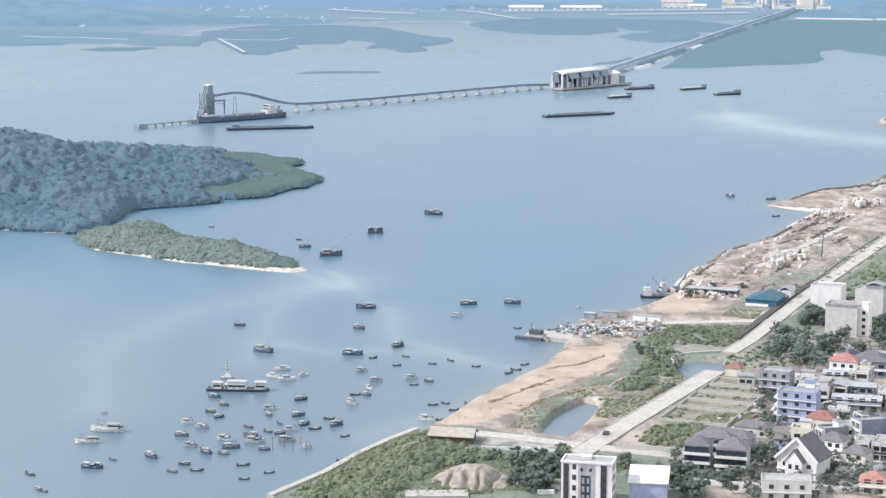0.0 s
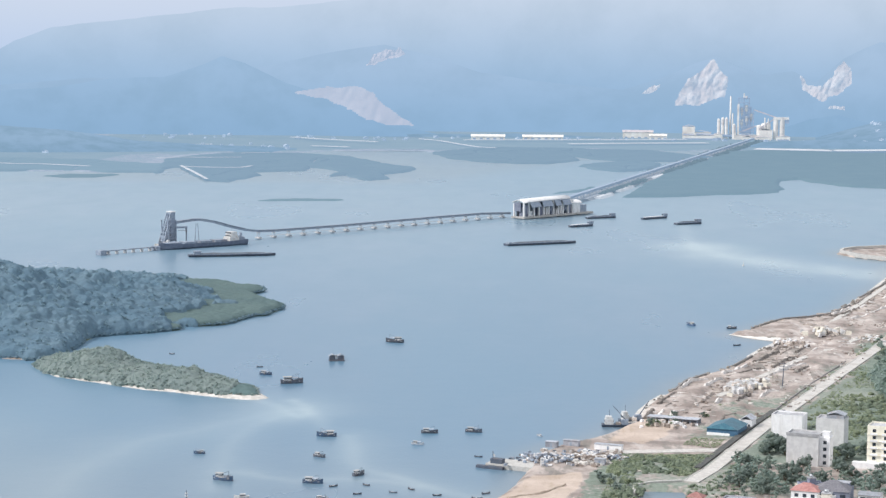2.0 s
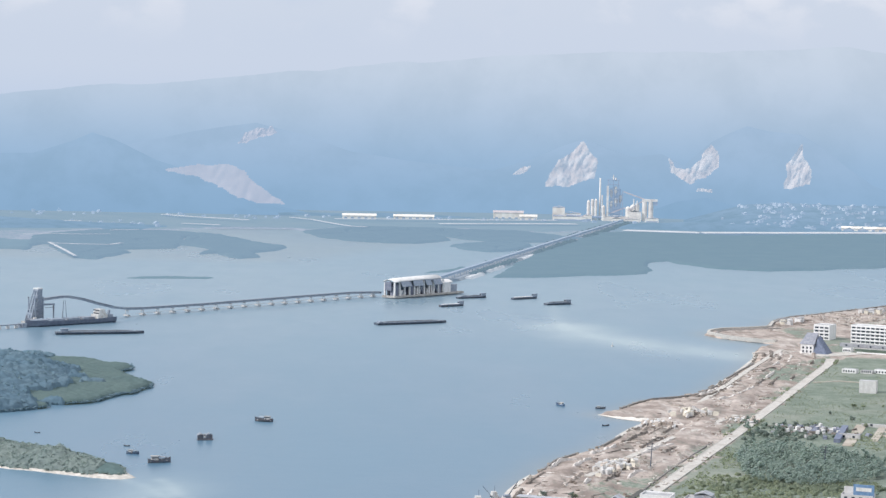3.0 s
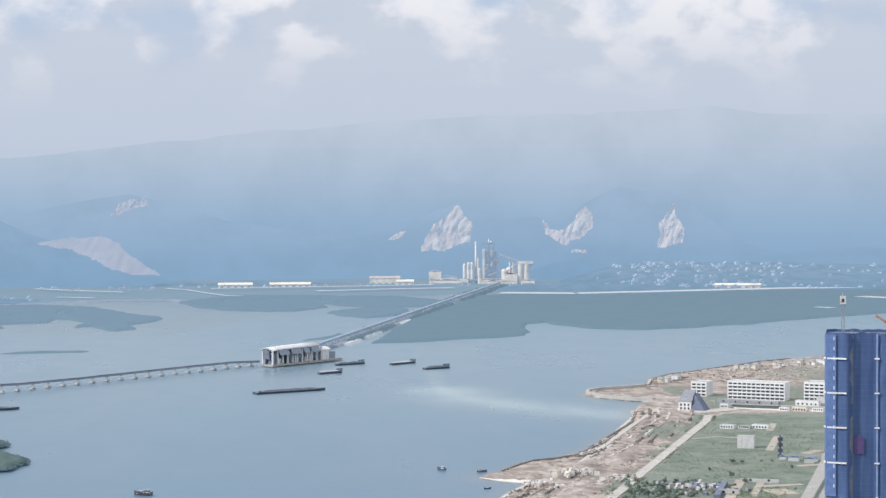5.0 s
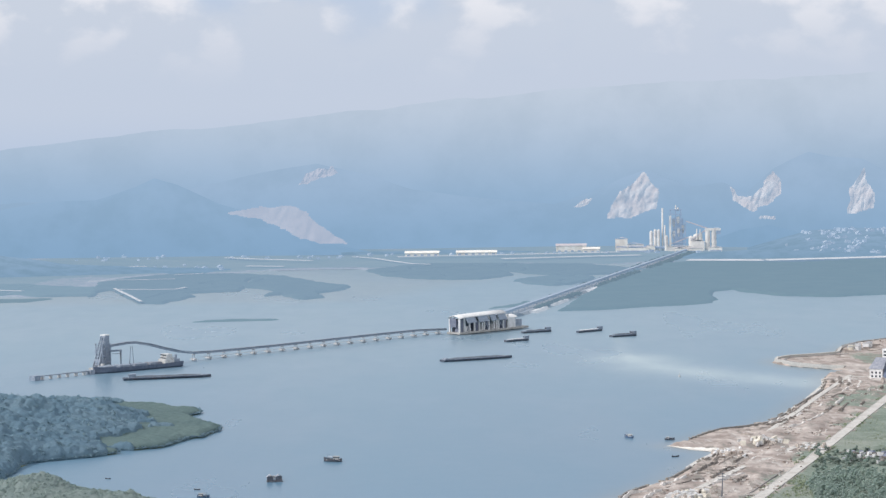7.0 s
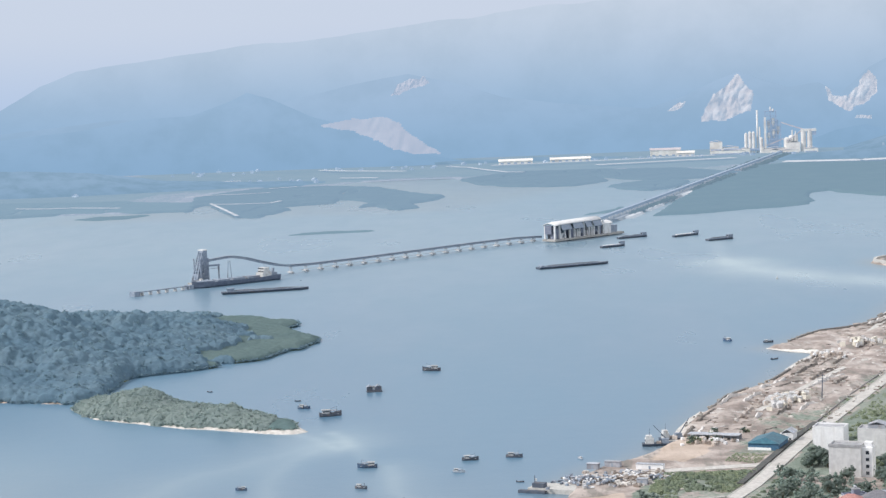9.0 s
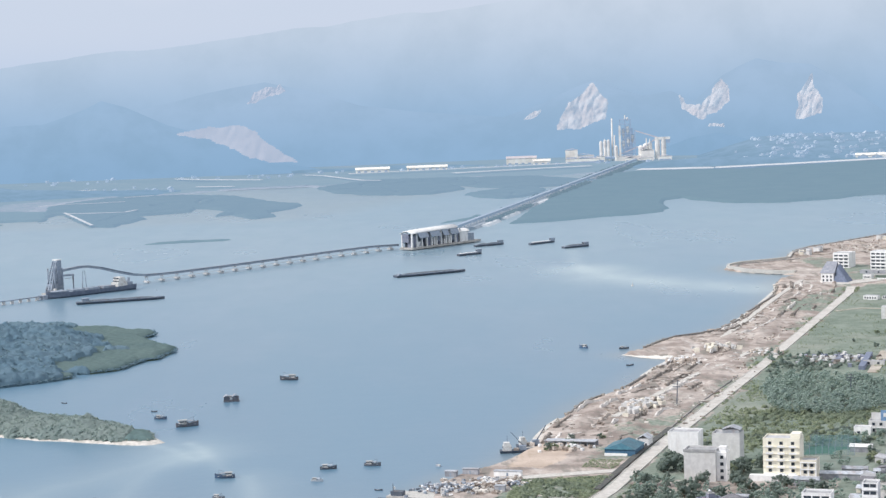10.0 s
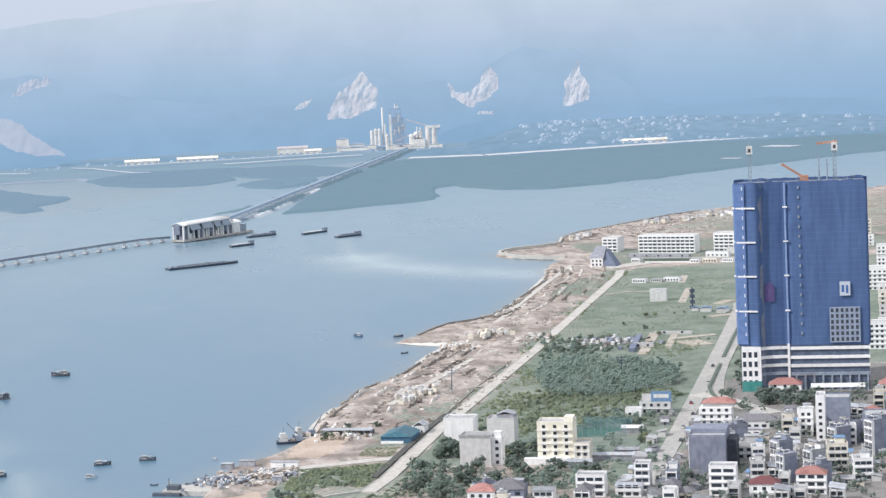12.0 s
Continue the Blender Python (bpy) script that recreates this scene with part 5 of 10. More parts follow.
def build_far_houses():
    rng = random.Random(31)
    kinds = [far_house("far_house", 13, 9, 4, HOUSE_FAR, True), far_house("far_house", 8, 10, 7, HOUSE_FAR, False), far_house("far_house", 10, 9, 4.5, HOUSE_FAR, True)]
    west = [polar(math.degrees(math.atan2(-x, y)), math.hypot(x, y)) for x, y in ((-907, 3790), (-810, 3780), (-654, 4290), (-589, 3967), (-581, 4316), (-526, 3997), (-477, 3980), (-419, 3897), (-370, 4326), (-220, 4330))]
    placed = 0
    for i in range(290):
        if i < 210:
            ang, r = rng.choice((rng.uniform(-21, -9.6), rng.uniform(-14.5, -10.2))), rng.choice((4250, 4300, 4360, 4420, 4470, 4500)) + rng.gauss(0, 9)
            p = polar(ang, r)
            z = float(ridge_height(np.array([p.x]), np.array([p.y]), SLOPE, 4215, 4530, 52, 0.03)[0])
            k = rng.uniform(0.45, 0.95)
        else:
            p = rng.choice(west) + Vector((rng.gauss(0, 26), rng.gauss(0, 40), 0)) if i < 262 else polar(rng.uniform(-8.5, 2.5), rng.uniform(4340, 4395))
            ang = math.degrees(math.atan2(-p.x, p.y))
            z = float(far_land_height(np.array([p.x]), np.array([p.y]))[1][0])
            k = rng.uniform(0.4, 0.85)
        m = pose(p.x, p.y, z - 0.4, 0, 0, ang + rng.uniform(-40, 40)) @ Matrix.Diagonal((k, k, k, 1))
        if placed < 3:
            kinds[placed].matrix_world = m
        else:
            copy_thing(rng.choice(kinds), m).matrix_world = m
        placed += 1


build_far_houses()


def far_track(line, width, mat, z, label, name="far_road"):
    s = Shape()
    for (ax, ay), (bx, by) in zip(line, line[1:]):
        s.beam((ax, ay, z), (bx, by, z), width, 0.5)
    s.thing(name, mat, label, "road", kind="structure")


far_track([(500, 3990), (640, 3946), (813, 3992), (1059, 4066), (1241, 4090), (1500, 4030)], 50, SAND_SHORE, 4.8, "pale dusty road along the far shore")
far_track([(-153, 4300), (-109, 4228), (-61, 4072), (-27, 3979), (5, 3952)], 7, SAND_PALE, 5.0, "pale track across the flats")
far_track([(-60, 4235), (60, 4260), (240, 4290), (400, 4330)], 20, SAND_PALE, 6.5, "pale yard strip before the warehouses")
far_track([(150, 4120), (330, 4180), (430, 4200)], 26, SAND_PALE, 5.5, "pale yard before the works")
far_track([(-501, 3331), (-450, 3144), (-415, 3010)], 5, SAND_PALE, 3.8, "pale sea wall across the flat", "sea_wall")
far_track([(-493, 3303), (-445, 3287), (-400, 3286), (-387, 3333)], 6, SAND_PALE, 4.2, "pale dyke across the flat", "sea_wall")
far_track([(-827, 3374), (-773, 3341), (-727, 3340), (-640, 3290)], 7, SAND_PALE, 4.4, "pale bank along the far flats", "sea_wall")
far_track([(-574, 3528), (-530, 3561), (-481, 3560), (-434, 3575)], 5, SAND_PALE, 4.6, "pale dyke along the far flats", "sea_wall")
far_track([(-626, 3995), (-580, 3980), (-538, 3987)], 11, SAND_PALE, 6.0, "pale road in the far plain")
far_track([(-414, 4290), (-337, 4206), (-229, 4117)], 12, SAND_PALE, 7.0, "pale road in the far plain")
far_track([(-346, 3979), (-273, 3942)], 12, SAND_PALE, 5.0, "pale yard on the far plain")
far_track([(-449, 3702), (-403, 3738)], 5, SAND_PALE, 4.6, "pale bank on the flats", "sea_wall")
far_track([(-285, 3880), (-249, 3891), (-207, 3898), (-169, 3888), (-133, 3899)], 9, STEEL_MID, 3.6, "dark embankment beside pale shallows", "sea_wall")
far_track([(961, 3416), (983, 3389)], 16, SAND_PALE, 4.6, "pale bare pan in the mangrove", "mud_pan")
far_track([(1133, 3736), (1174, 3679)], 34, SAND_PALE, 4.6, "pale bare pan in the mangrove", "mud_pan")

# ---- roads, sea wall and works on the near shore ----


def ribbon(name, line, width, mat, label, z=2.75, thick=0.5, category="road"):
    """A road slab along a line with mitred joints."""
    pts = [Vector((x, y, 0)) for x, y in line]
    rings = []
    for i, p in enumerate(pts):
        d = ((pts[min(i + 1, len(pts) - 1)] - p).normalized() + (p - pts[max(i - 1, 0)]).normalized()).normalized()
        s = Vector((d.y, -d.x, 0)) * width / 2
        rings.append([p - s + Vector((0, 0, z - thick)), p + s + Vector((0, 0, z - thick)), p + s + Vector((0, 0, z)), p - s + Vector((0, 0, z))])
    return Shape().loft(rings).thing(name, mat, label, category, kind="structure")


def shifted(line, off):
    """The line moved sideways by off metres, to its right."""
    out = []
    for i, (x, y) in enumerate(line):
        ax, ay = line[max(i - 1, 0)]
        bx, by = line[min(i + 1, len(line) - 1)]
        n = math.hypot(bx - ax, by - ay)
        out.append((x + (by - ay) / n * off, y - (bx - ax) / n * off))
    return out


TARMAC = surface("worn_tarmac", (0.36, 0.35, 0.335), (0.46, 0.45, 0.43), 0.4, stain=(0.52, 0.50, 0.46), stain_scale=0.05)
DARK_STONE = surface("dark_stone_wall", (0.20, 0.195, 0.19), (0.31, 0.30, 0.285), 0.6, bump=0.5)
KERB = surface("kerb_stone", (0.45, 0.44, 0.41), (0.55, 0.54, 0.51), 0.8)
DIRT = surface("dirt_track", (0.42, 0.38, 0.33), (0.52, 0.48, 0.42), 0.2, stain=(0.33, 0.27, 0.21), stain_scale=0.05)
ribbon("coast_road", COAST_ROAD_A, 8.5, ROADTOP, "pale concrete coast road beside the sand bank")
ribbon("coast_road", COAST_ROAD_B, 6.8, ROADTOP, "straight pale dusty road along the reclaimed shore")
for off in (-4.1, 4.1):
    ribbon("kerb", shifted(COAST_ROAD_B, off * 0.88), 0.5, KERB, "pale stone kerb along the coast road", 2.92, 0.7, "kerb")
    ribbon("kerb", shifted(COAST_ROAD_A, off * 1.12), 0.5, KERB, "pale stone kerb along the coast road", 2.92, 0.7, "kerb")
ribbon("town_road", TOWN_ROAD, 9, TARMAC, "wide grey town road with two carriageways")
for line in ([(309, 1126), (309.6, 1140), (314, 1162), (323, 1187), (333.5, 1216), (344, 1245)], [(354, 1273), (381, 1347), (416, 1441), (446, 1524)], [(313, 1108), (314, 1100), (317, 1090)]):
    ribbon("median", line, 2.0, GARDEN, "dark clipped hedge in a stone median between the carriageways", 3.6, 1.2, "hedge")
    ribbon("median_kerb", line, 3.0, KERB, "pale stone kerb round the hedge of the median", 2.95, 0.5, "kerb")
ribbon("side_road", [(302, 1146), (309, 1134), (313, 1116), (316, 1098), (324, 1070)], 13, ROADTOP, "pale side road turning off into the town", 2.79)
ribbon("second_carriageway", [(312, 1134), (318, 1158), (329, 1196), (348, 1252), (390, 1366), (424, 1460), (452, 1540), (534, 1790)], 7.4, TARMAC, "second carriageway of the wide town road", 2.77)
ribbon("cross_road", CROSS_ROAD, 8, ROADTOP, "pale cross road to the wharf", 2.79)
ribbon("low_road", LOW_ROAD, 8, ROADTOP, "pale dirt road across the waste ground", 2.79)
ribbon("track", [(70, 968), (62, 985), (66, 1000), (84, 1012)], 3.2, DIRT, "winding dirt track through the grass", 2.70)
ribbon("ditch_wall", [(88, 948), (74, 944), (66, 938), (64, 920)], 1.6, KERB, "low stone wall beside a pond", 3.1, 0.9, "wall")
ribbon("canal_wall", [(152, 1126), (187, 1222), (225, 1318)], 0.7, DARK_STONE, "low dark wall along the coast road", 3.1, 0.8, "wall")
ribbon("canal", [(98, 976), (139, 1092), (156, 1136)], 3.4, surface("dark_channel", (0.075, 0.08, 0.08), (0.12, 0.12, 0.11), 0.3), "dark drainage channel beside the coast road", 3.35, 1.2, "ditch")
for name, line in (("bank_track", [(130, 1180), (200, 1330), (262, 1440)]), ("bank_track", [(245, 1500), (330, 1740), (382, 1880)])):
    ribbon(name, line, 4.4, ROADTOP, "pale haul track over the reclaimed soil", 3.3, 0.9)
BERM = surface("pale_shore_stone", (0.52, 0.50, 0.46), (0.70, 0.68, 0.64), 0.4, bump=0.4, stain=(0.40, 0.37, 0.33), stain_scale=0.08)
for line in ([(183, 1472), (198, 1503), (214, 1528), (233, 1539), (252, 1558), (276, 1612)], [(292, 1660), (313, 1716), (334, 1769)], [(150, 1297), (167, 1340)], [(105, 1203), (115, 1238), (130, 1264)]):
    ribbon("revetment_wall", shifted(line, 1.5), 1.1, DARK_STONE, "dark stone revetment wall along the reclaimed bank", 3.1, 3.1, "wall")
for line in ([(252, 1560), (276, 1612), (313, 1715), (350, 1829), (358, 1876)], [(78, 1108), (86, 1145), (94, 1174), (102, 1196)], [(130, 1266), (141, 1279), (150, 1292)], [(170, 1348), (182, 1381), (197, 1414)]):
    ribbon("pale_berm", shifted(line, -2.0), 4.6 if line[0][0] < 200 else 3.0, BERM, "pale sand and stone toe at the water's edge", 0.55, 2.0, "beach")
ribbon("ring_bank", shifted([(390, 1953), (371, 1966), (348, 1993), (337, 2030), (342, 2052), (358, 2072), (395, 2090), (412, 2102), (425, 2153)], 2.6), 3.0, KERB, "pale ring embankment round the point", 4.0, 3.6, "embankment")
ribbon("ring_ditch", shifted([(392, 1960), (372, 1974), (352, 1998), (343, 2030), (348, 2048), (362, 2064), (396, 2080), (420, 2092)], 5.0), 2.4, DARK_STONE, "dark ditch inside the ring embankment", 2.95, 1.2, "ditch")
ribbon("sea_wall", [(-90, 700), (-74, 731), (-63, 760), (-54, 779), (-44, 797)], 2.6, KERB, "pale stone sea wall along the scrub", 3.0, 3, "wall")
ROCK = surface("dark_revetment", (0.24, 0.225, 0.20), (0.38, 0.355, 0.32), 0.5, bump=0.6)
ribbon("revetment_wall", shifted([(413, 2103), (426, 2153), (442, 2193), (461, 2226), (492, 2254), (526, 2294), (562, 2333), (600, 2377), (644, 2409)], 2.0), 3.0, DARK_STONE, "dark stone revetment along the far bank", 2.9, 2.9, "wall")
for line, tx in (([(184, 1473), (198, 1502), (214, 1528), (252, 1557), (262, 1582)], "dark rock revetment along the reclaimed bank"), ([(87, 1146), (105, 1202), (116, 1238), (131, 1264), (150, 1296)], "dark rock revetment along the shore"),
                 ([(152, 1299), (168, 1339), (181, 1378)], "dark rock revetment along the shore"), ([(264, 1584), (293, 1658), (335, 1767), (359, 1876)], "rock revetment along the northern shore"),
                 ([(413, 2103), (426, 2153), (442, 2193), (461, 2226), (492, 2254), (526, 2294), (562, 2333)], "dark rock bank round the point")):
    pts, spots = [Vector((x, y, 0)) for x, y in line], []
    rng = random.Random(len(tx) + int(line[0][0]))
    for a, b in zip(pts, pts[1:]):
        n = int((b - a).length / 1.1)
        for i in range(n):
            if math.sin(i * 0.21 + a.x) > 0.1 and "point" not in tx:
                continue
            p = a.lerp(b, i / n)
            spots.append((p.x + rng.gauss(0, 0.9), p.y + rng.gauss(0, 0.9), rng.uniform(1.2, 2.6), rng.uniform(0.5, 1.2)))
    clumps("revetment", spots, ROCK, 17, tx, "rocks", 0.7, False)
Shape().loft([[(166, 1455, 0.1), (180, 1434, 0.1), (191, 1425, 0.1), (204, 1412, 0.1), (212, 1436, 0.1), (182, 1468, 0.1)], [(171, 1455, 1.0), (182, 1440, 1.1), (192, 1431, 1.5), (206, 1419, 2.6), (210, 1434, 2.7), (183, 1462, 1.5)]]).thing(
    "beach_spit", surface("pale_sand", (0.68, 0.66, 0.61), (0.80, 0.78, 0.73), 0.5, stain=(0.55, 0.50, 0.45), stain_scale=0.1), "pale sand spit at the water's edge", "beach", kind="structure", smooth=True)

# ---- trees ----


def tree(seed, height, spread, mat, label, name="tree"):
    """Trunk with limbs, and a crown of many small leaf clumps with gaps."""
    rng = random.Random(seed)
    o = new(name)
    wood = Shape()
    lean = Vector((rng.uniform(-0.4, 0.4), rng.uniform(-0.4, 0.4), 0))
    fork = Vector((0, 0, height * 0.30)) + lean
    wood.tube((0, 0, -0.5), fork, height * 0.030, height * 0.018, 6)
    tips = []
    for i in range(7):
        a = i * 0.9 + rng.uniform(-0.4, 0.4)
        tip = fork + Vector((math.cos(a) * spread * rng.uniform(0.3, 0.7), math.sin(a) * spread * rng.uniform(0.3, 0.7), height * rng.uniform(0.05, 0.50)))
        wood.tube(fork - Vector((0, 0, height * 0.06)), tip, height * 0.012, height * 0.004, 5)
        tips.append(tip)
    wood.part("trunk", BARK, o)
    vs, fs, k = [], [], 0
    for i in range(16 + 46):
        body = i < 16
        spot = tips[i % 7] if body else rng.choice(tips)
        c = spot + Vector((rng.gauss(0, spread * (0.18 if body else 0.27)), rng.gauss(0, spread * (0.18 if body else 0.27)), rng.gauss(0, height * (0.06 if body else 0.10))))
        r = spread * (rng.uniform(0.20, 0.30) if body else rng.uniform(0.12, 0.24))
        v, f = LUMPS[rng.randrange(8)] if body else SPRAYS[rng.randrange(8)]
        a = rng.uniform(0, 6.28)
        ca, sa = math.cos(a) * r, math.sin(a) * r
        vs.append(np.stack([c.x + v[:, 0] * ca - v[:, 1] * sa, c.y + v[:, 0] * sa + v[:, 1] * ca, c.z + v[:, 2] * r * 0.9], 1))
        fs.append(f + k)
        k += len(v)
    crown = new("crown", raw_mesh("crown", np.concatenate(vs), np.concatenate(fs), mat, True))
    crown.parent = o
    return tagged(o, label, "tree")


TREE_KINDS = [tree(1, 9, 4.2, GARDEN, "broad dark green tree with a dense crown"), tree(2, 7.5, 3.2, GARDEN, "medium dark green tree with an uneven crown"), tree(3, 10.5, 3.6, GARDEN, "tall green tree with a ragged crown"),
              tree(4, 6, 3.0, SCRUB, "small yellow-green tree with a loose crown"), tree(5, 8.5, 3.0, LEAF, "slender dark casuarina tree")]
USED = set()


def plant(kind, x, y, turn, size, group=""):
    m = pose(x, y, 2.3, 0, 0, turn) @ Matrix.Diagonal((size, size, size, 1))
    if kind not in USED:
        USED.add(kind)
        ob = TREE_KINDS[kind]
        ob.matrix_world = m
    else:
        ob = copy_thing(TREE_KINDS[kind], m)
        ob.matrix_world = m
    if group:
        tagged(ob, group=group)


def grove(outline, count, kinds, seed, size, group, avoid=()):
    rng = random.Random(seed)
    pts = np.array(outline)
    done = tries = 0
    while done < count and tries < 6000:
        tries += 1
        x, y = rng.uniform(*sorted((pts[:, 0].min(), pts[:, 0].max()))), rng.uniform(*sorted((pts[:, 1].min(), pts[:, 1].max())))
        if inside(outline, np.array([x]), np.array([y]))[0] < 0 or any(math.hypot(x - a, y - b) < r for a, b, r in avoid):
            continue
        plant(rng.choice(kinds), x, y, rng.uniform(0, 360), size * rng.uniform(0.7, 1.25), group)
        done += 1


def thicket(name, outline, count, kinds, seed, size, label, mat=None, lumps=9, sprays=30):
    """The inner trees of a wood, too close to tell apart, as one mesh of crowns."""
    rng = random.Random(seed)
    pts = np.array(outline)
    vs, fs, k = [], [], 0
    data = []
    for i in kinds:
        me = next(c for c in TREE_KINDS[i].children if c.name.startswith("crown")).data
        co = np.empty(len(me.vertices) * 3, np.float32)
        me.vertices.foreach_get("co", co)
        ix = np.empty(len(me.loops), np.int32)
        me.loops.foreach_get("vertex_index", ix)
        co, ix = co.reshape(-1, 3), ix.reshape(-1, 4)
        sprayed = ix[16 * 24:16 * 24 + sprays * 8] - (16 - lumps) * 26
        data.append((np.concatenate([co[:lumps * 26], co[16 * 26:16 * 26 + sprays * 32]]), np.concatenate([ix[:lumps * 24], sprayed])))
    while len(vs) < count:
        x, y = rng.uniform(pts[:, 0].min(), pts[:, 0].max()), rng.uniform(pts[:, 1].min(), pts[:, 1].max())
        if inside(outline, np.array([x]), np.array([y]))[0] < 0:
            continue
        v, f = rng.choice(data)
        s, a = size * rng.uniform(0.75, 1.25), rng.uniform(0, 6.28)
        c, d = math.cos(a) * s, math.sin(a) * s
        vs.append(np.stack([x + v[:, 0] * c - v[:, 1] * d, y + v[:, 0] * d + v[:, 1] * c, 2.3 + v[:, 2] * s], 1))
        fs.append(f + k)
        k += len(v)
    tagged(new(name, raw_mesh(name, np.concatenate(vs), np.concatenate(fs), mat or LEAF, True)), label, "trees", kind="stuff")


# ---- houses ----
WALLS = {
    "white": surface("white_render", (0.80, 0.805, 0.81), (0.88, 0.88, 0.88), 0.5, bump=0.05, stain=(0.70, 0.69, 0.68), streak=True, per_object=0.08),
    # bare cement, darkened and blued for house sides in shade
    "grey": surface("shaded_cement_render", (0.32, 0.335, 0.375), (0.43, 0.44, 0.475), 0.4, bump=0.08, stain=(0.26, 0.27, 0.30), streak=True, per_object=0.15),
    "light": surface("light_cement_render", (0.56, 0.56, 0.56), (0.65, 0.65, 0.645), 0.4, bump=0.06, stain=(0.52, 0.51, 0.49), streak=True, per_object=0.08),
    # blue-grey of walls turned from the sun, painted as wall colour
    "slate": surface("shaded_blue_render", (0.22, 0.245, 0.32), (0.29, 0.315, 0.39), 0.3, bump=0.06, stain=(0.19, 0.20, 0.25), streak=True, per_object=0.12),
    "blue": surface("lilac_blue_render", (0.34, 0.39, 0.56), (0.42, 0.47, 0.63), 0.4, bump=0.05, stain=(0.30, 0.33, 0.46), streak=True),
    "cream": surface("cream_render", (0.67, 0.63, 0.54), (0.76, 0.72, 0.63), 0.4, bump=0.05, stain=(0.56, 0.52, 0.45), streak=True, per_object=0.08),
    "yellow": surface("pale_yellow_render", (0.82, 0.79, 0.66), (0.89, 0.86, 0.75), 0.3, bump=0.04, stain=(0.70, 0.65, 0.52), streak=True),
}
ROOFS = {
    "red": surface("red_tiles", (0.35, 0.175, 0.160), (0.46, 0.250, 0.225), 1.5, stain=(0.26, 0.11, 0.10), stain_scale=0.3, per_object=0.15),
    "maroon": surface("maroon_tiles", (0.15, 0.062, 0.070), (0.21, 0.088, 0.092), 1.5, stain=(0.16, 0.08, 0.08), stain_scale=0.3),
    "slate": surface("grey_tiles", (0.155, 0.155, 0.175), (0.235, 0.23, 0.245), 1.5, stain=(0.15, 0.15, 0.16), stain_scale=0.3, per_object=0.15),
    "tin": surface("tin_sheets", (0.31, 0.335, 0.38), (0.45, 0.475, 0.51), 0.8, 0.5, stain=(0.28, 0.23, 0.21), stain_scale=0.25, per_object=0.35),
    "blue": surface("blue_sheets", (0.14, 0.25, 0.42), (0.20, 0.32, 0.50), 0.8, 0.5),
    "teal": surface("teal_sheets", (0.045, 0.13, 0.18), (0.065, 0.18, 0.23), 0.5, 0.5, stain=(0.05, 0.10, 0.14)),
    "slab": surface("roof_slab", (0.37, 0.375, 0.39), (0.50, 0.505, 0.515), 0.6, stain=(0.24, 0.24, 0.25), stain_scale=0.3, per_object=0.15),
}
TANK = surface("steel_tank", (0.5, 0.52, 0.55), (0.6, 0.62, 0.64), 1, 0.35, 0.6, bump=0)
FLOOR_H = 3.3


def windows(parent, face, a0, a1, at, z0, floors, count, wide=1.2, high=1.5, sill=False):
    """Rows of windows on a wall. face: 'x' or 'y', the wall's normal axis; at: where the wall stands; a0..a1 along it."""
    step_a = (a1 - a0) / count
    out = -1 if at < 0 else 1
    for fl in range(floors):
        z = z0 + fl * FLOOR_H + 1.0
        for i in range(count):
            a = a0 + step_a * (i + 0.5)
            lo, hi = sorted((at + out * 0.02, at + out * 0.10))
            s, t = Shape(), Shape()
            if face == "x":
                s.box(lo, hi, a - wide / 2, a + wide / 2, z, z + high)
                t.box(*sorted((at, at + out * 0.35)), a - wide / 2 - 0.2, a + wide / 2 + 0.2, z + high + 0.05, z + high + 0.22)
            else:
                s.box(a - wide / 2, a + wide / 2, lo, hi, z, z + high)
                t.box(a - wide / 2 - 0.2, a + wide / 2 + 0.2, *sorted((at, at + out * 0.35)), z + high + 0.05, z + high + 0.22)
            w = s.part("window", GLASSY, parent)
            if sill:
                t.part("window_hood", WALLS["white"], w)


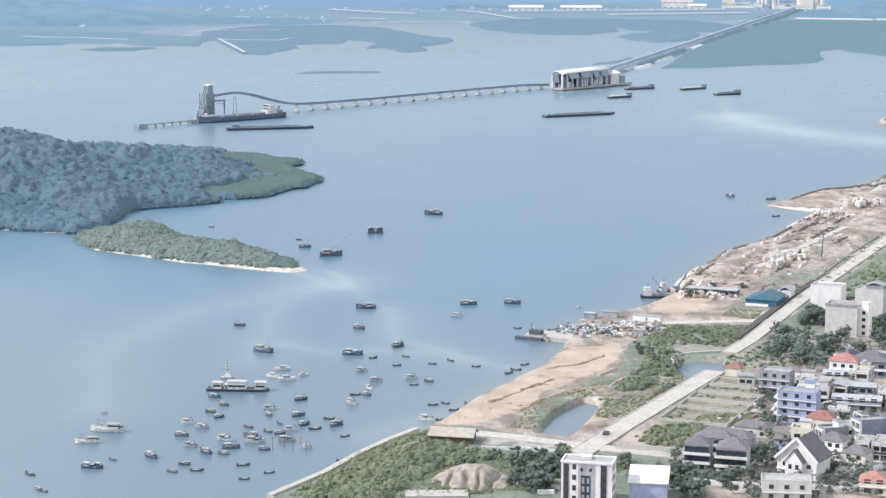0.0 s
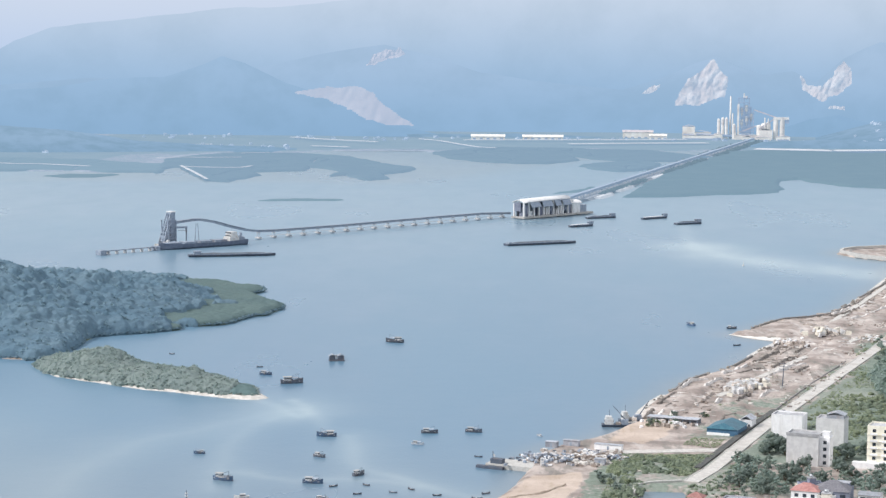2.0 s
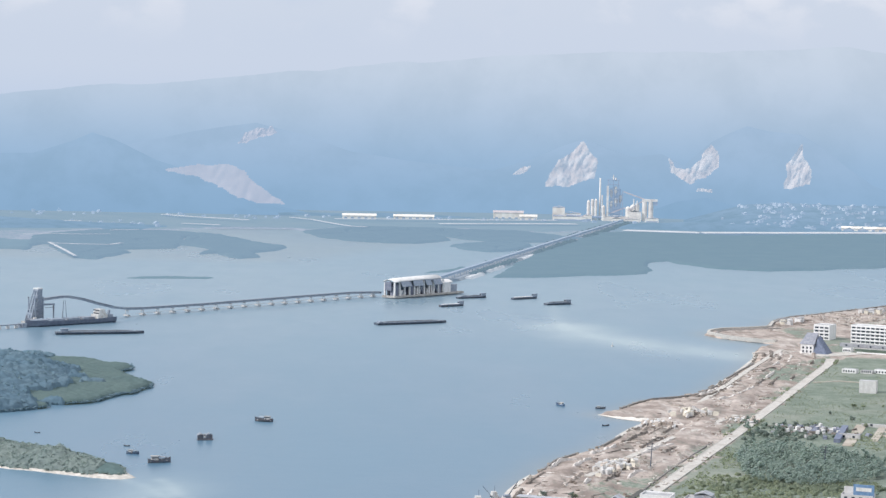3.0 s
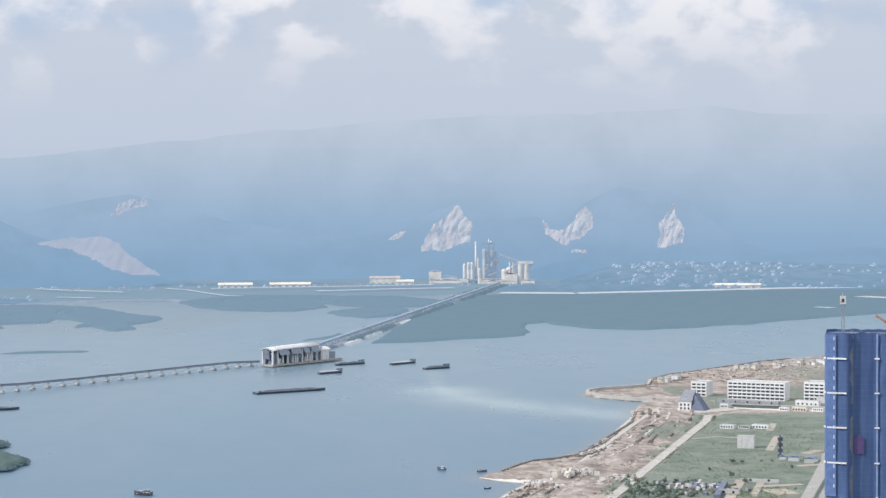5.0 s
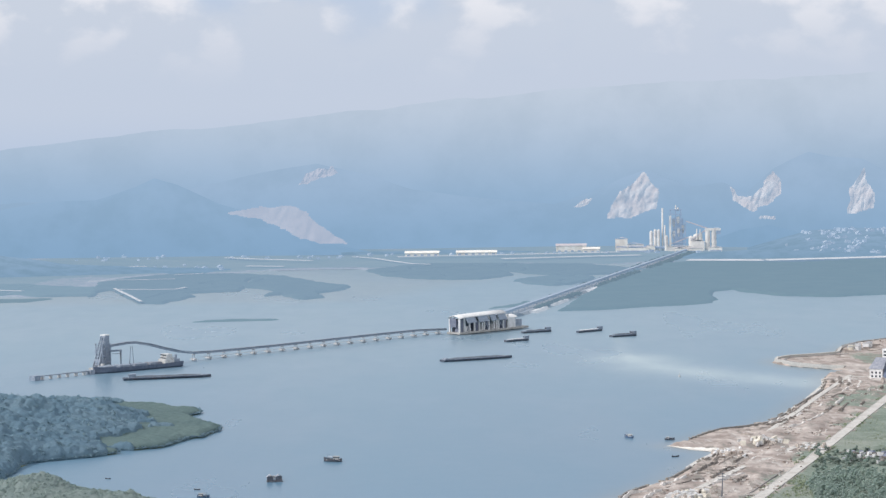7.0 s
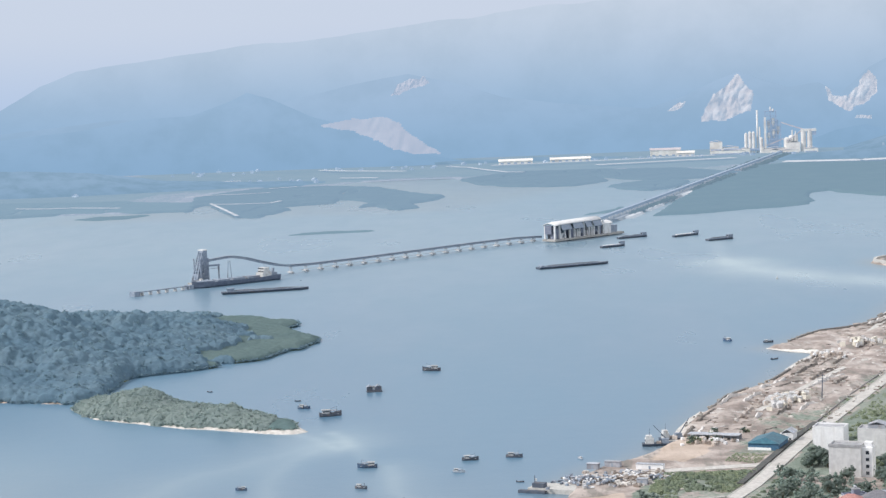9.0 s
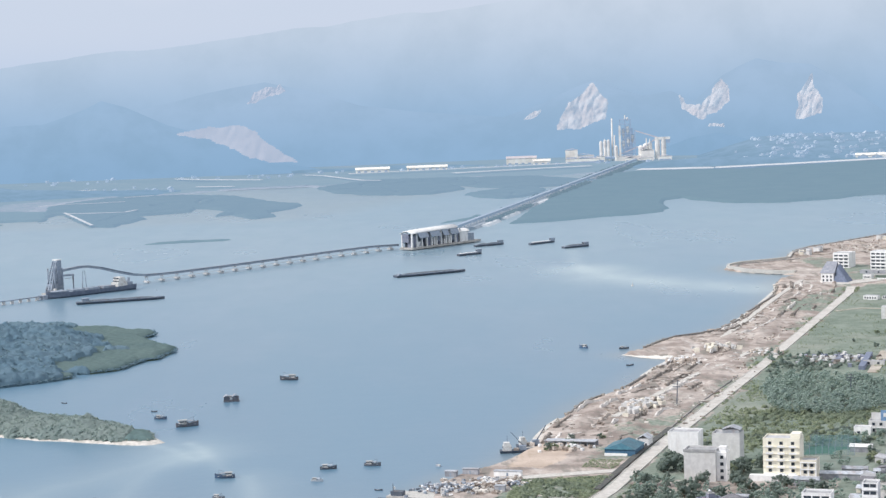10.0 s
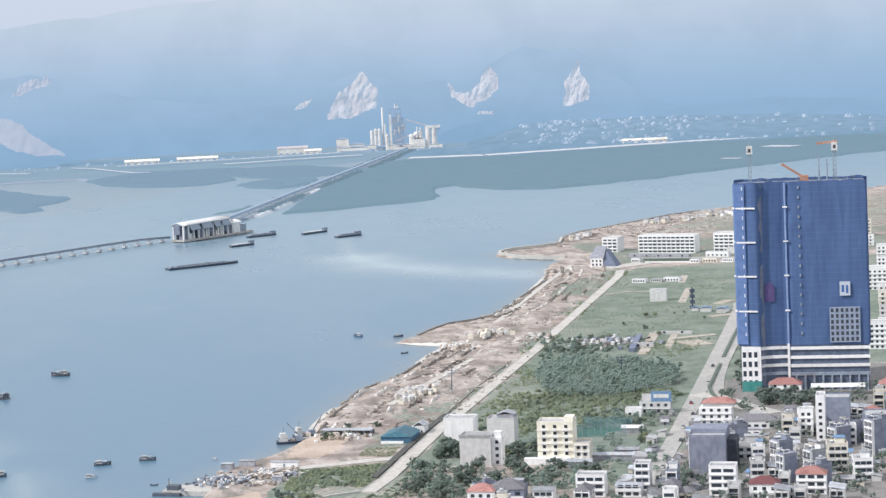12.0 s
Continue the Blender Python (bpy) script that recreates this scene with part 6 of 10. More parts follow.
def house(width, length, floors, front, side, roof, label, seed=0, tank=True, side_windows=0):
    """A narrow town house: street front on -x, long blank sides on -y and +y. width along y, length along x."""
    rng = random.Random(seed)
    o = new("town_house")
    h = floors * FLOOR_H
    Shape().box(-length / 2, length / 2, -width / 2, width / 2, -0.5, h).part("wall", WALLS[side], o)
    # white frame of piers and floor edges before deep shaded galleries
    x0, xf = -length / 2 - rng.uniform(0.9, 1.5), -length / 2 - 0.003
    n = 1 if width < 5.6 else 2
    pw = 0.35
    ys, zs = [], [-0.5]
    for i in range(n + 1):
        y = -width / 2 + pw / 2 + (width - pw) * i / n
        ys += [y - pw / 2, y + pw / 2]
    for fl in range(1, floors + 1):
        zs += [fl * FLOOR_H - 0.35, fl * FLOOR_H - 0.02]
    zs.append(h + 0.5)
    fr = Shape().lattice(ys, zs, x0, xf)
    fr.part("street_front", WALLS[front], o, "painted street front")
    # nearly full-width dark panes also paint in the galleries' shade
    windows(o, "x", -width / 2 + pw, width / 2 - pw, xf - 0.02, 0, floors, n, (width - pw) / n - 0.9, 1.9)
    for fl in range(1, floors):
        z = fl * FLOOR_H
        if rng.random() < 0.8:
            b = Shape().box(x0 - 0.1, x0 + 0.05, -width / 2 + pw, width / 2 - pw, z - 0.02, z + 0.75)
            b.part("balcony", WALLS[front] if rng.random() < 0.6 else DARK, o)
    if side_windows:
        windows(o, "y", -length / 2 + 1, length / 2 - 1, -width / 2, 0, floors, side_windows, 1.1, 1.3)
    if roof == "slab":
        r = Shape().box(-length / 2 - 0.3, length / 2 + 0.2, -width / 2 - 0.15, width / 2 + 0.15, h, h + 0.25)
        r.part("roof_slab", ROOFS["slab"], o)
        p = Shape()
        for x0, x1, y0, y1 in ((-length / 2 - 0.3, length / 2 + 0.2, -width / 2 - 0.15, -width / 2 + 0.1), (-length / 2 - 0.3, length / 2 + 0.2, width / 2 - 0.1, width / 2 + 0.15), (length / 2 - 0.05, length / 2 + 0.2, -width / 2, width / 2),
                               (-length / 2 - 0.3, -length / 2 - 0.05, -width / 2, width / 2)):
            p.box(x0, x1, y0, y1, h + 0.25, h + 1.1)
        p.part("parapet", WALLS[side], o)
        if rng.random() < 0.7:
            x = rng.uniform(-length * 0.1, length * 0.2)
            Shape().box(x, x + length * 0.28, -width * 0.38, width * 0.38, h + 0.25, h + 2.9).part("stair_house", WALLS[rng.choice((front, side))], o)
            Shape().box(x - 0.4, x + length * 0.28 + 0.4, -width * 0.42, width * 0.42, h + 2.9, h + 3.12).part("stair_roof", ROOFS[rng.choice(("slab", "tin", "slate"))], o)
            if tank:
                Shape().tube((x + 1.2, -0.8, h + 3.9), (x + 1.2, 0.9, h + 3.9), 0.6, n=10).part("water_tank", TANK, o, smooth=True)
        if rng.random() < 0.6:
            # white frame over the roof terrace
            p = Shape()
            for y in (-width / 2 + 0.1, width / 2 - 0.1):
                p.box(-length / 2 - 0.2, -length / 2, y - 0.12, y + 0.12, h + 1.1, h + 2.7).box(-length / 2 + 2.6, -length / 2 + 2.8, y - 0.12, y + 0.12, h + 1.1, h + 2.7)
                p.box(-length / 2 - 0.3, -length / 2 + 2.9, y - 0.14, y + 0.14, h + 2.7, h + 2.95)
            p.box(-length / 2 - 0.3, -length / 2, -width / 2, width / 2, h + 2.71, h + 2.96)
            p.part("terrace_frame", WALLS[front], o, "white terrace frame")
    elif roof in ("red", "maroon", "slate"):
        Shape().hip(-length / 2, length / 2, -width / 2, width / 2, h, h + width * 0.38).part("roof", ROOFS[roof], o)
    else:
        s = Shape()
        e = 0.5
        zl, zr = h + 0.4, h + 1.5
        s.loft([[(x, -width / 2 - e, zl), (x, width / 2 + e, zr), (x, width / 2 + e, zr + 0.12), (x, -width / 2 - e, zl + 0.12)] for x in (-length / 2 - e, length / 2 + e)])
        s.part("roof", ROOFS[roof], o)
        Shape().prism([(-length / 2, -width / 2), (length / 2, -width / 2), (length / 2, width / 2), (-length / 2, width / 2)], h, h + 0.38).part("wall_top", WALLS[side], o)
    return tagged(o, label, "house", "town houses")


STREET = -21.0                                     # degrees: the town's streets lie square to the coast road
HOUSE_KINDS = [
    house(4.6, 12, 3, "white", "slate", "slab", "narrow three-storey white town house with grey blank sides", 1),
    house(5.2, 11, 4, "white", "white", "slab", "four-storey white town house with a roof terrace", 2, side_windows=3),
    house(5.5, 12, 2, "cream", "grey", "tin", "two-storey cream house under a tin roof", 3),
    house(7, 12, 2, "white", "light", "slate", "two-storey white house with a grey hipped roof", 4, side_windows=2),
    house(8, 11, 2, "white", "cream", "red", "cream house with a red tiled roof", 5, side_windows=2),
    house(4.6, 12, 4, "white", "grey", "slab", "tall narrow house with bare cement sides", 6),
    house(5.4, 11, 3, "cream", "light", "slab", "three-storey cream town house with a flat roof", 7, side_windows=2),
    house(8, 11, 1, "light", "light", "tin", "single-storey shed under rusty tin sheets", 8),
    house(4.8, 11, 3, "white", "slate", "slab", "three-storey house with blue-grey sides", 9, side_windows=2),
    house(6.5, 11, 3, "white", "white", "maroon", "white house with a dark maroon hipped roof", 10, side_windows=2),
    house(4.6, 12, 5, "white", "grey", "slab", "tall five-storey white-fronted town house", 11),
    house(10, 10, 1, "light", "grey", "slate", "low grey house with an old tiled roof", 12),
]
for _seed in range(13, 27):
    _r = random.Random(_seed * 7)
    _roof = _r.choice(("slab", "slab", "slab", "slab", "tin", "slate", "red"))
    _side = _r.choice(("grey", "grey", "slate", "slate", "light", "white"))
    _floors = _r.choice((2, 2, 3, 3, 4, 5)) if _roof in ("slab", "tin") else _r.choice((1, 2, 2))
    _words = {"slab": "flat roof", "tin": "tin roof", "slate": "grey tiles", "red": "red tiles"}[_roof]
    HOUSE_KINDS.append(house(_r.uniform(4.0, 6.4), _r.uniform(8.5, 13), _floors, _r.choice(("white", "white", "cream", "light")), _side, _roof,
                             "%s town house with %s sides and %s" % (("one", "two", "three", "four", "five")[_floors - 1] + "-storey", {"grey": "bare cement", "light": "pale grey", "white": "white", "slate": "slate-blue"}[_side], _words), _seed))
HOUSE_SIDES = [next(c for c in h.children if c.name.split(".")[0] == "wall").data.materials[0].name for h in HOUSE_KINDS]
HOUSE_SIDES = [{WALLS[k].name: k for k in WALLS}[s] for s in HOUSE_SIDES]
HOUSE_ROOFS = ["red" if any(c.data.materials[0].name in (ROOFS["red"].name, ROOFS["maroon"].name) and c.name.split(".")[0] == "roof" for c in h.children) else "" for h in HOUSE_KINDS]
HOUSE_USED = set()
TAKEN = []                                         # x, y, radius of what stands already


def set_house(kind, x, y, turn=STREET):
    m = pose(x, y, 2.2, 0, 0, turn)
    if kind not in HOUSE_USED:
        HOUSE_USED.add(kind)
        HOUSE_KINDS[kind].matrix_world = m
    else:
        copy_thing(HOUSE_KINDS[kind], m)


def block(name, x, y, w, d, h, wall, label, category="building", turn=STREET, front=0, left=0, floors=None, group="", roof="slab", z=2.2, parapet=True, wide=1.6):
    """A plain multi-storey block; x, y: middle of its near side."""
    o = base(name, x, y, z, turn, label, category, group)
    Shape().box(-w / 2, w / 2, 0, d, -0.5, h).part("wall", WALLS[wall], o)
    floors = floors or max(1, round(h / FLOOR_H))
    if front:
        windows(o, "y", -w / 2 + 0.6, w / 2 - 0.6, -0.001, 0, floors, front, min(wide, w / front * (0.5 if wide < 2 else 0.8)))
        if 1 < floors < 6 and wall != "yellow":
            for fl in range(1, floors):
                Shape().box(-w / 2 - 0.1, w / 2 + 0.1, -0.75, -0.2, fl * FLOOR_H - 0.22, fl * FLOOR_H).part("ledge", WALLS["white"], o)
    if left:
        windows(o, "x", 0.6, d - 0.6, -w / 2, 0, floors, left, min(1.6, d / left * 0.5))
    if roof == "slab":
        Shape().box(-w / 2 + 0.3, w / 2 - 0.3, 0.3, d - 0.3, h, h + 0.15).part("roof_slab", ROOFS["slab"], o)
        if parapet:
            p = Shape().box(-w / 2, w / 2, 0, 0.25, h, h + 0.9).box(-w / 2, w / 2, d - 0.25, d, h, h + 0.9)
            p.box(-w / 2, -w / 2 + 0.25, 0.25, d - 0.25, h, h + 0.9).box(w / 2 - 0.25, w / 2, 0.25, d - 0.25, h, h + 0.9)
            p.part("parapet", WALLS[wall], o)
    elif roof == "tin":
        rise = 0.11 * d
        Shape().loft([[(x, -0.5, h), (x, d / 2, h + rise), (x, d + 0.5, h), (x, d + 0.5, h + 0.15), (x, d / 2, h + rise + 0.15), (x, -0.5, h + 0.15)] for x in (-w / 2 - 0.4, w / 2 + 0.4)]).part("roof", ROOFS["tin"], o)
    elif roof:
        Shape().hip(-w / 2, w / 2, 0, d, h, h + min(w, d) * 0.33).part("roof", ROOFS[roof], o)
    TAKEN.append((x + 0.36 * d / 2, y + 0.93 * d / 2, max(w, d) * 0.62))
    return o


def build_landmarks():
    # three blank blocks by the coast road
    o = block("apartment_block", 148, 1034, 15.6, 12, 15.4, "white", "four-storey block with a blank white side wall", left=2)
    o = block("apartment_block", 149, 987, 15.4, 11, 14.8, "light", "four-storey block with a blank pale grey side wall")
    Shape().box(7.7, 12.5, 3, 11, -0.5, 14).part("wing", WALLS["white"], o, "white stair wing")
    windows(o, "y", 8.4, 12, 2.95, 0, 4, 1, 1.6, 1.6)
    Shape().box(8.4, 12, 5, 9, 14, 16.4).part("stair_house", WALLS["white"], o)
    Shape().box(-7.9, 7.9, -0.3, 0.0, 14.6, 15.9).part("roof_edge", ROOFS["slab"], o, "dark stained roof edge")
    o = block("apartment_block", 168, 1024, 14, 11, 15.6, "light", "pale cement block behind the coast road")
    Shape().box(-2, 6.5, 2, 9, 15.6, 18).gable(-2, 6.5, 2, 9, 18, 19.4).part("roof_shed", ROOFS["tin"], o)
    # pale yellow hotel
    o = block("yellow_hotel", 187.5, 981, 17.6, 12, 19.8, "yellow", "six-storey pale yellow building with rows of windows", front=3, left=0, floors=6)
    for fl in range(1, 6):
        Shape().box(-8.9, 8.9, -0.35, -0.004, fl * FLOOR_H - 0.25, fl * FLOOR_H + 0.05).part("string_course", WALLS["yellow"], o)
        for x in (-5.5, 0, 5.5):
            Shape().box(x - 1.7, x + 1.7, -1.15, -0.36, fl * FLOOR_H - 0.2, fl * FLOOR_H).box(x - 1.7, x + 1.7, -1.15, -1.05, fl * FLOOR_H, fl * FLOOR_H + 0.75).part("balcony", WALLS["white"], o, "white balcony")
    Shape().box(4.2, 8.8, 2, 9, 19.8, 22.6).part("stair_house", WALLS["yellow"], o)
    Shape().box(-15, 8, -4, -0.4, -0.5, 3.2).part("forecourt_wing", WALLS["white"], o, "low white front wing")
    an = block("annex_house", 199, 974, 7.6, 10, 10, "cream", "three-storey cream annex with open galleries", front=2)
    for z in (0.4, 3.7, 7.0):
        Shape().box(-3.8, 3.8, -1.3, -0.36, z + 2.6, z + 2.85).part("gallery_slab", WALLS["white"], an)
    for x in (-3.6, 0, 3.6):
        Shape().box(x - 0.2, x + 0.2, -1.2, -0.8, 0, 10).part("gallery_post", WALLS["white"], an)
    # teal warehouse
    o = base("teal_warehouse", 118, 1062, 2.2, STREET, "teal sheet-roofed warehouse with a pale lower wall", "warehouse")
    Shape().box(-7, 9, 0, 20, 0, 3.8).part("wall", surface("teal_wall", (0.05, 0.13, 0.22), (0.08, 0.17, 0.27), 0.4, 0.6), o)
    Shape().box(-7.1, 5, -0.3, -0.004, 0, 1.6).part("plinth", WALLS["white"], o, "whitewashed plinth")
    Shape().add([(-7.6, -0.6, 3.7), (9.6, -0.6, 3.7), (9.6, 20.6, 3.7), (-7.6, 20.6, 3.7), (1, 3, 6.4), (1, 20.6, 6.4)], [(3, 2, 1, 0), (0, 1, 4), (1, 2, 5, 4), (2, 3, 5), (3, 0, 4, 5)]).part("roof", ROOFS["teal"], o)
    TAKEN.append((124, 1077, 20))
    o = base("site_house", 134, 1084, 2.2, STREET, "small white gabled house beside the warehouse", "house")
    Shape().box(-3, 3, 0, 9, 0, 4.6).part("wall", WALLS["white"], o)
    Shape().gable(-3, 3, 0, 9, 4.6, 6.4).part("roof", ROOFS["tin"], o)
    Shape().box(-1, 0.4, -0.08, 0, 0, 2.1).part("door", STEEL, o)
    Shape().box(1.0, 2.0, -0.08, 0, 1, 2.2).part("window", GLASSY, o)
    o = base("open_shed", 96, 1094, 2.2, STREET, "long low open shed with a grey roof", "shed")
    Shape().box(-14, 14, 0, 7, 3.0, 3.3).part("roof", ROOFS["tin"], o)
    for i in range(8):
        Shape().box(-13.8 + i * 3.9, -13.5 + i * 3.9, 0.2, 0.5, 0, 3).part("post", STEEL, o)
    Shape().box(-14, 14, 6.6, 7, 0, 3).part("back_wall", WALLS["grey"], o)
    # modern white building at the near edge
    o = block("modern_building", 19.8, 693, 17.6, 9, 14.9, "white", "four-storey white building with dark vertical stripes", turn=-11, roof="")
    for x0, x1 in ((-8.0, -6.2), (4.9, 6.9)):
        Shape().box(x0, x1, -0.25, -0.004, 0, 14.4).part("dark_stripe", DARK, o, "dark cladding stripe")
    Shape().box(-2.9, 2.7, -0.22, -0.004, 0, 14.4).part("centre_panel", WALLS["grey"], o, "grey-brown centre panel")
    Shape().box(-1.9, 1.4, -0.36, -0.224, 1.2, 10.6).part("window_frame", DARK, o, "tall dark window frame")
    for z in (1.8, 4.8, 7.8):
        for x in (-1.1, 0.6):
            Shape().box(x - 0.45, x + 0.45, -0.42, -0.362, z, z + 2.0).part("window", PALE_STEEL, o, "pale curtained window")
    for fl in range(4):
        for x, out in ((-4.3, -0.004), (5.9, -0.254)):
            Shape().box(x - 0.65, x + 0.65, out - 0.1, out, fl * 3.7 + 1.4, fl * 3.7 + 3.2).part("window", GLASSY, o)
    for x in (-1.7, 1.4):
        Shape().box(x - 0.45, x + 0.45, -0.32, -0.224, 12.0, 13.2).part("window", GLASSY, o)
    for fl in range(4):
        for y in (2.2, 5.6):
            Shape().box(8.8, 8.9, y - 0.8, y + 0.8, fl * 3.7 + 1.2, fl * 3.7 + 3.2).part("window", GLASSY, o)
    Shape().box(-9.0, 9.0, -0.45, 0.2, 14.85, 15.5).box(-9.0, 9.0, 8.7, 9.2, 14.85, 15.5).box(-9.0, -8.5, 0.2, 8.7, 14.85, 15.5).box(8.5, 9.0, 0.2, 8.7, 14.85, 15.5).part("cornice", WALLS["white"], o)
    Shape().box(-8.5, 8.5, 0.2, 8.7, 14.9, 15.05).part("roof_deck", ROOFS["slab"], o, "grey roof deck")
    Shape().box(-3, 1, 4, 8, 15.05, 16.1).part("roof_hatch", WALLS["light"], o)
    # white tin roof
    o = block("workshop", 41, 696, 13, 14, 7.2, "blue", "low workshop with a bright white sloping roof", turn=-6, roof="")
    Shape().add([(-7, -0.6, 7.2), (7, -0.6, 7.2), (7, 14.6, 9.6), (-7, 14.6, 9.6), (-7, -0.6, 7.45), (7, -0.6, 7.45), (7, 14.6, 9.85), (-7, 14.6, 9.85)],
                [(3, 2, 1, 0), (4, 5, 6, 7), (0, 1, 5, 4), (1, 2, 6, 5), (2, 3, 7, 6), (3, 0, 4, 7)]).part("roof", WHITE, o, "bright white sheet roof")
    # ornate villa
    o = block("gabled_villa", 96, 730, 15, 13, 7.6, "white", "ornate white villa with steep grey gables", turn=-30, front=3, left=2, floors=2, roof="")
    Shape().gable(-7.5, 7.5, 0, 13, 7.6, 14.6, 0.8, 0.3).part("main_roof", ROOFS["slate"], o)
    Shape().add([(-7.5, 0.02, 7.6), (7.5, 0.02, 7.6), (0, 0.02, 14.5)], [(0, 1, 2)]).add([(-7.5, 12.98, 7.6), (0, 12.98, 14.5), (7.5, 12.98, 7.6)], [(0, 1, 2)]).part("gable_wall", WALLS["white"], o)
    Shape().box(-3.2, 3.2, -3, 0, 0, 7.2).part("porch", WALLS["white"], o)
    Shape().gable(-3.2, 3.2, -3, 4, 7.2, 11.2, 0.5, 0.3).part("porch_roof", ROOFS["slate"], o)
    Shape().add([(-3.2, -2.98, 7.2), (3.2, -2.98, 7.2), (0, -2.98, 11)], [(0, 1, 2)]).part("porch_gable", WALLS["white"], o)
    windows(o, "y", -2.6, 2.6, -3.0, 0, 2, 2, 1.2, 1.7)
    for sx in (-1, 1):
        Shape().beam((sx * 8.3, -0.9, 7.0), (0, -0.9, 15.2), 0.5, 0.9).part("barge_board", WALLS["white"], o)
    # lilac-blue house and others
    o = block("blue_house", 106, 811, 15.5, 8, 12.6, "blue", "four-storey lilac-blue house with a white street front", front=3, left=0, floors=4)
    Shape().box(-8.0, -7.76, 0.1, 7.9, 0, 13.4).part("street_front", WALLS["white"], o, "white street front")
    windows(o, "x", 0.4, 7.6, -8.0, 0, 4, 2, 1.5, 1.7, False)
    for fl in (1, 2, 3):
        Shape().box(-9.4, -8.01, 0.3, 7.7, fl * FLOOR_H - 0.2, fl * FLOOR_H + 0.8).part("balcony", WALLS["white"], o)
    block("flat_block", 103, 862, 13, 9, 9.6, "grey", "grey three-storey house with a roof room", front=3, left=2)
    block("red_roof_house", 114, 802, 11, 8, 4.6, "cream", "small cream house with a faded red roof", "house", front=2, roof="red")
    block("red_roof_house", 137, 898, 12, 9, 7.0, "white", "white house with a bright red hipped roof", "house", front=3, left=2, roof="red")
    villa = block("grey_villa", 61, 739, 9, 9, 9.6, "grey", "grey three-storey villa with a dark roof", "house", -14, 2, 1, roof="slate")
    # dark strips on the three villas paint in their shaded verandah voids
    for fl in (1, 2):
        Shape().box(-4.4, 4.4, -0.17, -0.13, fl * FLOOR_H + 0.3, fl * FLOOR_H + 2.5).part("glazing", GLASSY, villa, "strip painted dark for the verandah's shade")
        Shape().box(-5.0, 5.0, -1.3, -0.12, fl * FLOOR_H - 0.3, fl * FLOOR_H + 0.05).box(-5.0, 5.0, -1.3, -1.15, fl * FLOOR_H + 0.05, fl * FLOOR_H + 0.75).part("balcony", WALLS["white"], villa, "white balcony")
    villa = block("grey_villa", 73, 734, 11, 10, 9.8, "light", "pale villa with balconies and dark roof", "house", -14, 3, 1, roof="slate")
    for fl in (1, 2):
        Shape().box(-5.4, 5.4, -0.17, -0.13, fl * FLOOR_H + 0.3, fl * FLOOR_H + 2.5).part("glazing", GLASSY, villa, "strip painted dark for the verandah's shade")
        Shape().box(-6.0, 6.0, -1.3, -0.12, fl * FLOOR_H - 0.3, fl * FLOOR_H + 0.05).box(-6.0, 6.0, -1.3, -1.15, fl * FLOOR_H + 0.05, fl * FLOOR_H + 0.75).part("balcony", WALLS["white"], villa, "white balcony")
    villa = block("grey_villa", 68, 752, 15, 8, 8.6, "grey", "dark long-roofed house behind the villas", "house", -14, 2, 0, roof="slate")
    for fl in (1, 2):
        Shape().box(-7.4, 7.4, -0.17, -0.13, fl * FLOOR_H + 0.3, fl * FLOOR_H + 2.5).part("glazing", GLASSY, villa, "strip painted dark for the verandah's shade")
        Shape().box(-8.0, 8.0, -1.3, -0.12, fl * FLOOR_H - 0.3, fl * FLOOR_H + 0.05).box(-8.0, 8.0, -1.3, -1.15, fl * FLOOR_H + 0.05, fl * FLOOR_H + 0.75).part("balcony", WALLS["white"], villa, "white balcony")
    block("low_building", 89, 701, 17, 9, 6.6, "light", "low pale building with a flat roof", "building", -4, 3, 0)
    block("long_hall", 74, 774, 20, 8, 4.2, "grey", "low hall with a long dark roof behind the villas", "hall", -24, 4, 0, roof="slate")
    block("long_hall", 86, 790, 14, 7, 3.8, "light", "low dark-roofed hall beside the blue house", "hall", -24, 3, 0, roof="slate")
    block("small_house", 112, 760, 10, 8, 6.6, "white", "white house with a dark hipped roof", "house", -30, 3, 2, roof="slate")
    block("small_house", 124, 780, 9, 8, 6.6, "white", "white two-storey house with dark windows", "house", 30, 2, 2)
    block("small_house", 118, 742, 9, 8, 6.4, "cream", "cream house with a dark hipped roof", "house", -30, 2, 2, roof="slate")
    block("orange_house", 89, 896, 7, 6, 4.0, "cream", "small house with an orange tiled roof by the pond", "house", roof="red")
    # big bare-walled block and its neighbours on the town road
    o = block("long_block", 250, 932, 17, 24, 17.4, "slate", "large block with a blank side wall coloured for its shade")
    Shape().box(-8.8, -8.55, 0.5, 23.5, 0, 17).part("street_front", WALLS["white"], o, "white street front")
    windows(o, "x", 1, 23, -8.8, 0, 5, 6, 1.6, 1.8, False)
    Shape().box(-8.4, 8.4, 8, 23, 17.4, 19.6).part("roof_room", WALLS["slate"], o)
    # box coloured dark for the shade in the recess beside the block
    Shape().box(8.5, 13, 6, 20, -0.5, 15).part("rear_wing", DARK, o, "dark box standing for a shaded recess")
    o = block("white_villa", 286, 1048, 17, 12, 9.4, "white", "white villa with a red roof on the road corner", "house", front=4, left=2, floors=3, roof="")
    Shape().hip(-7, 10, 3, 12, 11.5, 14.2).part("roof", ROOFS["red"], o)
    Shape().box(-6.6, 9.6, 3.4, 11.6, 9.4, 11.5).part("attic", WALLS["light"], o)
    block("white_fronted_house", 324, 990, 4.4, 12, 22, "white", "very tall narrow white house front", "house", front=1, floors=6)
    block("grey_block", 341, 1016, 13.5, 14, 15.6, "slate", "slate-blue four-storey block with blank sides", left=3)
    block("grey_block", 348, 974, 15, 14, 13.6, "slate", "slate-blue blank-sided block beside a white front", left=2)
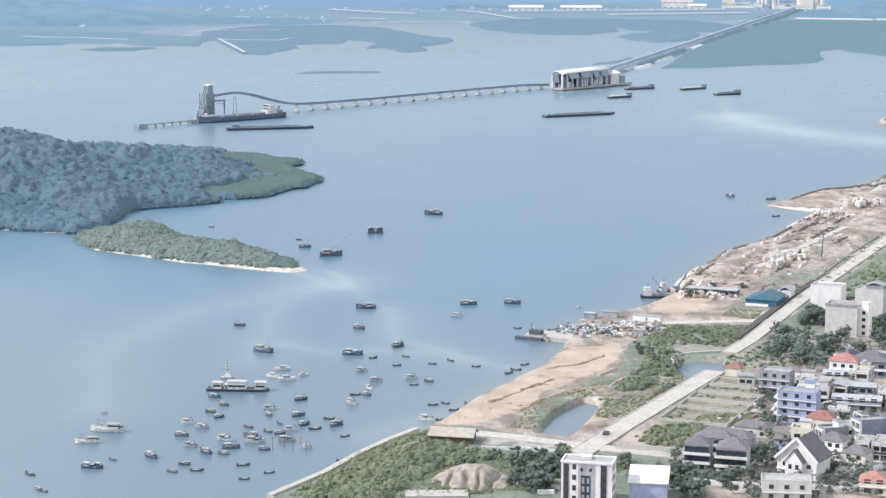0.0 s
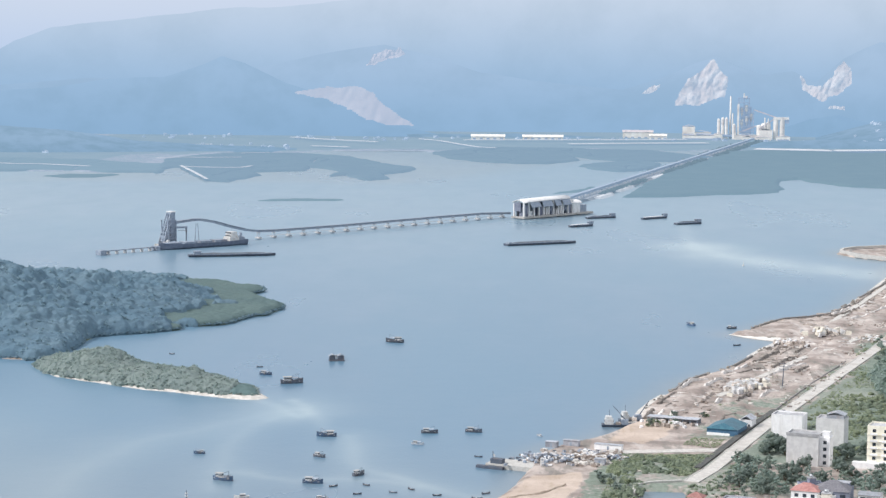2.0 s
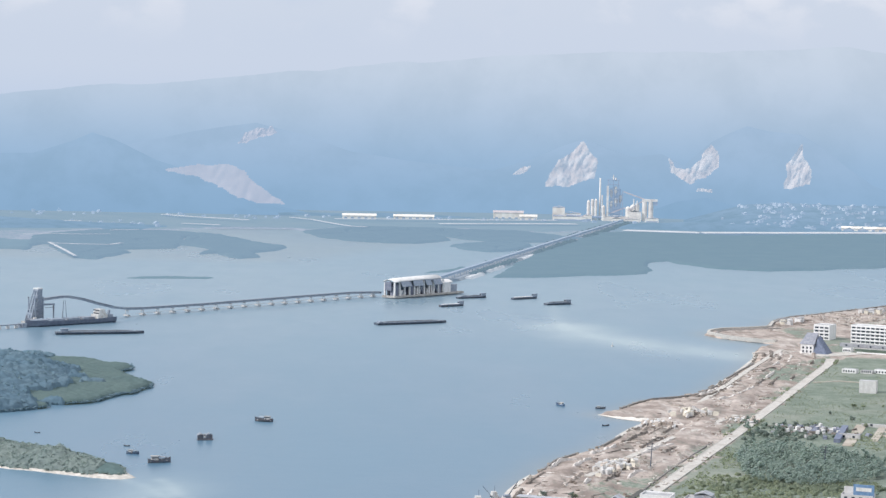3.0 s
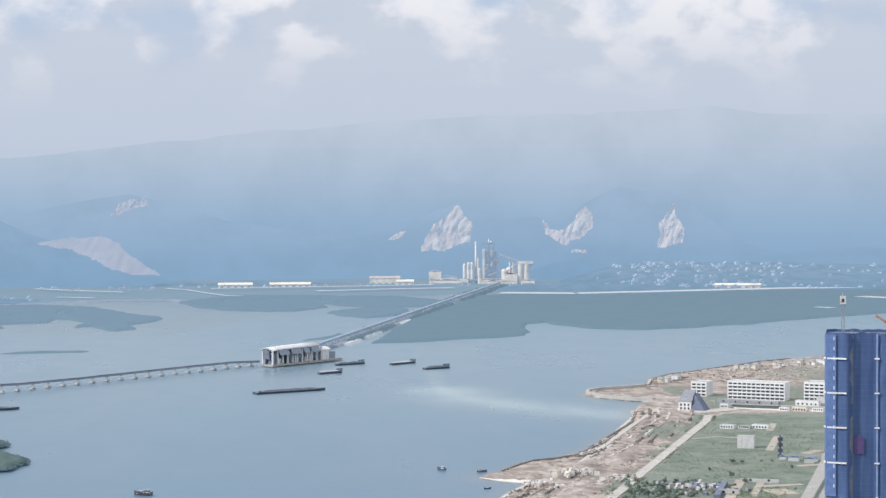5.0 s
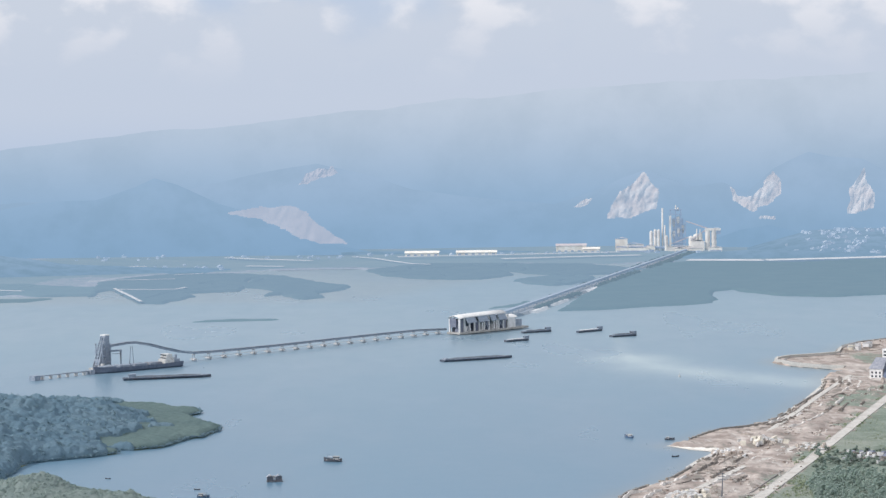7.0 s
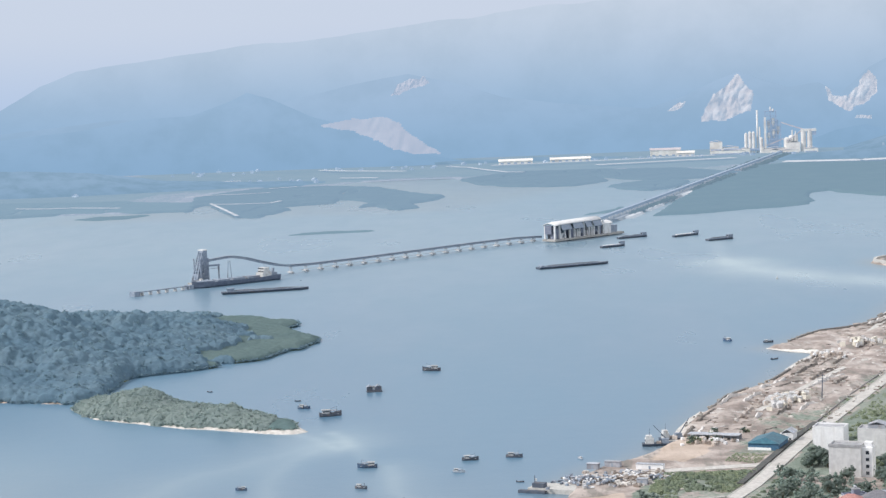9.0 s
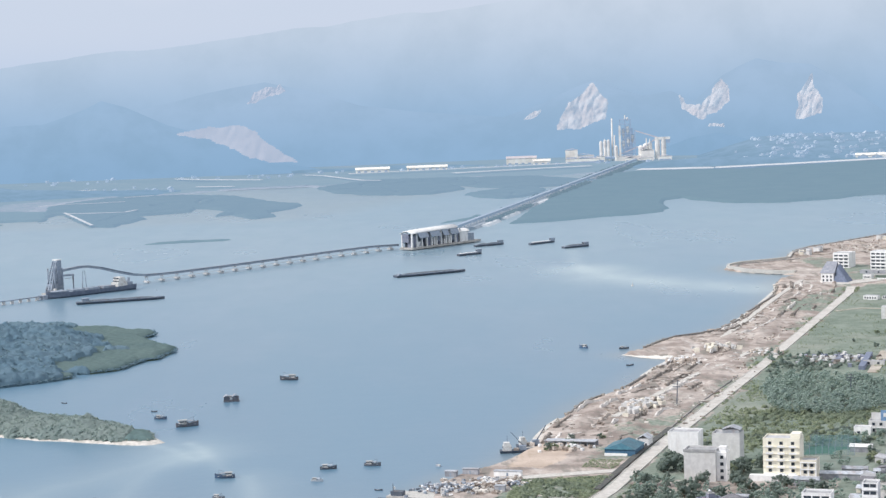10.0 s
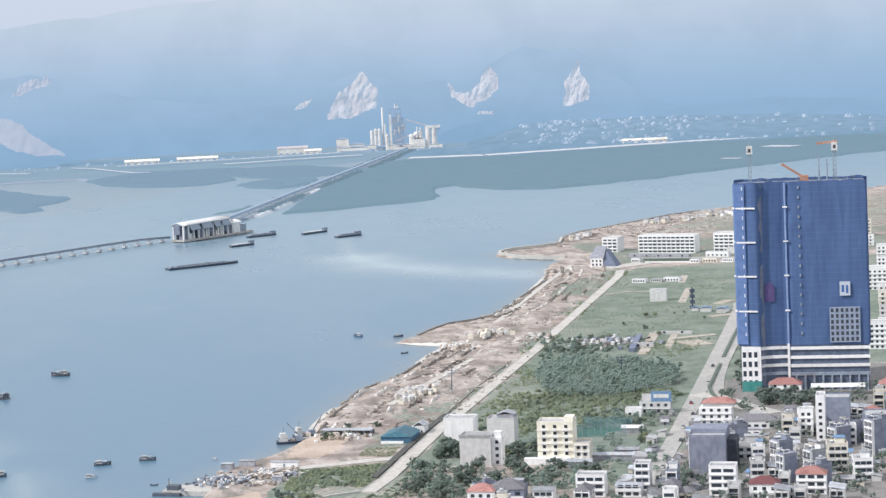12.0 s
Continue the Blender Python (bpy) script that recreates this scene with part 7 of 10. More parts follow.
    block("white_fronted_house", 320, 1001, 7, 8, 13.6, "white", "white four-storey house with dark windows", "house", front=2, floors=4)
    block("red_roof_house", 280, 871, 13, 9, 9.4, "white", "white house with a broad red roof", "house", front=3, left=2, roof="red", wide=2.8)
    block("red_roof_house", 348, 1125, 18, 10, 6.0, "white", "white villa with a bright red roof near the tower", "house", front=3, left=2, roof="red")
    block("white_fronted_house", 243, 882, 12, 9, 13.0, "white", "white-framed four-storey house with dark glazing", "house", front=2, left=2, wide=4.4)
    block("maroon_roof_house", 258, 869, 13, 9, 7, "white", "white house with a maroon roof", "house", front=3, left=1, roof="maroon")
    block("white_building", 187, 900, 13, 9, 9.6, "white", "three-storey white building with wide windows", front=3, left=1, wide=3.2)
    block("white_building", 212, 905, 7, 9, 12, "white", "narrow white building with a roof terrace", "house", front=2, left=2, wide=2.6)
    o = base("market_canopy", 376, 1116, 2.2, -19, "long white sheet canopy on posts before the tower", "canopy")
    Shape().add([(-15, -4, 4.6), (15, -4, 4.6), (15, 4, 4.6), (-15, 4, 4.6), (-15, 0, 6.4), (15, 0, 6.4)], [(0, 1, 5, 4), (2, 3, 4, 5), (1, 2, 5), (3, 0, 4), (3, 2, 1, 0)]).part("roof", WHITE, o)
    for x in (-14, -7, 0, 7, 14):
        for y in (-3.6, 3.6):
            Shape().box(x - 0.15, x + 0.15, y - 0.15, y + 0.15, 0, 4.7).part("post", STEEL, o)
    TAKEN.append((376, 1116, 17))
    block("red_roof_house", 400, 1098, 12, 10, 7.0, "cream", "cream villa with a red roof beside the canopy", "house", front=3, left=2, roof="red")
    o = block("cafe_hall", 265, 1094, 17, 9, 6, "light", "pale hall with a large blue sign board", front=4)
    sb = Shape().box(-2, 9, 0.4, 0.8, 6.4, 12.6).part("sign_board", ROOFS["blue"], o, "large blue sign board with plain white bars")
    Shape().box(-0.6, 7.6, 0.3, 0.39, 9.0, 11.0).part("lettering_bar", WHITE, sb)
    Shape().box(-8, 8, 8, 8.4, 5.5, 10).part("back_panel", WALLS["light"], o)
    block("small_house", 252, 1090, 9, 6, 4, "white", "small white house beside the road", "house", front=2)
    o = base("netted_court", 223, 1040, 2.2, STREET, "sports court fenced with tall green netting", "sports court")
    Shape().box(-13, 13, 0, 24, 0.0, 0.15).part("court_surface", surface("court_green", (0.05, 0.13, 0.10), (0.08, 0.17, 0.13), 0.3), o)
    net = surface("green_netting", (0.10, 0.215, 0.235), (0.14, 0.26, 0.28), 1.0)
    for i in range(9):
        x = -13 + i * 3.25
        for y in (0, 24):
            Shape().tube((x, y, 0), (x, y, 6.2), 0.12, n=6).part("post", STEEL, o)
    for z in range(13):
        Shape().box(-13, 13, 23.95, 24.05, 0.3 + z * 0.46, 0.3 + z * 0.46 + 0.2).part("net_strip", net, o)
        Shape().box(-13, 13, -0.05, 0.05, 0.3 + z * 0.46, 0.3 + z * 0.46 + 0.12).part("net_strip", net, o)
    for x, y, w, d, tx in ((240, 1043, 11, 7, "white roofed shed beside the court"), (213, 977, 24, 5, "long low shed with a blue-grey roof"), (224, 987, 12, 5, "low grey shed with a tin roof"), (196, 966, 12, 6, "low pale shed among trees")):
        o = base("low_shed", x, y, 2.2, STREET, tx, "shed", "sheds by the court")
        Shape().box(-w / 2, w / 2, 0, d, 0, 3).part("wall", WALLS["grey"], o)
        Shape().loft([[(x, -0.5, 3), (x, d / 2, 4.0), (x, d + 0.5, 3), (x, d + 0.5, 3.15), (x, d / 2, 4.15), (x, -0.5, 3.15)] for x in (-w / 2 - 0.4, w / 2 + 0.4)]).part("roof", WHITE if w == 11 else ROOFS["tin"], o)
        Shape().box(-1, 1, -0.06, 0, 0, 2.2).part("door", STEEL, o)
        TAKEN.append((x, y + d / 2, 9))


def build_yards():
    """Lean-to sheds, awnings and walls that crowd between the houses and along the town road."""
    rng = random.Random(515)
    ribbon("green_court", [(212, 1000), (231, 1033)], 30, surface("mossy_court", (0.17, 0.215, 0.185), (0.24, 0.28, 0.245), 0.2, stain=(0.14, 0.16, 0.13), stain_scale=0.1), "grey-green open court beside low sheds", 2.66, 0.5, "court")
    kinds = []
    for i, (roof, words) in enumerate((("tin", "rusty tin"), ("slab", "grey sheet"), ("blue", "blue sheet"), ("tin", "patched tin"), ("slate", "dark tiled"), ("slab", "grey cement sheet"))):
        o = new("lean_to")
        w, d, h = 3.0 + 0.7 * i, 2.6 + 0.3 * i, 2.3 + 0.15 * i
        Shape().box(-w / 2, w / 2, 0, d, 0, h - 0.3).part("wall", WALLS[("light", "grey", "white", "cream", "grey", "light")[i]], o)
        Shape().loft([[(x, -0.8, h - 0.5), (x, d + 0.3, h + 0.4), (x, d + 0.3, h + 0.5), (x, -0.8, h - 0.4)] for x in (-w / 2 - 0.3, w / 2 + 0.3)]).part("roof", ROOFS[roof], o)
        Shape().box(-0.5, 0.5, -0.06, 0, 0, 1.9).part("door", DARK, o)
        for x in (-w / 2, w / 2):
            Shape().box(x - 0.06, x + 0.06, -0.7, -0.58, 0, h - 0.5).part("post", STEEL, o)
        kinds.append(tagged(o, "small lean-to shed under %s roofing between houses" % words, "shed", "lean-to sheds"))
    used, tries = 0, 0
    while used < 150 and tries < 9000:
        tries += 1
        if tries % 3:
            x, y = rng.uniform(90, 360), rng.uniform(760, 1110)
        else:
            t = rng.random()
            x, y = 200 + 110 * t + rng.choice((-8.5, 8.5, 10)) + rng.gauss(0, 1), 875 + 288 * t
        px, py = np.array([x]), np.array([y])
        near_road = along(TOWN_ROAD, px, py)[0]
        if near_road < 7.5 or y > 1112 or (tries % 3 and inside(TOWN, px, py)[0] < 1) or any(math.hypot(x - a, y - b) < r * 0.8 for a, b, r in TAKEN):
            continue
        m = pose(x, y, 2.25, 0, 0, STREET + rng.choice((0, 0, 90, -90)) + rng.uniform(-12, 12))
        if used < 6:
            kinds[used].matrix_world = m
        else:
            copy_thing(kinds[rng.choice((0, 0, 1, 1, 2, 3, 3, 4, 4, 4, 5, 5))], m)
        used += 1


def build_campus():
    """White institutional buildings on the far end of the reclaimed land."""
    for x, y, w, d, h, n, fl, tx in ((441, 1982, 16, 18, 13.5, 3, 4, "four-storey white building end-on to the bay"), (487, 1940, 57, 15, 16.6, 12, 5, "long five-storey white building with rows of windows"),
                                     (541, 1922, 25, 16, 17.4, 5, 5, "white five-storey building beside the long one")):
        o = block("institute_building", x, y, w, d, h, "white", tx, turn=-33, front=n, left=3, floors=fl, group="white institute buildings", wide=3.6)
    o = base("steep_roofed_hall", 402, 1856, 2.2, -33, "white hall with a steep dark grey roof", "hall")
    Shape().box(-8, 4, 0, 14, 0, 8.6).part("wall", WALLS["white"], o)
    Shape().add([(-9, -0.6, 8.4), (5, -0.6, 8.4), (5, 14.6, 8.4), (-9, 14.6, 8.4), (-5, 8, 18.2), (5, 9, 18.2)], [(3, 2, 1, 0), (0, 1, 4), (1, 2, 5, 4), (2, 3, 5), (3, 0, 4, 5)]).part("roof", surface("pale_slate", (0.25, 0.265, 0.31), (0.35, 0.365, 0.41), 0.6, stain=(0.22, 0.23, 0.27)), o)
    Shape().add([(4, -1, 0), (18, -1, 0), (17, 15, 0), (4, 15, 0), (6, 5, 14), (6, 12, 16)], [(3, 2, 1, 0), (0, 1, 4), (1, 2, 5, 4), (2, 3, 5), (3, 0, 4, 5)]).part("lean_roof", surface("blue_slate", (0.13, 0.16, 0.23), (0.19, 0.22, 0.30), 0.6), o, "dark blue slate roof reaching the ground")
    windows(o, "y", -7.4, 3.4, -0.001, 0, 2, 3, 1.6, 1.9)
    for x, y, w, h, wall, tx in ((470, 1905, 60, 3.2, "grey", "long low wall before the institute"), (520, 1880, 22, 5, "white", "low white pavilion before the institute"), (548, 1895, 30, 6, "light", "low pale building with a dark roof"), (487, 1838, 9, 3.5, "white", "small white stall before the institute"), (500, 1834, 14, 4.2, "cream", "low cream stall before the institute"), (516, 1830, 10, 3.2, "white", "small white stall before the institute"), (440, 1872, 8, 4, "white", "white gatehouse beside the hall"),
                               (404, 1709, 12, 3.4, "white", "low white hut on the green field"), (418, 1706, 10, 2.6, "light", "low pale hut on the green field"), (431, 1704, 14, 3.6, "white", "low white hut on the green field")):
        block("low_pavilion", x, y, w, 7, h, wall, tx, turn=-33, front=5, floors=1, parapet=False)
    ribbon("plaza", [(398, 1836), (420, 1846), (446, 1862)], 20, ROADTOP, "pale paved forecourt beside the hall", 2.74)
    for (ax, ay), (bx, by), z, w, m, tx in (((448, 1866), (520, 1826), 3.3, 1.2, WALLS["white"], "long low white wall before the institute"), ((452, 1888), (512, 1856), 3.8, 2.4, GARDEN, "clipped dark hedge before the institute"), ((446, 1904), (560, 1846), 3.4, 1.0, WALLS["light"], "low pale terrace wall"), ((456, 1876), (506, 1848), 3.5, 1.8, GARDEN, "clipped dark hedge before the institute")):
        ribbon("terrace", [(ax, ay), (bx, by)], w, m, tx, z, z - 2.0, "wall")
    # stacked blocks and huts along the far bank
    rng = random.Random(9)
    for i in range(58):
        t = rng.random()
        x, y = (548 + 132 * t + rng.gauss(0, 5), 2262 + 92 * t + rng.gauss(0, 13)) if i < 46 else (432 + 30 * t, 2128 + 40 * t + rng.gauss(0, 6))
        o = base("site_hut", x, y, 2.2, -33 + rng.uniform(-20, 20), "small pale site hut on the far bank", "hut", "huts on the far bank")
        w, h = rng.uniform(3, 7), rng.uniform(2.2, 5.5)
        Shape().box(-w / 2, w / 2, 0, 5, 0, h).part("wall", WALLS[rng.choice(("white", "light", "cream"))], o)
        Shape().box(-w / 2 - 0.3, w / 2 + 0.3, -0.3, 5.3, h, h + 0.3).part("roof", ROOFS[rng.choice(("tin", "slab", "slab"))], o)
    for x, y, w, h, wall in ((700, 1990, 18, 16, "cream"), (640, 1760, 16, 14, "white"), (615, 1680, 20, 12, "light"), (596, 1640, 14, 15, "white"), (668, 1900, 22, 9, "white"), (560, 1560, 16, 18, "white"), (455, 1266, 14, 17, "white"), (474, 1262, 16, 15, "light"),
                             (476, 1300, 18, 13, "white"), (520, 1420, 18, 16, "cream"), (500, 1370, 14, 12, "light"), (540, 1480, 16, 14, "white"), (580, 1600, 20, 10, "white")):
        block("apartment_house", x, y, w, 12, h, wall, "pale apartment house beyond the netted tower", turn=STREET, front=4, left=3, group="houses beyond the tower")


# ---- the netted tower ----


def build_tower():
    c = polar(-17.75, 1192)
    o = base("netted_tower", c.x, c.y, 2.2, -17.75, "high-rise under construction wrapped in blue safety netting", "tower block")
    net = bpy.data.materials.new("blue_netting")
    net.use_nodes = True
    n = Nodes(net.node_tree)
    p = n.add("ShaderNodeNewGeometry").outputs["Position"]
    z = n.add("ShaderNodeSeparateXYZ", {0: p}).outputs[2]
    cloth = n.noise(n.stretch(p, 1, 1, 0.12), 0.30, 6.0, 0.6)
    patch = n.noise(n.stretch(p, 1, 1, 0.6), 0.06, 4.0, 0.6)
    col = n.mix(n.ramp(cloth, 0.32, 0.68), (0.074, 0.126, 0.262), (0.098, 0.160, 0.325))
    col = n.mix(n.maths("MULTIPLY", n.ramp(patch, 0.45, 0.7), 0.4), col, (0.064, 0.108, 0.215))
    seam = n.ramp(n.maths("ABSOLUTE", n.maths("SUBTRACT", n.maths("FRACT", n.maths("DIVIDE", z, 3.3)), 0.5)), 0.42, 0.5)
    col = n.mix(n.maths("MULTIPLY", seam, 0.22), col, (0.16, 0.27, 0.55))
    bs = n.add("ShaderNodeBsdfPrincipled", {"Base Color": col, "Roughness": 0.75, "Specular IOR Level": 0.2})
    bm = n.add("ShaderNodeBump", {"Height": n.maths("ADD", cloth, patch), "Strength": 0.5, "Distance": 0.8})
    n.link(bm.outputs[0], bs.inputs["Normal"])
    n.link(bs.outputs[0], n.add("ShaderNodeOutputMaterial").inputs[0])
    plan = [(-37.5, 8), (-36.5, 3), (-25, 0), (-22, 3.5), (-9.5, 5.5), (-8, 1.5), (-5.5, 1.0), (37, 0), (38, 30), (34, 34), (-33, 34), (-37.5, 30)]
    Z0, Z1 = 26.0, 119.5
    # the cloth hangs in slightly loose panels
    ring_pts = []
    for (ax, ay), (bx, by) in zip(plan, plan[1:] + plan[:1]):
        m = max(1, int(math.hypot(bx - ax, by - ay) / 1.6))
        ring_pts += [(ax + (bx - ax) * i / m, ay + (by - ay) * i / m) for i in range(m)]
    rings = []
    for zi in np.arange(Z0, Z1 + 0.1, 1.7):
        sag = 0.35 * math.sin((zi - Z0) / 13.2 * math.pi * 2)
        ring = []
        for i, (x, y) in enumerate(ring_pts):
            k = 0.35 * noise.noise(Vector((x * 0.35, y * 0.35, zi * 0.10))) + 0.12 * sag * math.sin(i * 0.7)
            top = 0.9 * noise.noise(Vector((x * 0.2, y * 0.2, 3))) if zi > Z1 - 1.7 else 0
            r = math.hypot(x, y - 17)
            ring.append((x + k * x / r, y + k * (y - 17) / r, zi + top))
        rings.append(ring)
    Shape().loft(rings, cap=False).part("safety_net", net, o, "blue safety netting", True)
    inner = [(x * 0.96, (y - 17) * 0.93 + 17) for x, y in plan]
    core = Shape().prism(inner, -0.5, Z1 - 1.5)
    core.part("concrete_frame", surface("raw_concrete", (0.16, 0.19, 0.26), (0.22, 0.25, 0.32), 0.3), o)
    # podium: white corner block, glazed bands, pale slabs
    Shape().box(-35.5, -24.6, -1.2, 10, 0, 25.6).part("podium_corner", WALLS["white"], o, "white corner block")
    for fl in range(4):
        for x in (-34, -30.8, -27.6):
            Shape().box(x - 0.9, x + 0.9, -1.32, -1.21, 3.5 + fl * 5.4, 6.6 + fl * 5.4).part("window", GLASSY, o)
    Shape().box(-35.6, -24.5, -1.5, 9, 0, 6).part("shop_front", surface("green_glazing", (0.06, 0.26, 0.24), (0.10, 0.32, 0.30), 0.4, 0.3), o, "green glazed shop front")
    for fl, z in enumerate((8.6, 13.4, 18.2, 23.4)):
        s = Shape().prism([(-24.5, 0.2), (-22, 2.6), (-9.5, 4.6), (-7.8, 0.4), (36.5, -0.6), (36.5, 6), (-24.5, 8)], z, z + 1.7)
        s.part("podium_band", WALLS["white"] if fl else STEEL, o, "pale podium slab edge")
    Shape().prism([(-24.4, 1.2), (-22, 3.4), (-9.5, 5.2), (-7.8, 1.2), (36, 0.4), (36, 8), (-24.4, 9)], 0, 25.8).part("podium_glazing", surface("podium_glass", (0.09, 0.12, 0.18), (0.14, 0.17, 0.24), 0.3, 0.3), o)
    for i in range(9):
        x = -5 + i * 5.0
        Shape().box(x - 0.5, x + 0.5, -0.7, 0.3, 0, 8.6).part("podium_column", STEEL, o)
    Shape().box(-9.6, -8.2, 0.2, 1.4, 0, 27).part("hoist_mast", WALLS["white"], o, "white hoist mast")
    Shape().box(-9.3, -8.4, 0.5, 1.2, 27, 119).part("hoist_rail", surface("pale_net", (0.22, 0.32, 0.55), (0.30, 0.40, 0.62), 0.3), o, "pale strip between the net panels")
    # bare window field where the net ends
    Shape().box(14.5, 31.5, -0.9, -0.4, 27.4, 47.6).part("bare_wall", surface("shaded_render", (0.27, 0.325, 0.435), (0.335, 0.39, 0.50), 0.3), o, "unwrapped blue-grey wall")
    for fl in range(6):
        for i in range(6):
            x = 16 + i * 2.75
            Shape().box(x - 0.75, x + 0.75, -1.0, -0.91, 28.2 + fl * 3.3, 30.3 + fl * 3.3).part("window_opening", DARK, o)
    # lighter panel laid on the net: sunlight on this face put into colour
    Shape().prism([(-38.0, 7.4), (-37.0, 2.3), (-31.5, 0.75), (-31.4, 1.2), (-36.6, 2.7), (-37.6, 7.6)], 27, 118.5).part("pale_net_strip", surface("sunlit_netting", (0.115, 0.19, 0.39), (0.15, 0.23, 0.45), 0.3, bump=0.2), o, "strip of netting painted lighter as its sunlit side")
    # banner with a plain mark, red patch, tie plates and white net bands
    Shape().box(20.5, 26.4, -0.85, -0.55, 54, 62).part("banner", surface("banner_grey", (0.50, 0.56, 0.66), (0.56, 0.62, 0.70), 0.5), o, "pale banner with a plain mark")
    Shape().box(21.6, 23.0, -0.95, -0.86, 56, 60).box(24.0, 25.2, -0.95, -0.86, 55.4, 60).part("banner_mark", surface("banner_blue", (0.06, 0.14, 0.36), (0.08, 0.17, 0.40), 0.5), o)
    Shape().add([(-21.5, 2.9, 51), (-16, 3.8, 51), (-16, 3.8, 60), (-18.7, 3.3, 62.5), (-21.5, 2.9, 60)], [(0, 1, 2, 3, 4)]).part("red_patch", surface("faded_red", (0.105, 0.085, 0.22), (0.14, 0.10, 0.25), 0.5), o, "faded dark red patch on the net")
    for i in range(16):
        z = 32 + i * 5.55
        Shape().box(-32.9, -31.6, 1.0, 1.7, z, z + 1.9).part("tie_plate", WALLS["white"], o)
        Shape().box(-1.6, -0.7, 0.2, 0.8, z, z + 1.5).part("tie_plate", STEEL, o)
    for z in (46, 66, 85.5, 105):
        Shape().beam((-38.2, 6.6, z), (-36.4, 2.4, z), 0.7, 0.9).beam((-36.4, 2.4, z), (-25.6, -0.6, z), 0.7, 0.9).part("net_band", WALLS["white"], o, "white net support band")
        Shape().box(-10.2, -7.4, 0.0, 0.6, z - 0.2, z + 0.6).part("net_band", WALLS["white"], o)
    # tower cranes and tackle on the roof
    for x, y, jib, top, tx in ((-28, 16, (0, -0.2), 140.5, "crane_mast"), (20, 18, (-1, 0.1), 141, "crane_mast")):
        s = Shape()
        for dx in (-0.8, 0.8):
            for dy in (-0.8, 0.8):
                s.beam((x + dx, y + dy, 116), (x + dx, y + dy, top - 4), 0.3, 0.3)
        for z in np.arange(118, top - 5, 2.6):
            s.beam((x - 0.8, y - 0.8, z), (x + 0.8, y - 0.8, z + 2.6), 0.2, 0.2).beam((x + 0.8, y + 0.8, z), (x - 0.8, y + 0.8, z + 2.6), 0.2, 0.2)
        s.part("crane_mast", STEEL, o)
        Shape().box(x - 1.7, x + 1.7, y - 1.6, y + 1.6, top - 5.6, top - 1.0).part("crane_cab", CABIN, o, "white crane cab")
        Shape().box(x - 0.7, x + 0.7, y - 1.7, y - 1.61, top - 4.4, top - 2.4).part("cab_mark", DARK, o)
        Shape().tube((x, y, top - 1), (x, y, top + 2.0), 0.5, 0.2, 6).part("crane_head", STEEL, o)
    orange = surface("orange_paint", (0.42, 0.22, 0.15), (0.52, 0.30, 0.22), 0.5, 0.6)
    Shape().beam((2, 14, 121), (-10, 12, 129), 1.3, 1.3).part("crane_jib", orange, o, "orange luffing jib")
    Shape().box(0, 5, 12, 17, 118, 122).part("crane_base", orange, o)
    Shape().beam((10, 18, 139.6), (22, 18, 140.4), 1.2, 1.2).part("crane_jib", orange, o, "orange crane arm")
    for x, h in ((11, 133), (15.5, 131)):
        Shape().tube((x, 12, 118), (x, 12, h), 0.45, 0.35, 6).part("concrete_pump_mast", STEEL, o)
    rng = random.Random(4)
    for i in range(16):
        x = rng.uniform(-34, 35)
        Shape().tube((x, 4 + rng.uniform(0, 20), 117), (x, 6, 119.8 + rng.uniform(0.5, 2.2)), 0.2, n=5).part("starter_bar", STEEL, o)
    TAKEN.append((c.x + 10, c.y + 16, 46))


build_landmarks()
build_campus()
build_tower()

WORDS = {"white": "white", "light": "pale grey", "grey": "cement grey", "slate": "slate-blue", "cream": "cream", "yellow": "pale yellow", "slab": "a flat roof", "tin": "a low tin roof", "slate_roof": "a dark tiled roof", "red": "a red tiled roof"}
NUMBERS = ("one", "two", "three", "four", "five", "six")


def row_of_houses(spots, turn):
    """Town houses: middle of the near side, width, height or storeys, depth, wall, windows in front and at the left, roof."""
    for i, (kind, x, y, w, h, d, wall, front, left, roof) in enumerate(spots):
        words = WORDS["slate_roof" if roof == "slate" else roof]
        if kind == "h":
            o = house(d, w, h, "white", wall, roof, "%s-storey white-fronted house, blank %s side and flat roof" % (NUMBERS[h - 1], WORDS[wall]), i + int(x))
            o.matrix_world = pose(x + 0.3 * d / 2, y + 0.95 * d / 2, 2.2, 0, 0, turn + 30)
            TAKEN.append((x + 0.15 * d, y + 0.47 * d, max(w, d) * 0.62))
            continue
        floors = max(1, round(h / FLOOR_H))
        o = block("town_house", x, y, w, d, h, wall, "%s-storey %s house with %s" % (NUMBERS[floors - 1], WORDS[wall], words), "house", turn, front, left, floors, "town houses", roof, wide=2.3)
        if floors > 1 and i % 2 == 0:
            for fl in range(1, floors):
                Shape().box(-w / 2 + 0.3, w / 2 - 0.3, -1.1, -0.12, fl * FLOOR_H - 0.25, fl * FLOOR_H).box(-w / 2 + 0.3, w / 2 - 0.3, -1.1, -1.0, fl * FLOOR_H, fl * FLOOR_H + 0.8).part("balcony", WALLS["white"], o)
        if roof == "slab" and w > 6:
            Shape().box(-w * 0.1, w * 0.38, d * 0.4, d * 0.9, h + 0.15, h + 2.7).part("stair_house", WALLS[wall], o)
            Shape().box(-w * 0.15, w * 0.42, d * 0.36, d * 0.94, h + 2.7, h + 2.9).part("stair_roof", ROOFS[("tin", "slab", "blue")[i % 3]], o)
            Shape().tube((-w * 0.3, d * 0.5, h + 0.9), (-w * 0.3 + 1.6, d * 0.5, h + 0.9), 0.6, n=10).part("water_tank", TANK, o, smooth=True)


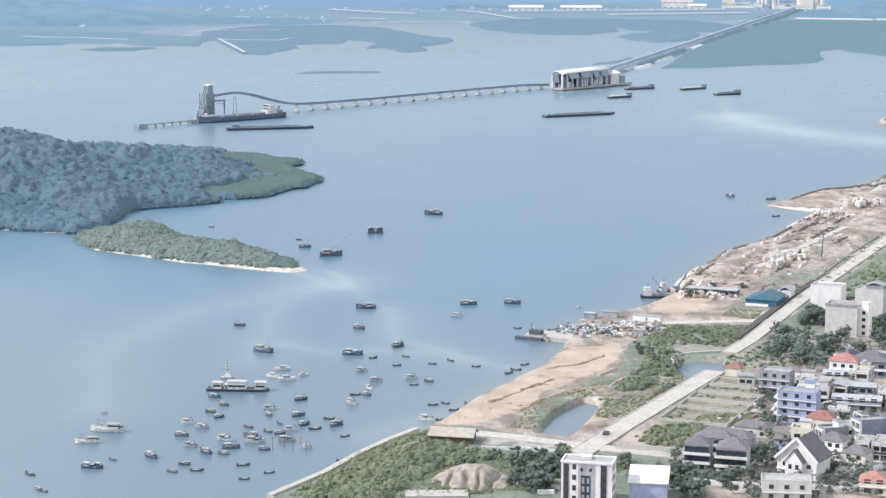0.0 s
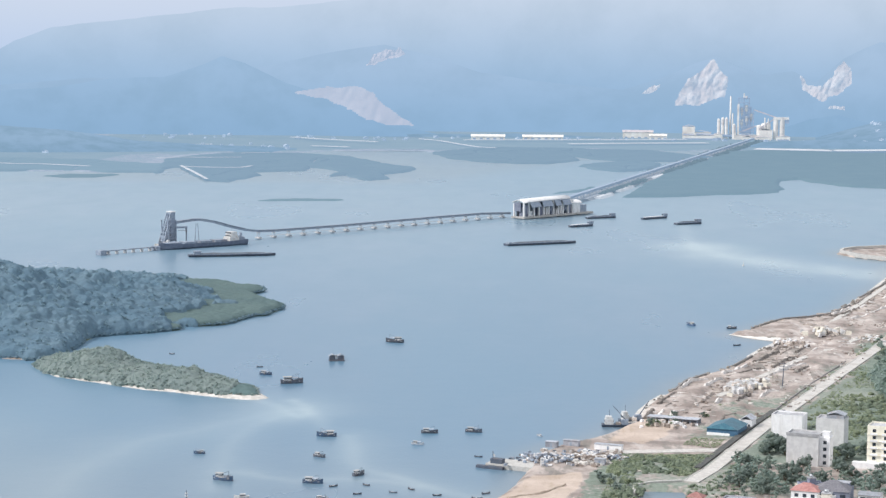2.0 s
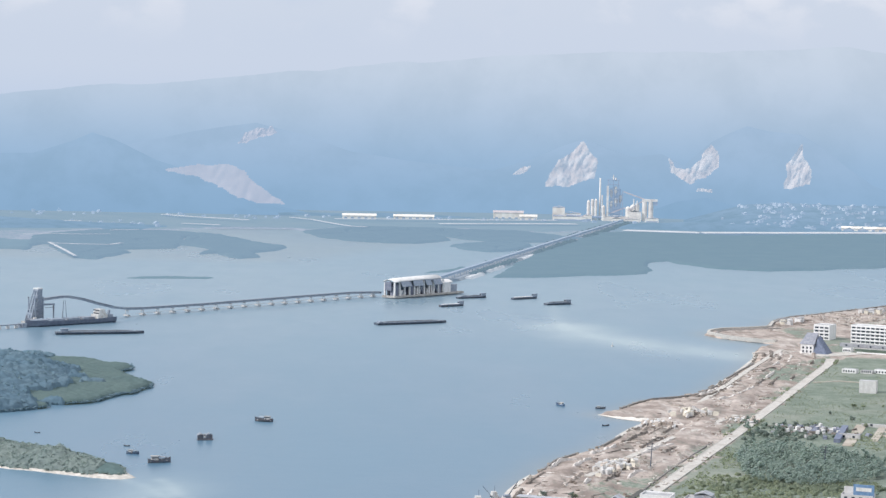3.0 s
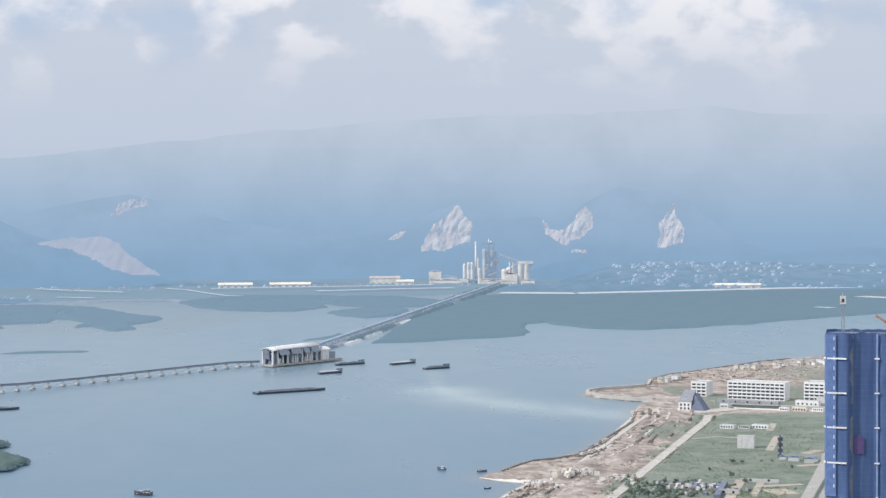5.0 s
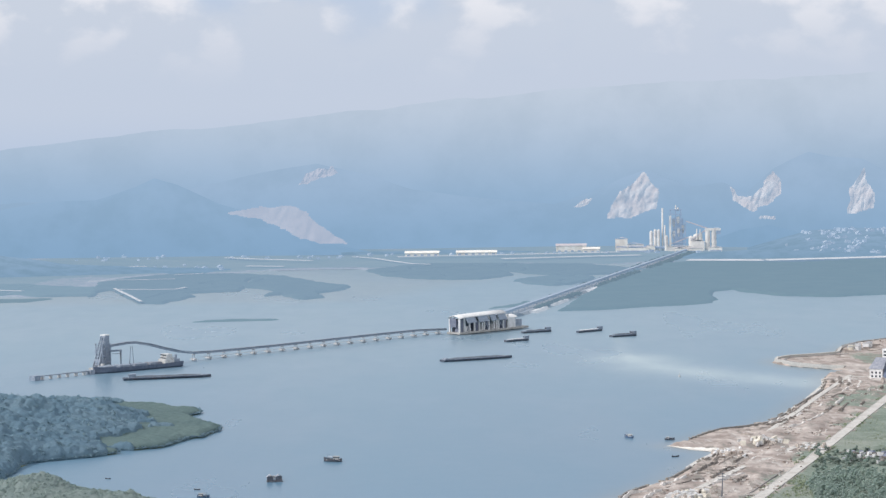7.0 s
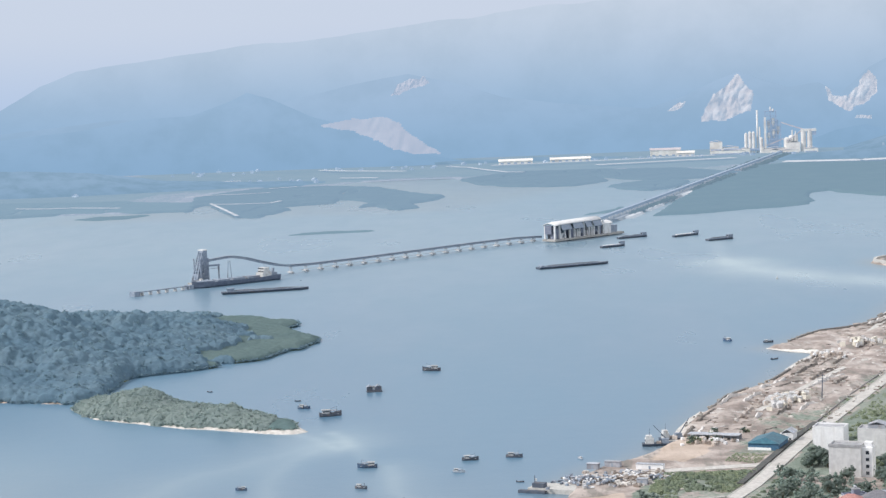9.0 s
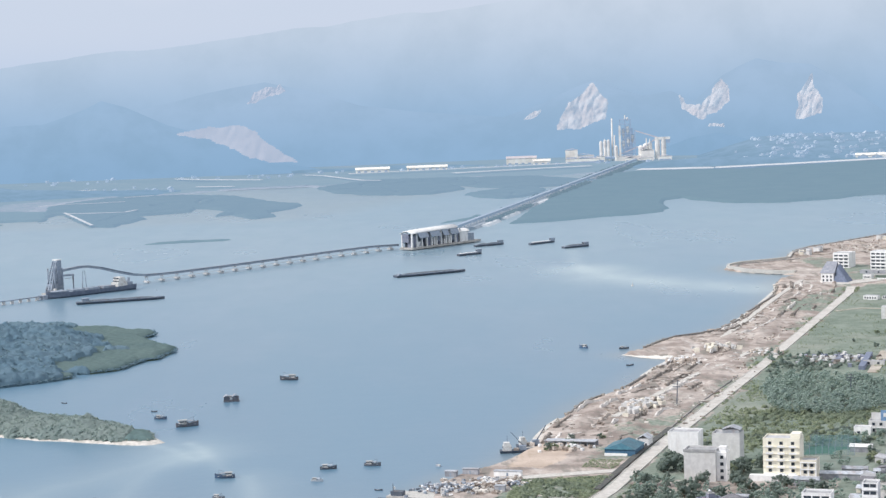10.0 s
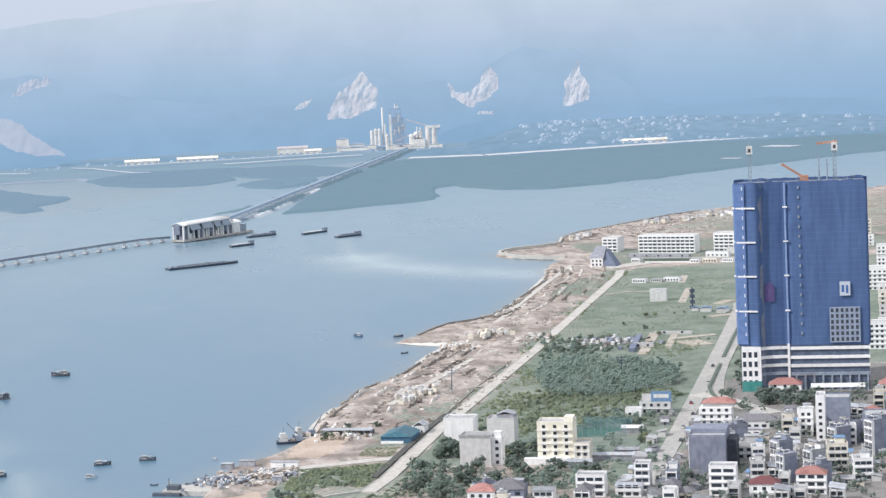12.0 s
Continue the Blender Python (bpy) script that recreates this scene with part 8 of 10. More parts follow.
row_of_houses([("b", 323, 1010, 7.8, 11.5, 9, "white", 2, 2, "slab"), ("h", 326, 966, 8.3, 3, 6, "slate", 0, 0, "slab"), ("b", 333, 969, 4.2, 9.9, 8, "white", 1, 0, "slab"), ("h", 285, 928, 7.4, 4, 6, "slate", 0, 0, "slab"),
               ("h", 277, 896, 6.6, 4, 6, "slate", 0, 0, "slab"), ("b", 275, 934, 6.3, 9.9, 8, "white", 2, 1, "slab"), ("b", 265, 902, 6.4, 9.9, 8, "light", 2, 2, "slab"), ("h", 292, 901, 7.2, 4, 6, "grey", 0, 0, "slab"),
               ("b", 306, 911, 9.4, 13.2, 11, "cream", 3, 2, "slab"), ("b", 311, 891, 8.7, 9.9, 9, "white", 3, 1, "slab"), ("b", 277, 956, 13.0, 8, 11, "light", 3, 0, "slab")], -14)
row_of_houses([("b", 303, 1031, 21.0, 4.5, 9, "white", 5, 0, "slate"), ("b", 293, 1012, 13.7, 4, 5, "white", 3, 0, "tin"), ("b", 266, 863, 6.9, 5, 8, "light", 2, 0, "tin"), ("b", 363, 1023, 8.8, 6.6, 8, "cream", 2, 1, "red"),
               ("b", 317, 1022, 6.4, 7, 8, "light", 2, 1, "slab"), ("b", 298, 959, 9.3, 6, 8, "light", 2, 0, "tin"), ("b", 309, 985, 5.6, 6.6, 8, "light", 2, 0, "slab"), ("h", 338, 944, 9.8, 5, 7, "slate", 0, 0, "slab")], -18)
row_of_houses([("b", 203, 894, 11.4, 5, 9, "white", 3, 0, "tin"), ("b", 225, 878, 7.4, 4, 7, "cream", 2, 0, "slate"), ("b", 222, 904, 8, 4, 7, "light", 2, 0, "tin"), ("b", 153, 910, 11.5, 5, 9, "slate", 2, 0, "slab"),
               ("b", 164, 892, 9.3, 6.6, 8, "white", 3, 0, "tin"), ("b", 212, 856, 5.3, 9.9, 8, "white", 2, 1, "slab")], STREET)
row_of_houses([("b", 105, 786, 8.2, 4, 8, "yellow", 2, 0, "slab"), ("h", 115, 776, 9.4, 2, 6, "slate", 0, 0, "slab"), ("h", 129, 776, 10.7, 3, 7, "slate", 0, 0, "slab"), ("b", 133, 833, 19.7, 5, 10, "grey", 4, 0, "tin"),
               ("b", 124, 820, 8.5, 3.5, 5, "white", 2, 0, "slab"), ("b", 112, 828, 8.1, 9.9, 8, "white", 3, 1, "slab"), ("b", 117, 873, 11.0, 4.5, 7, "white", 3, 0, "slab"), ("b", 134, 880, 15.9, 5, 9, "light", 4, 0, "tin")], -12)
row_of_houses([("b", 149, 898, 14.8, 7, 12, "slate", 3, 0, "slate"), ("b", 120, 709, 9.7, 5, 9, "cream", 2, 0, "red"), ("b", 134, 768, 5.5, 5, 8, "cream", 2, 0, "tin"), ("b", 93, 880, 7.1, 4, 7, "light", 2, 0, "tin"),
               ("b", 120, 845, 6.9, 6.6, 8, "light", 2, 1, "slab"), ("b", 138, 850, 10.7, 6.6, 9, "grey", 3, 1, "tin")], -14)

TOWN = [(60, 690), (84, 770), (96, 836), (112, 846), (116, 884), (128, 905), (150, 930), (172, 905), (200, 880), (236, 930), (262, 980), (300, 1085), (335, 1118), (450, 1128), (450, 1000), (330, 830), (190, 680)]


CLEAR = [[(48, 690), (118, 690), (120, 726), (114, 768), (56, 768)], [(92, 768), (126, 768), (128, 814), (94, 812)], [(128, 880), (150, 880), (150, 902), (128, 902)],
         [(232, 880), (268, 880), (262, 934), (236, 930)], [(292, 840), (296, 885), (325, 905), (345, 890), (330, 850)], [(268, 1006), (300, 1006), (300, 1052), (268, 1046)], [(296, 1046), (328, 1026), (352, 1074), (330, 1100), (300, 1110)]]


def fill_town():
    """Rows of narrow houses along the streets, most fronts to the west, with back lanes between the rows."""
    rng = random.Random(77)
    ax, ay = 0.358, 0.934                          # along the coast road
    bx, by = 0.934, -0.358
    wide = [max(c.dimensions.y for c in h.children) for h in HOUSE_KINDS]
    deep = [max(c.dimensions.x for c in h.children) + 1.2 for h in HOUSE_KINDS]
    pale = [i for i, s in enumerate(HOUSE_SIDES) if s in ("white", "light", "cream")]
    cool = [i for i, s in enumerate(HOUSE_SIDES) if s in ("slate", "grey")]

    pale, cool = ([i for i in k if HOUSE_ROOFS[i] not in ("red", "blue")] for k in (pale, cool))

    tall = [max((c.dimensions.z for c in h.children), default=0) for h in HOUSE_KINDS]

    def free(x, y):
        px, py = np.array([x]), np.array([y])
        if inside(TOWN, px, py)[0] < 1 or any(math.hypot(x - p, y - q) < r * 0.85 + 2 for p, q, r in TAKEN) or any(inside(c, px, py)[0] > -3 for c in CLEAR):
            return False
        if math.degrees(math.atan2(x, y)) > 20.6 or (x > 0.185 * y and math.hypot(x, y) < 885) or (y > 1078 and x > 285):
            return False
        return along(TOWN_ROAD, px, py)[0] > 13

    def spot(u, c):
        return 60 + ax * u + bx * c, 700 + ay * u + by * c

    for j in range(-10, 26):
        u = -60.0 + rng.uniform(0, 8)
        while u < 520:
            mid = j * 14.5
            if rng.random() < 0.62:
                # a short terrace, its fronts to the south
                kinds = [rng.choice(pale if rng.random() < 0.7 else cool) for i in range(3)]
                c = mid - 7
                long = max(deep[k] for k in kinds)
                for k in kinds:
                    x, y = spot(u + deep[k] / 2, c + wide[k] / 2)
                    if c + wide[k] < mid + 8 and rng.random() < 0.6 and tall[k] < (8 if y < 860 else 12) and free(x, y):
                        set_house(k, x, y, STREET + 90 + rng.uniform(-2, 2))
                    c += wide[k] + rng.choice((0.15, 0.15, 0.6))
                u += long + rng.uniform(1.0, 4.0)
            else:
                k = rng.choice(cool)
                x, y = spot(u + 6.5, mid + rng.uniform(-1.5, 1.5))
                if rng.random() < 0.6 and tall[k] < (8 if y < 860 else 12) and free(x, y):
                    set_house(k, x, y, rng.choice((8, 14, 20)) + rng.uniform(-3, 3))
                u += 13.5 + rng.uniform(0, 3)


def drop(ob):
    """Takes a pattern that no place needed out of the scene."""
    for c in list(ob.children_recursive) + [ob]:
        bpy.data.objects.remove(c)


fill_town()
build_yards()
for _k, _h in enumerate(HOUSE_KINDS):
    if _k not in HOUSE_USED:
        drop(_h)

# ---- trees and scrub on the near shore ----
grove([(222, 1202), (232, 1280), (262, 1330), (292, 1305), (316, 1258), (312, 1206), (294, 1176), (258, 1156), (226, 1168)], 30, (4,), 21, 0.85, "casuarina wood")
thicket("wood", [(222, 1192), (230, 1262), (256, 1306), (292, 1298), (314, 1252), (310, 1206), (292, 1174), (258, 1154), (226, 1166)], 620, (4, 4, 1, 2), 20, 0.66, "dense grey-green casuarina wood on the shore plain", WOOD_LEAF, 6, 18)
grove([(250, 1330), (258, 1408), (275, 1406), (296, 1408), (284, 1330)], 24, (1, 4), 22, 0.62, "trees north of the wood")
grove([(112, 930), (118, 1006), (140, 985), (168, 978), (196, 968), (205, 940), (165, 922), (140, 945), (126, 915)], 40, (0, 1, 2), 23, 0.8, "trees round the blank blocks", TAKEN)
grove([(128, 1012), (140, 1032), (160, 1012), (140, 1004)], 14, (0, 1), 24, 0.9, "trees round the blank blocks", TAKEN)
grove([(160, 1000), (176, 1030), (196, 1022), (205, 985)], 14, (1, 3, 0), 25, 0.9, "trees behind the yellow hotel", TAKEN)
grove([(-4, 690), (0, 762), (60, 742), (58, 700), (34, 712), (12, 712)], 26, (0, 1, 3), 26, 0.8, "trees near the white building", TAKEN)
grove([(52, 700), (58, 768), (118, 768), (118, 700)], 34, (0, 1, 2), 27, 0.62, "garden trees round the villas", [(x, y, r * 0.8) for x, y, r in TAKEN])
grove([(96, 772), (100, 850), (150, 900), (190, 880), (150, 780)], 24, (0, 1, 2, 3), 127, 0.6, "garden trees between the houses", TAKEN)
for line in ([(84, 722), (92, 718), (112, 712), (122, 722)], [(104, 742), (122, 738), (138, 752)], [(58, 722), (70, 718), (82, 716)], [(108, 752), (128, 764), (140, 782)], [(110, 780), (122, 771), (134, 762)], [(109, 757), (130, 745)]):
    ribbon("garden_wall", line, 0.5, WALLS["white"], "whitewashed garden wall between the villas", 4.4, 2.4, "wall")
ribbon("villa_lane", [(70, 724), (90, 727), (107, 738), (130, 731), (146, 724)], 6, ROADTOP, "pale lane between the villa gardens", 2.74)
ribbon("retaining_wall", [(33, 769), (48, 765), (66, 760)], 0.6, KERB, "pale retaining wall below a vacant plot", 4.6, 2.4, "wall")
for line in ([(0, 710), (6, 714), (11, 711)], [(3, 706), (9, 706)], [(-4, 716), (2, 719)]):
    ribbon("garden_wall", line, 0.5, WALLS["white"], "low whitewashed wall among trees", 4.0, 2.0, "wall")
thicket("villa_gardens", [(48, 700), (54, 766), (90, 764), (124, 766), (124, 700), (100, 712), (84, 720), (60, 716)], 170, (0, 1, 3), 130, 0.46, "clipped garden shrubs and small trees round the villas", GARDEN, 7, 20)
thicket("garden_trees", TOWN, 400, (0, 1, 2), 128, 0.66, "small garden trees crowding between the town houses", GARDEN, 7, 22)
thicket("shelter_belt", [(112, 925), (116, 1000), (132, 984), (140, 975), (165, 972), (196, 962), (208, 935), (190, 905), (165, 915), (140, 938), (126, 905)], 64, (0, 1, 2), 129, 0.62, "mass of trees before the blank apartment blocks")
grove([(324, 1112), (334, 1120), (352, 1112), (372, 1106), (366, 1084), (340, 1080), (328, 1092)], 24, (0, 1), 28, 0.9, "dark trees before the tower", [(x, y, r * 0.75) for x, y, r in TAKEN])
grove([(328, 1152), (337, 1192), (352, 1236), (370, 1286), (377, 1282), (360, 1232), (346, 1190), (336, 1152)], 18, (0, 1, 2), 281, 0.7, "trees beside the second carriageway")
thicket("plot_trees", [(90, 836), (98, 880), (108, 908), (122, 904), (113, 872), (104, 834)], 34, (0, 1, 3), 282, 0.42, "small dark trees behind the walled plots", GARDEN)
thicket("waste_trees", [(112, 908), (104, 930), (108, 960), (130, 950), (150, 940), (134, 915)], 40, (0, 1, 3), 283, 0.5, "dark trees on the waste ground before the houses", GARDEN)
thicket("street_trees", [(208, 868), (236, 930), (268, 1005), (300, 1090), (318, 1150), (324, 1146), (306, 1085), (274, 1002), (243, 926), (216, 864)], 70, (0, 1, 2), 137, 0.5, "small street trees along the town road", GARDEN)
grove([(358, 1212), (392, 1300), (432, 1420), (446, 1412), (404, 1290), (370, 1205)], 20, (0, 1, 2), 29, 0.75, "street trees by the town road")
grove([(240, 1000), (246, 1040), (280, 1100), (272, 1110), (232, 1046)], 16, (1, 3), 30, 0.7, "trees along the town road", TAKEN)
grove([(82, 1084), (92, 1116), (126, 1112), (112, 1080)], 12, (1, 3), 31, 0.6, "bushes round the open shed", TAKEN)
grove([(300, 1400), (330, 1500), (420, 1520), (400, 1440), (340, 1370)], 10, (1, 3), 32, 0.55, "scattered field trees", TAKEN)
grove([(44, 912), (50, 960), (64, 962), (62, 905)], 10, (0, 1, 3), 33, 0.6, "trees beside the pond", TAKEN)


def bushes(name, outline, count, size, mat, seed, label, keep=None):
    rng = np.random.default_rng(seed)
    pts = np.array(outline)
    x, y = rng.uniform(pts[:, 0].min(), pts[:, 0].max(), count * 3), rng.uniform(pts[:, 1].min(), pts[:, 1].max(), count * 3)
    ok = (inside(outline, x, y) > 0) & (fractal(x, y, 26, 3, seed) > -0.12)
    for pond in (POND_A, POND_B):
        ok &= inside(pond, x, y) < -1.0
    for road in (COAST_ROAD_A, COAST_ROAD_B):
        ok &= along(road, x, y) > 5.5
    x, y = x[ok][:count], y[ok][:count]
    r = size * rng.uniform(0.5, 1.4, len(x))
    clumps(name, np.stack([x, y, 2.4 + 0.3 * r, r], 1), mat, seed, label, "bushes", 0.8, "leafy")


bushes("scrub", [(-84, 700), (-64, 760), (-40, 797), (-22, 792), (4, 786), (40, 745), (20, 716), (-20, 690)], 6500, 0.72, SCRUB, 41, "thick yellow-green scrub along the sea wall")
bushes("scrub", [(12, 792), (22, 855), (46, 900), (58, 960), (84, 900), (60, 862), (30, 802)], 2800, 0.7, SCRUB, 42, "low green scrub beside the ponds")
bushes("scrub", [(-8, 800), (-2, 826), (6, 852), (22, 872), (44, 905), (40, 866), (32, 852), (22, 856), (12, 834), (6, 815), (2, 798)], 900, 0.6, SCRUB, 52, "dark rushes and weeds round the pond")
bushes("scrub", [(62, 842), (82, 898), (108, 884), (90, 832)], 420, 0.5, SCRUB, 53, "weeds over the walled plots")
bushes("scrub", [(54, 966), (62, 1008), (112, 1010), (106, 990), (92, 960), (70, 955)], 2600, 0.85, SCRUB, 43, "patchy green scrub by the dirt track")
bushes("scrub", [(176, 1050), (190, 1140), (228, 1200), (300, 1170), (272, 1110), (225, 1075)], 2600, 0.8, SCRUB, 44, "rough green scrub before the wood")
bushes("scrub", [(200, 1200), (235, 1300), (222, 1290), (190, 1205)], 420, 0.8, SCRUB, 45, "scrub beside the coast road")
bushes("scrub", [(60, 800), (70, 826), (92, 830), (98, 806), (80, 790)], 1100, 0.7, SCRUB, 46, "overgrown plot with yellow-green weeds")
bushes("scrub", [(96, 1036), (104, 1056), (120, 1050), (112, 1028)], 420, 0.6, SCRUB, 47, "weeds before the warehouse")
bushes("scrub", [(138, 1064), (160, 1110), (190, 1180), (222, 1260), (236, 1300), (228, 1200), (232, 1160), (300, 1150), (262, 1085), (210, 1060), (170, 1050)], 3000, 0.95, SCRUB, 49, "tall yellow-green weeds between the road and the wood")
bushes("scrub", [(120, 1110), (150, 1180), (200, 1310), (236, 1400), (230, 1396), (186, 1300), (138, 1180), (112, 1116)], 420, 0.7, SCRUB, 50, "weeds along the verge of the coast road")
bushes("scrub", [(300, 1330), (318, 1372), (372, 1366), (350, 1320), (325, 1290)], 400, 0.9, SCRUB, 51, "shrubs among the ruined walls")
for off, seed in ((5.2, 60), (-5.6, 61)):
    edge_a, edge_b = shifted(COAST_ROAD_B[2:], off - 1.3), shifted(COAST_ROAD_B[2:], off + 1.3)
    rng = random.Random(seed)
    tufts = []
    for k in range(420):
        u = rng.random() * 0.999 * (len(edge_a) - 1)
        i, f = int(u), u % 1
        if math.sin(u * 37 + seed) + math.sin(u * 13.7) > 0.1:
            w = rng.random()
            ax, ay = (edge_a[i][n] + (edge_a[i + 1][n] - edge_a[i][n]) * f for n in (0, 1))
            bx, by = (edge_b[i][n] + (edge_b[i + 1][n] - edge_b[i][n]) * f for n in (0, 1))
            r = rng.uniform(0.5, 1.5)
            tufts.append((ax + (bx - ax) * w, ay + (by - ay) * w, 2.4 + 0.3 * r, r))
    clumps("verge_weeds", tufts, SCRUB, seed, "uneven weeds leaning over the edge of the coast road", "bushes", 0.8, "leafy")
thicket("roadside_trees", [(205, 985), (222, 1004), (252, 1048), (272, 1100), (286, 1130), (278, 1136), (246, 1080), (236, 1046), (212, 1020), (200, 996)], 46, (0, 1, 3), 131, 0.5, "trees crowding along the town road")
thicket("court_trees", [(205, 1030), (214, 1060), (250, 1075), (262, 1098), (240, 1100), (205, 1075), (190, 1045)], 40, (0, 1, 3), 133, 0.5, "scattered trees round the sports court")
thicket("yard_trees", [(150, 915), (160, 960), (200, 955), (235, 985), (240, 960), (215, 915), (185, 885)], 44, (0, 1, 3), 132, 0.55, "trees between low houses and yards")
bushes("scrub", [(250, 1380), (390, 1750), (480, 1720), (440, 1540), (400, 1440), (330, 1360)], 2200, 0.55, SCRUB, 48, "tufts across the green field")

def shrubs(outline, count, size, mat, seed, label):
    """Rounded bushes, each a dome of leaf sprays."""
    rng = np.random.default_rng(seed)
    pts, vs, fs, k, done = np.array(outline), [], [], 0, 0
    while done < count:
        x, y = rng.uniform(pts[:, 0].min(), pts[:, 0].max()), rng.uniform(pts[:, 1].min(), pts[:, 1].max())
        if inside(outline, np.array([x]), np.array([y]))[0] < 0 or min(along(r, np.array([x]), np.array([y]))[0] for r in (COAST_ROAD_A, COAST_ROAD_B, LOW_ROAD)) < 6 + size:
            continue
        done += 1
        big = size * rng.uniform(0.5, 1.35)
        for i in range(10):
            body = i < 2
            a, e = rng.uniform(0, 6.28), rng.uniform(0, 1.4)
            q = big * (0.35 if body else rng.uniform(0.6, 0.95))
            v, f = LUMPS[rng.integers(0, 8)] if body else SPRAYS[rng.integers(0, 8)]
            r = big * (0.62 if body else rng.uniform(0.25, 0.42))
            vs.append(v * r * np.array([1, 1, 0.85]) + np.array([x + math.cos(a) * math.cos(e) * q, y + math.sin(a) * math.cos(e) * q, 2.3 + math.sin(e) * q]))
            fs.append(f + k)
            k += len(v)
    tagged(new("bushes", raw_mesh("bushes", np.concatenate(vs), np.concatenate(fs), mat, True)), label, "bushes", kind="stuff")


SCRUB_DARK = foliage("dark_scrub_leaves", (0.225, 0.280, 0.215), (0.355, 0.405, 0.300), 0.12)
shrubs([(-82, 700), (-70, 728), (-54, 766), (-42, 785), (-30, 772), (-20, 760), (-34, 736), (-44, 712), (-50, 690)], 520, 2.1, SCRUB, 401, "tall rounded yellow-green bushes behind the sea wall")
shrubs([(-60, 700), (-50, 745), (-36, 772), (-20, 768), (-12, 752), (-30, 742), (-42, 722), (-48, 700)], 150, 2.4, SCRUB_DARK, 402, "darker green bushes round the earth mound")
shrubs([(40, 786), (50, 805), (68, 810), (70, 786), (58, 772), (46, 776)], 170, 1.4, SCRUB, 403, "yellow-green bushes on a vacant plot")
shrubs([(36, 812), (60, 880), (66, 878), (48, 826), (40, 806)], 60, 1.1, SCRUB_DARK, 404, "bushes along the verge of the coast road")
shrubs([(34, 858), (48, 905), (60, 955), (72, 948), (66, 905), (48, 868)], 120, 1.8, SCRUB_DARK, 405, "dark bushes between the ponds")
shrubs([(58, 962), (64, 1006), (110, 1006), (104, 985), (92, 962)], 160, 1.7, SCRUB_DARK, 406, "rounded bushes by the dirt track")
shrubs([(150, 1052), (172, 1120), (205, 1190), (228, 1205), (260, 1165), (300, 1160), (270, 1105), (228, 1075), (180, 1052)], 230, 1.9, SCRUB, 407, "rolling green bushes between the road and the wood")
shrubs([(178, 1060), (200, 1130), (240, 1160), (292, 1150), (266, 1108), (225, 1080)], 60, 2.2, SCRUB_DARK, 408, "darker bushes before the wood")
shrubs([(196, 1150), (226, 1176), (262, 1158), (296, 1150), (284, 1138), (250, 1142), (224, 1152), (206, 1138)], 110, 2.3, SCRUB_DARK, 414, "band of grey-green bushes along the edge of the wood")
shrubs([(160, 1075), (190, 1092), (225, 1096), (262, 1108), (266, 1116), (224, 1106), (188, 1102), (158, 1085)], 70, 1.9, GARDEN, 415, "dark band of bushes across the scrub")
shrubs([(238, 1322), (258, 1396), (300, 1412), (330, 1394), (318, 1350), (272, 1322)], 110, 2.0, GARDEN, 416, "grey-green bushes among ruined walls north of the wood")
bushes("scrub", [(132, 1120), (160, 1200), (212, 1340), (262, 1480), (300, 1580), (330, 1650), (338, 1645), (268, 1470), (228, 1352), (172, 1190), (144, 1116)], 620, 0.55, SCRUB_DARK, 54, "grey-green weeds spreading from the road over bare soil")
shrubs([(86, 908), (92, 950), (108, 1000), (122, 1000), (126, 960), (108, 915)], 150, 1.2, SCRUB_DARK, 410, "low dark bushes on waste ground beside the road")
shrubs([(54, 812), (58, 826), (62, 838), (66, 838), (62, 824), (58, 811)], 16, 1.3, SCRUB_DARK, 411, "dark hedge at the head of a plot")
shrubs([(66, 857), (94, 850), (95, 853), (67, 860)], 26, 0.9, SCRUB_DARK, 412, "weeds along a plot wall")
shrubs([(72, 872), (100, 863), (101, 867), (73, 876)], 30, 0.9, SCRUB_DARK, 413, "weeds along a plot wall")
thicket("roadside_grove", [(-14, 752), (11, 757), (12, 706), (-2, 704)], 30, (0, 1, 2), 409, 0.72, "grey-green trees beside the white building", GARDEN)

# ---- plots, stockpiles and site clutter ----
EARTH = surface("heaped_earth", (0.32, 0.275, 0.24), (0.45, 0.40, 0.36), 0.4, bump=0.5, stain=(0.22, 0.19, 0.165))
BRICKY = surface("rubble_mix", (0.40, 0.33, 0.28), (0.62, 0.58, 0.53), 1.6, bump=0.4, per_object=0.25)
BANK = surface("dark_tipped_soil", (0.13, 0.115, 0.10), (0.22, 0.195, 0.175), 0.5, bump=0.5, stain=(0.42, 0.40, 0.37), stain_scale=0.2)
BANK_PALE = surface("pale_tipped_soil", (0.56, 0.53, 0.50), (0.74, 0.71, 0.68), 0.5, bump=0.5, stain=(0.33, 0.30, 0.27), stain_scale=0.2)
PLOT = surface("weedy_plot_soil", (0.225, 0.208, 0.165), (0.345, 0.312, 0.26), 0.25, bump=0.4, stain=(0.17, 0.185, 0.13), stain_scale=0.12)


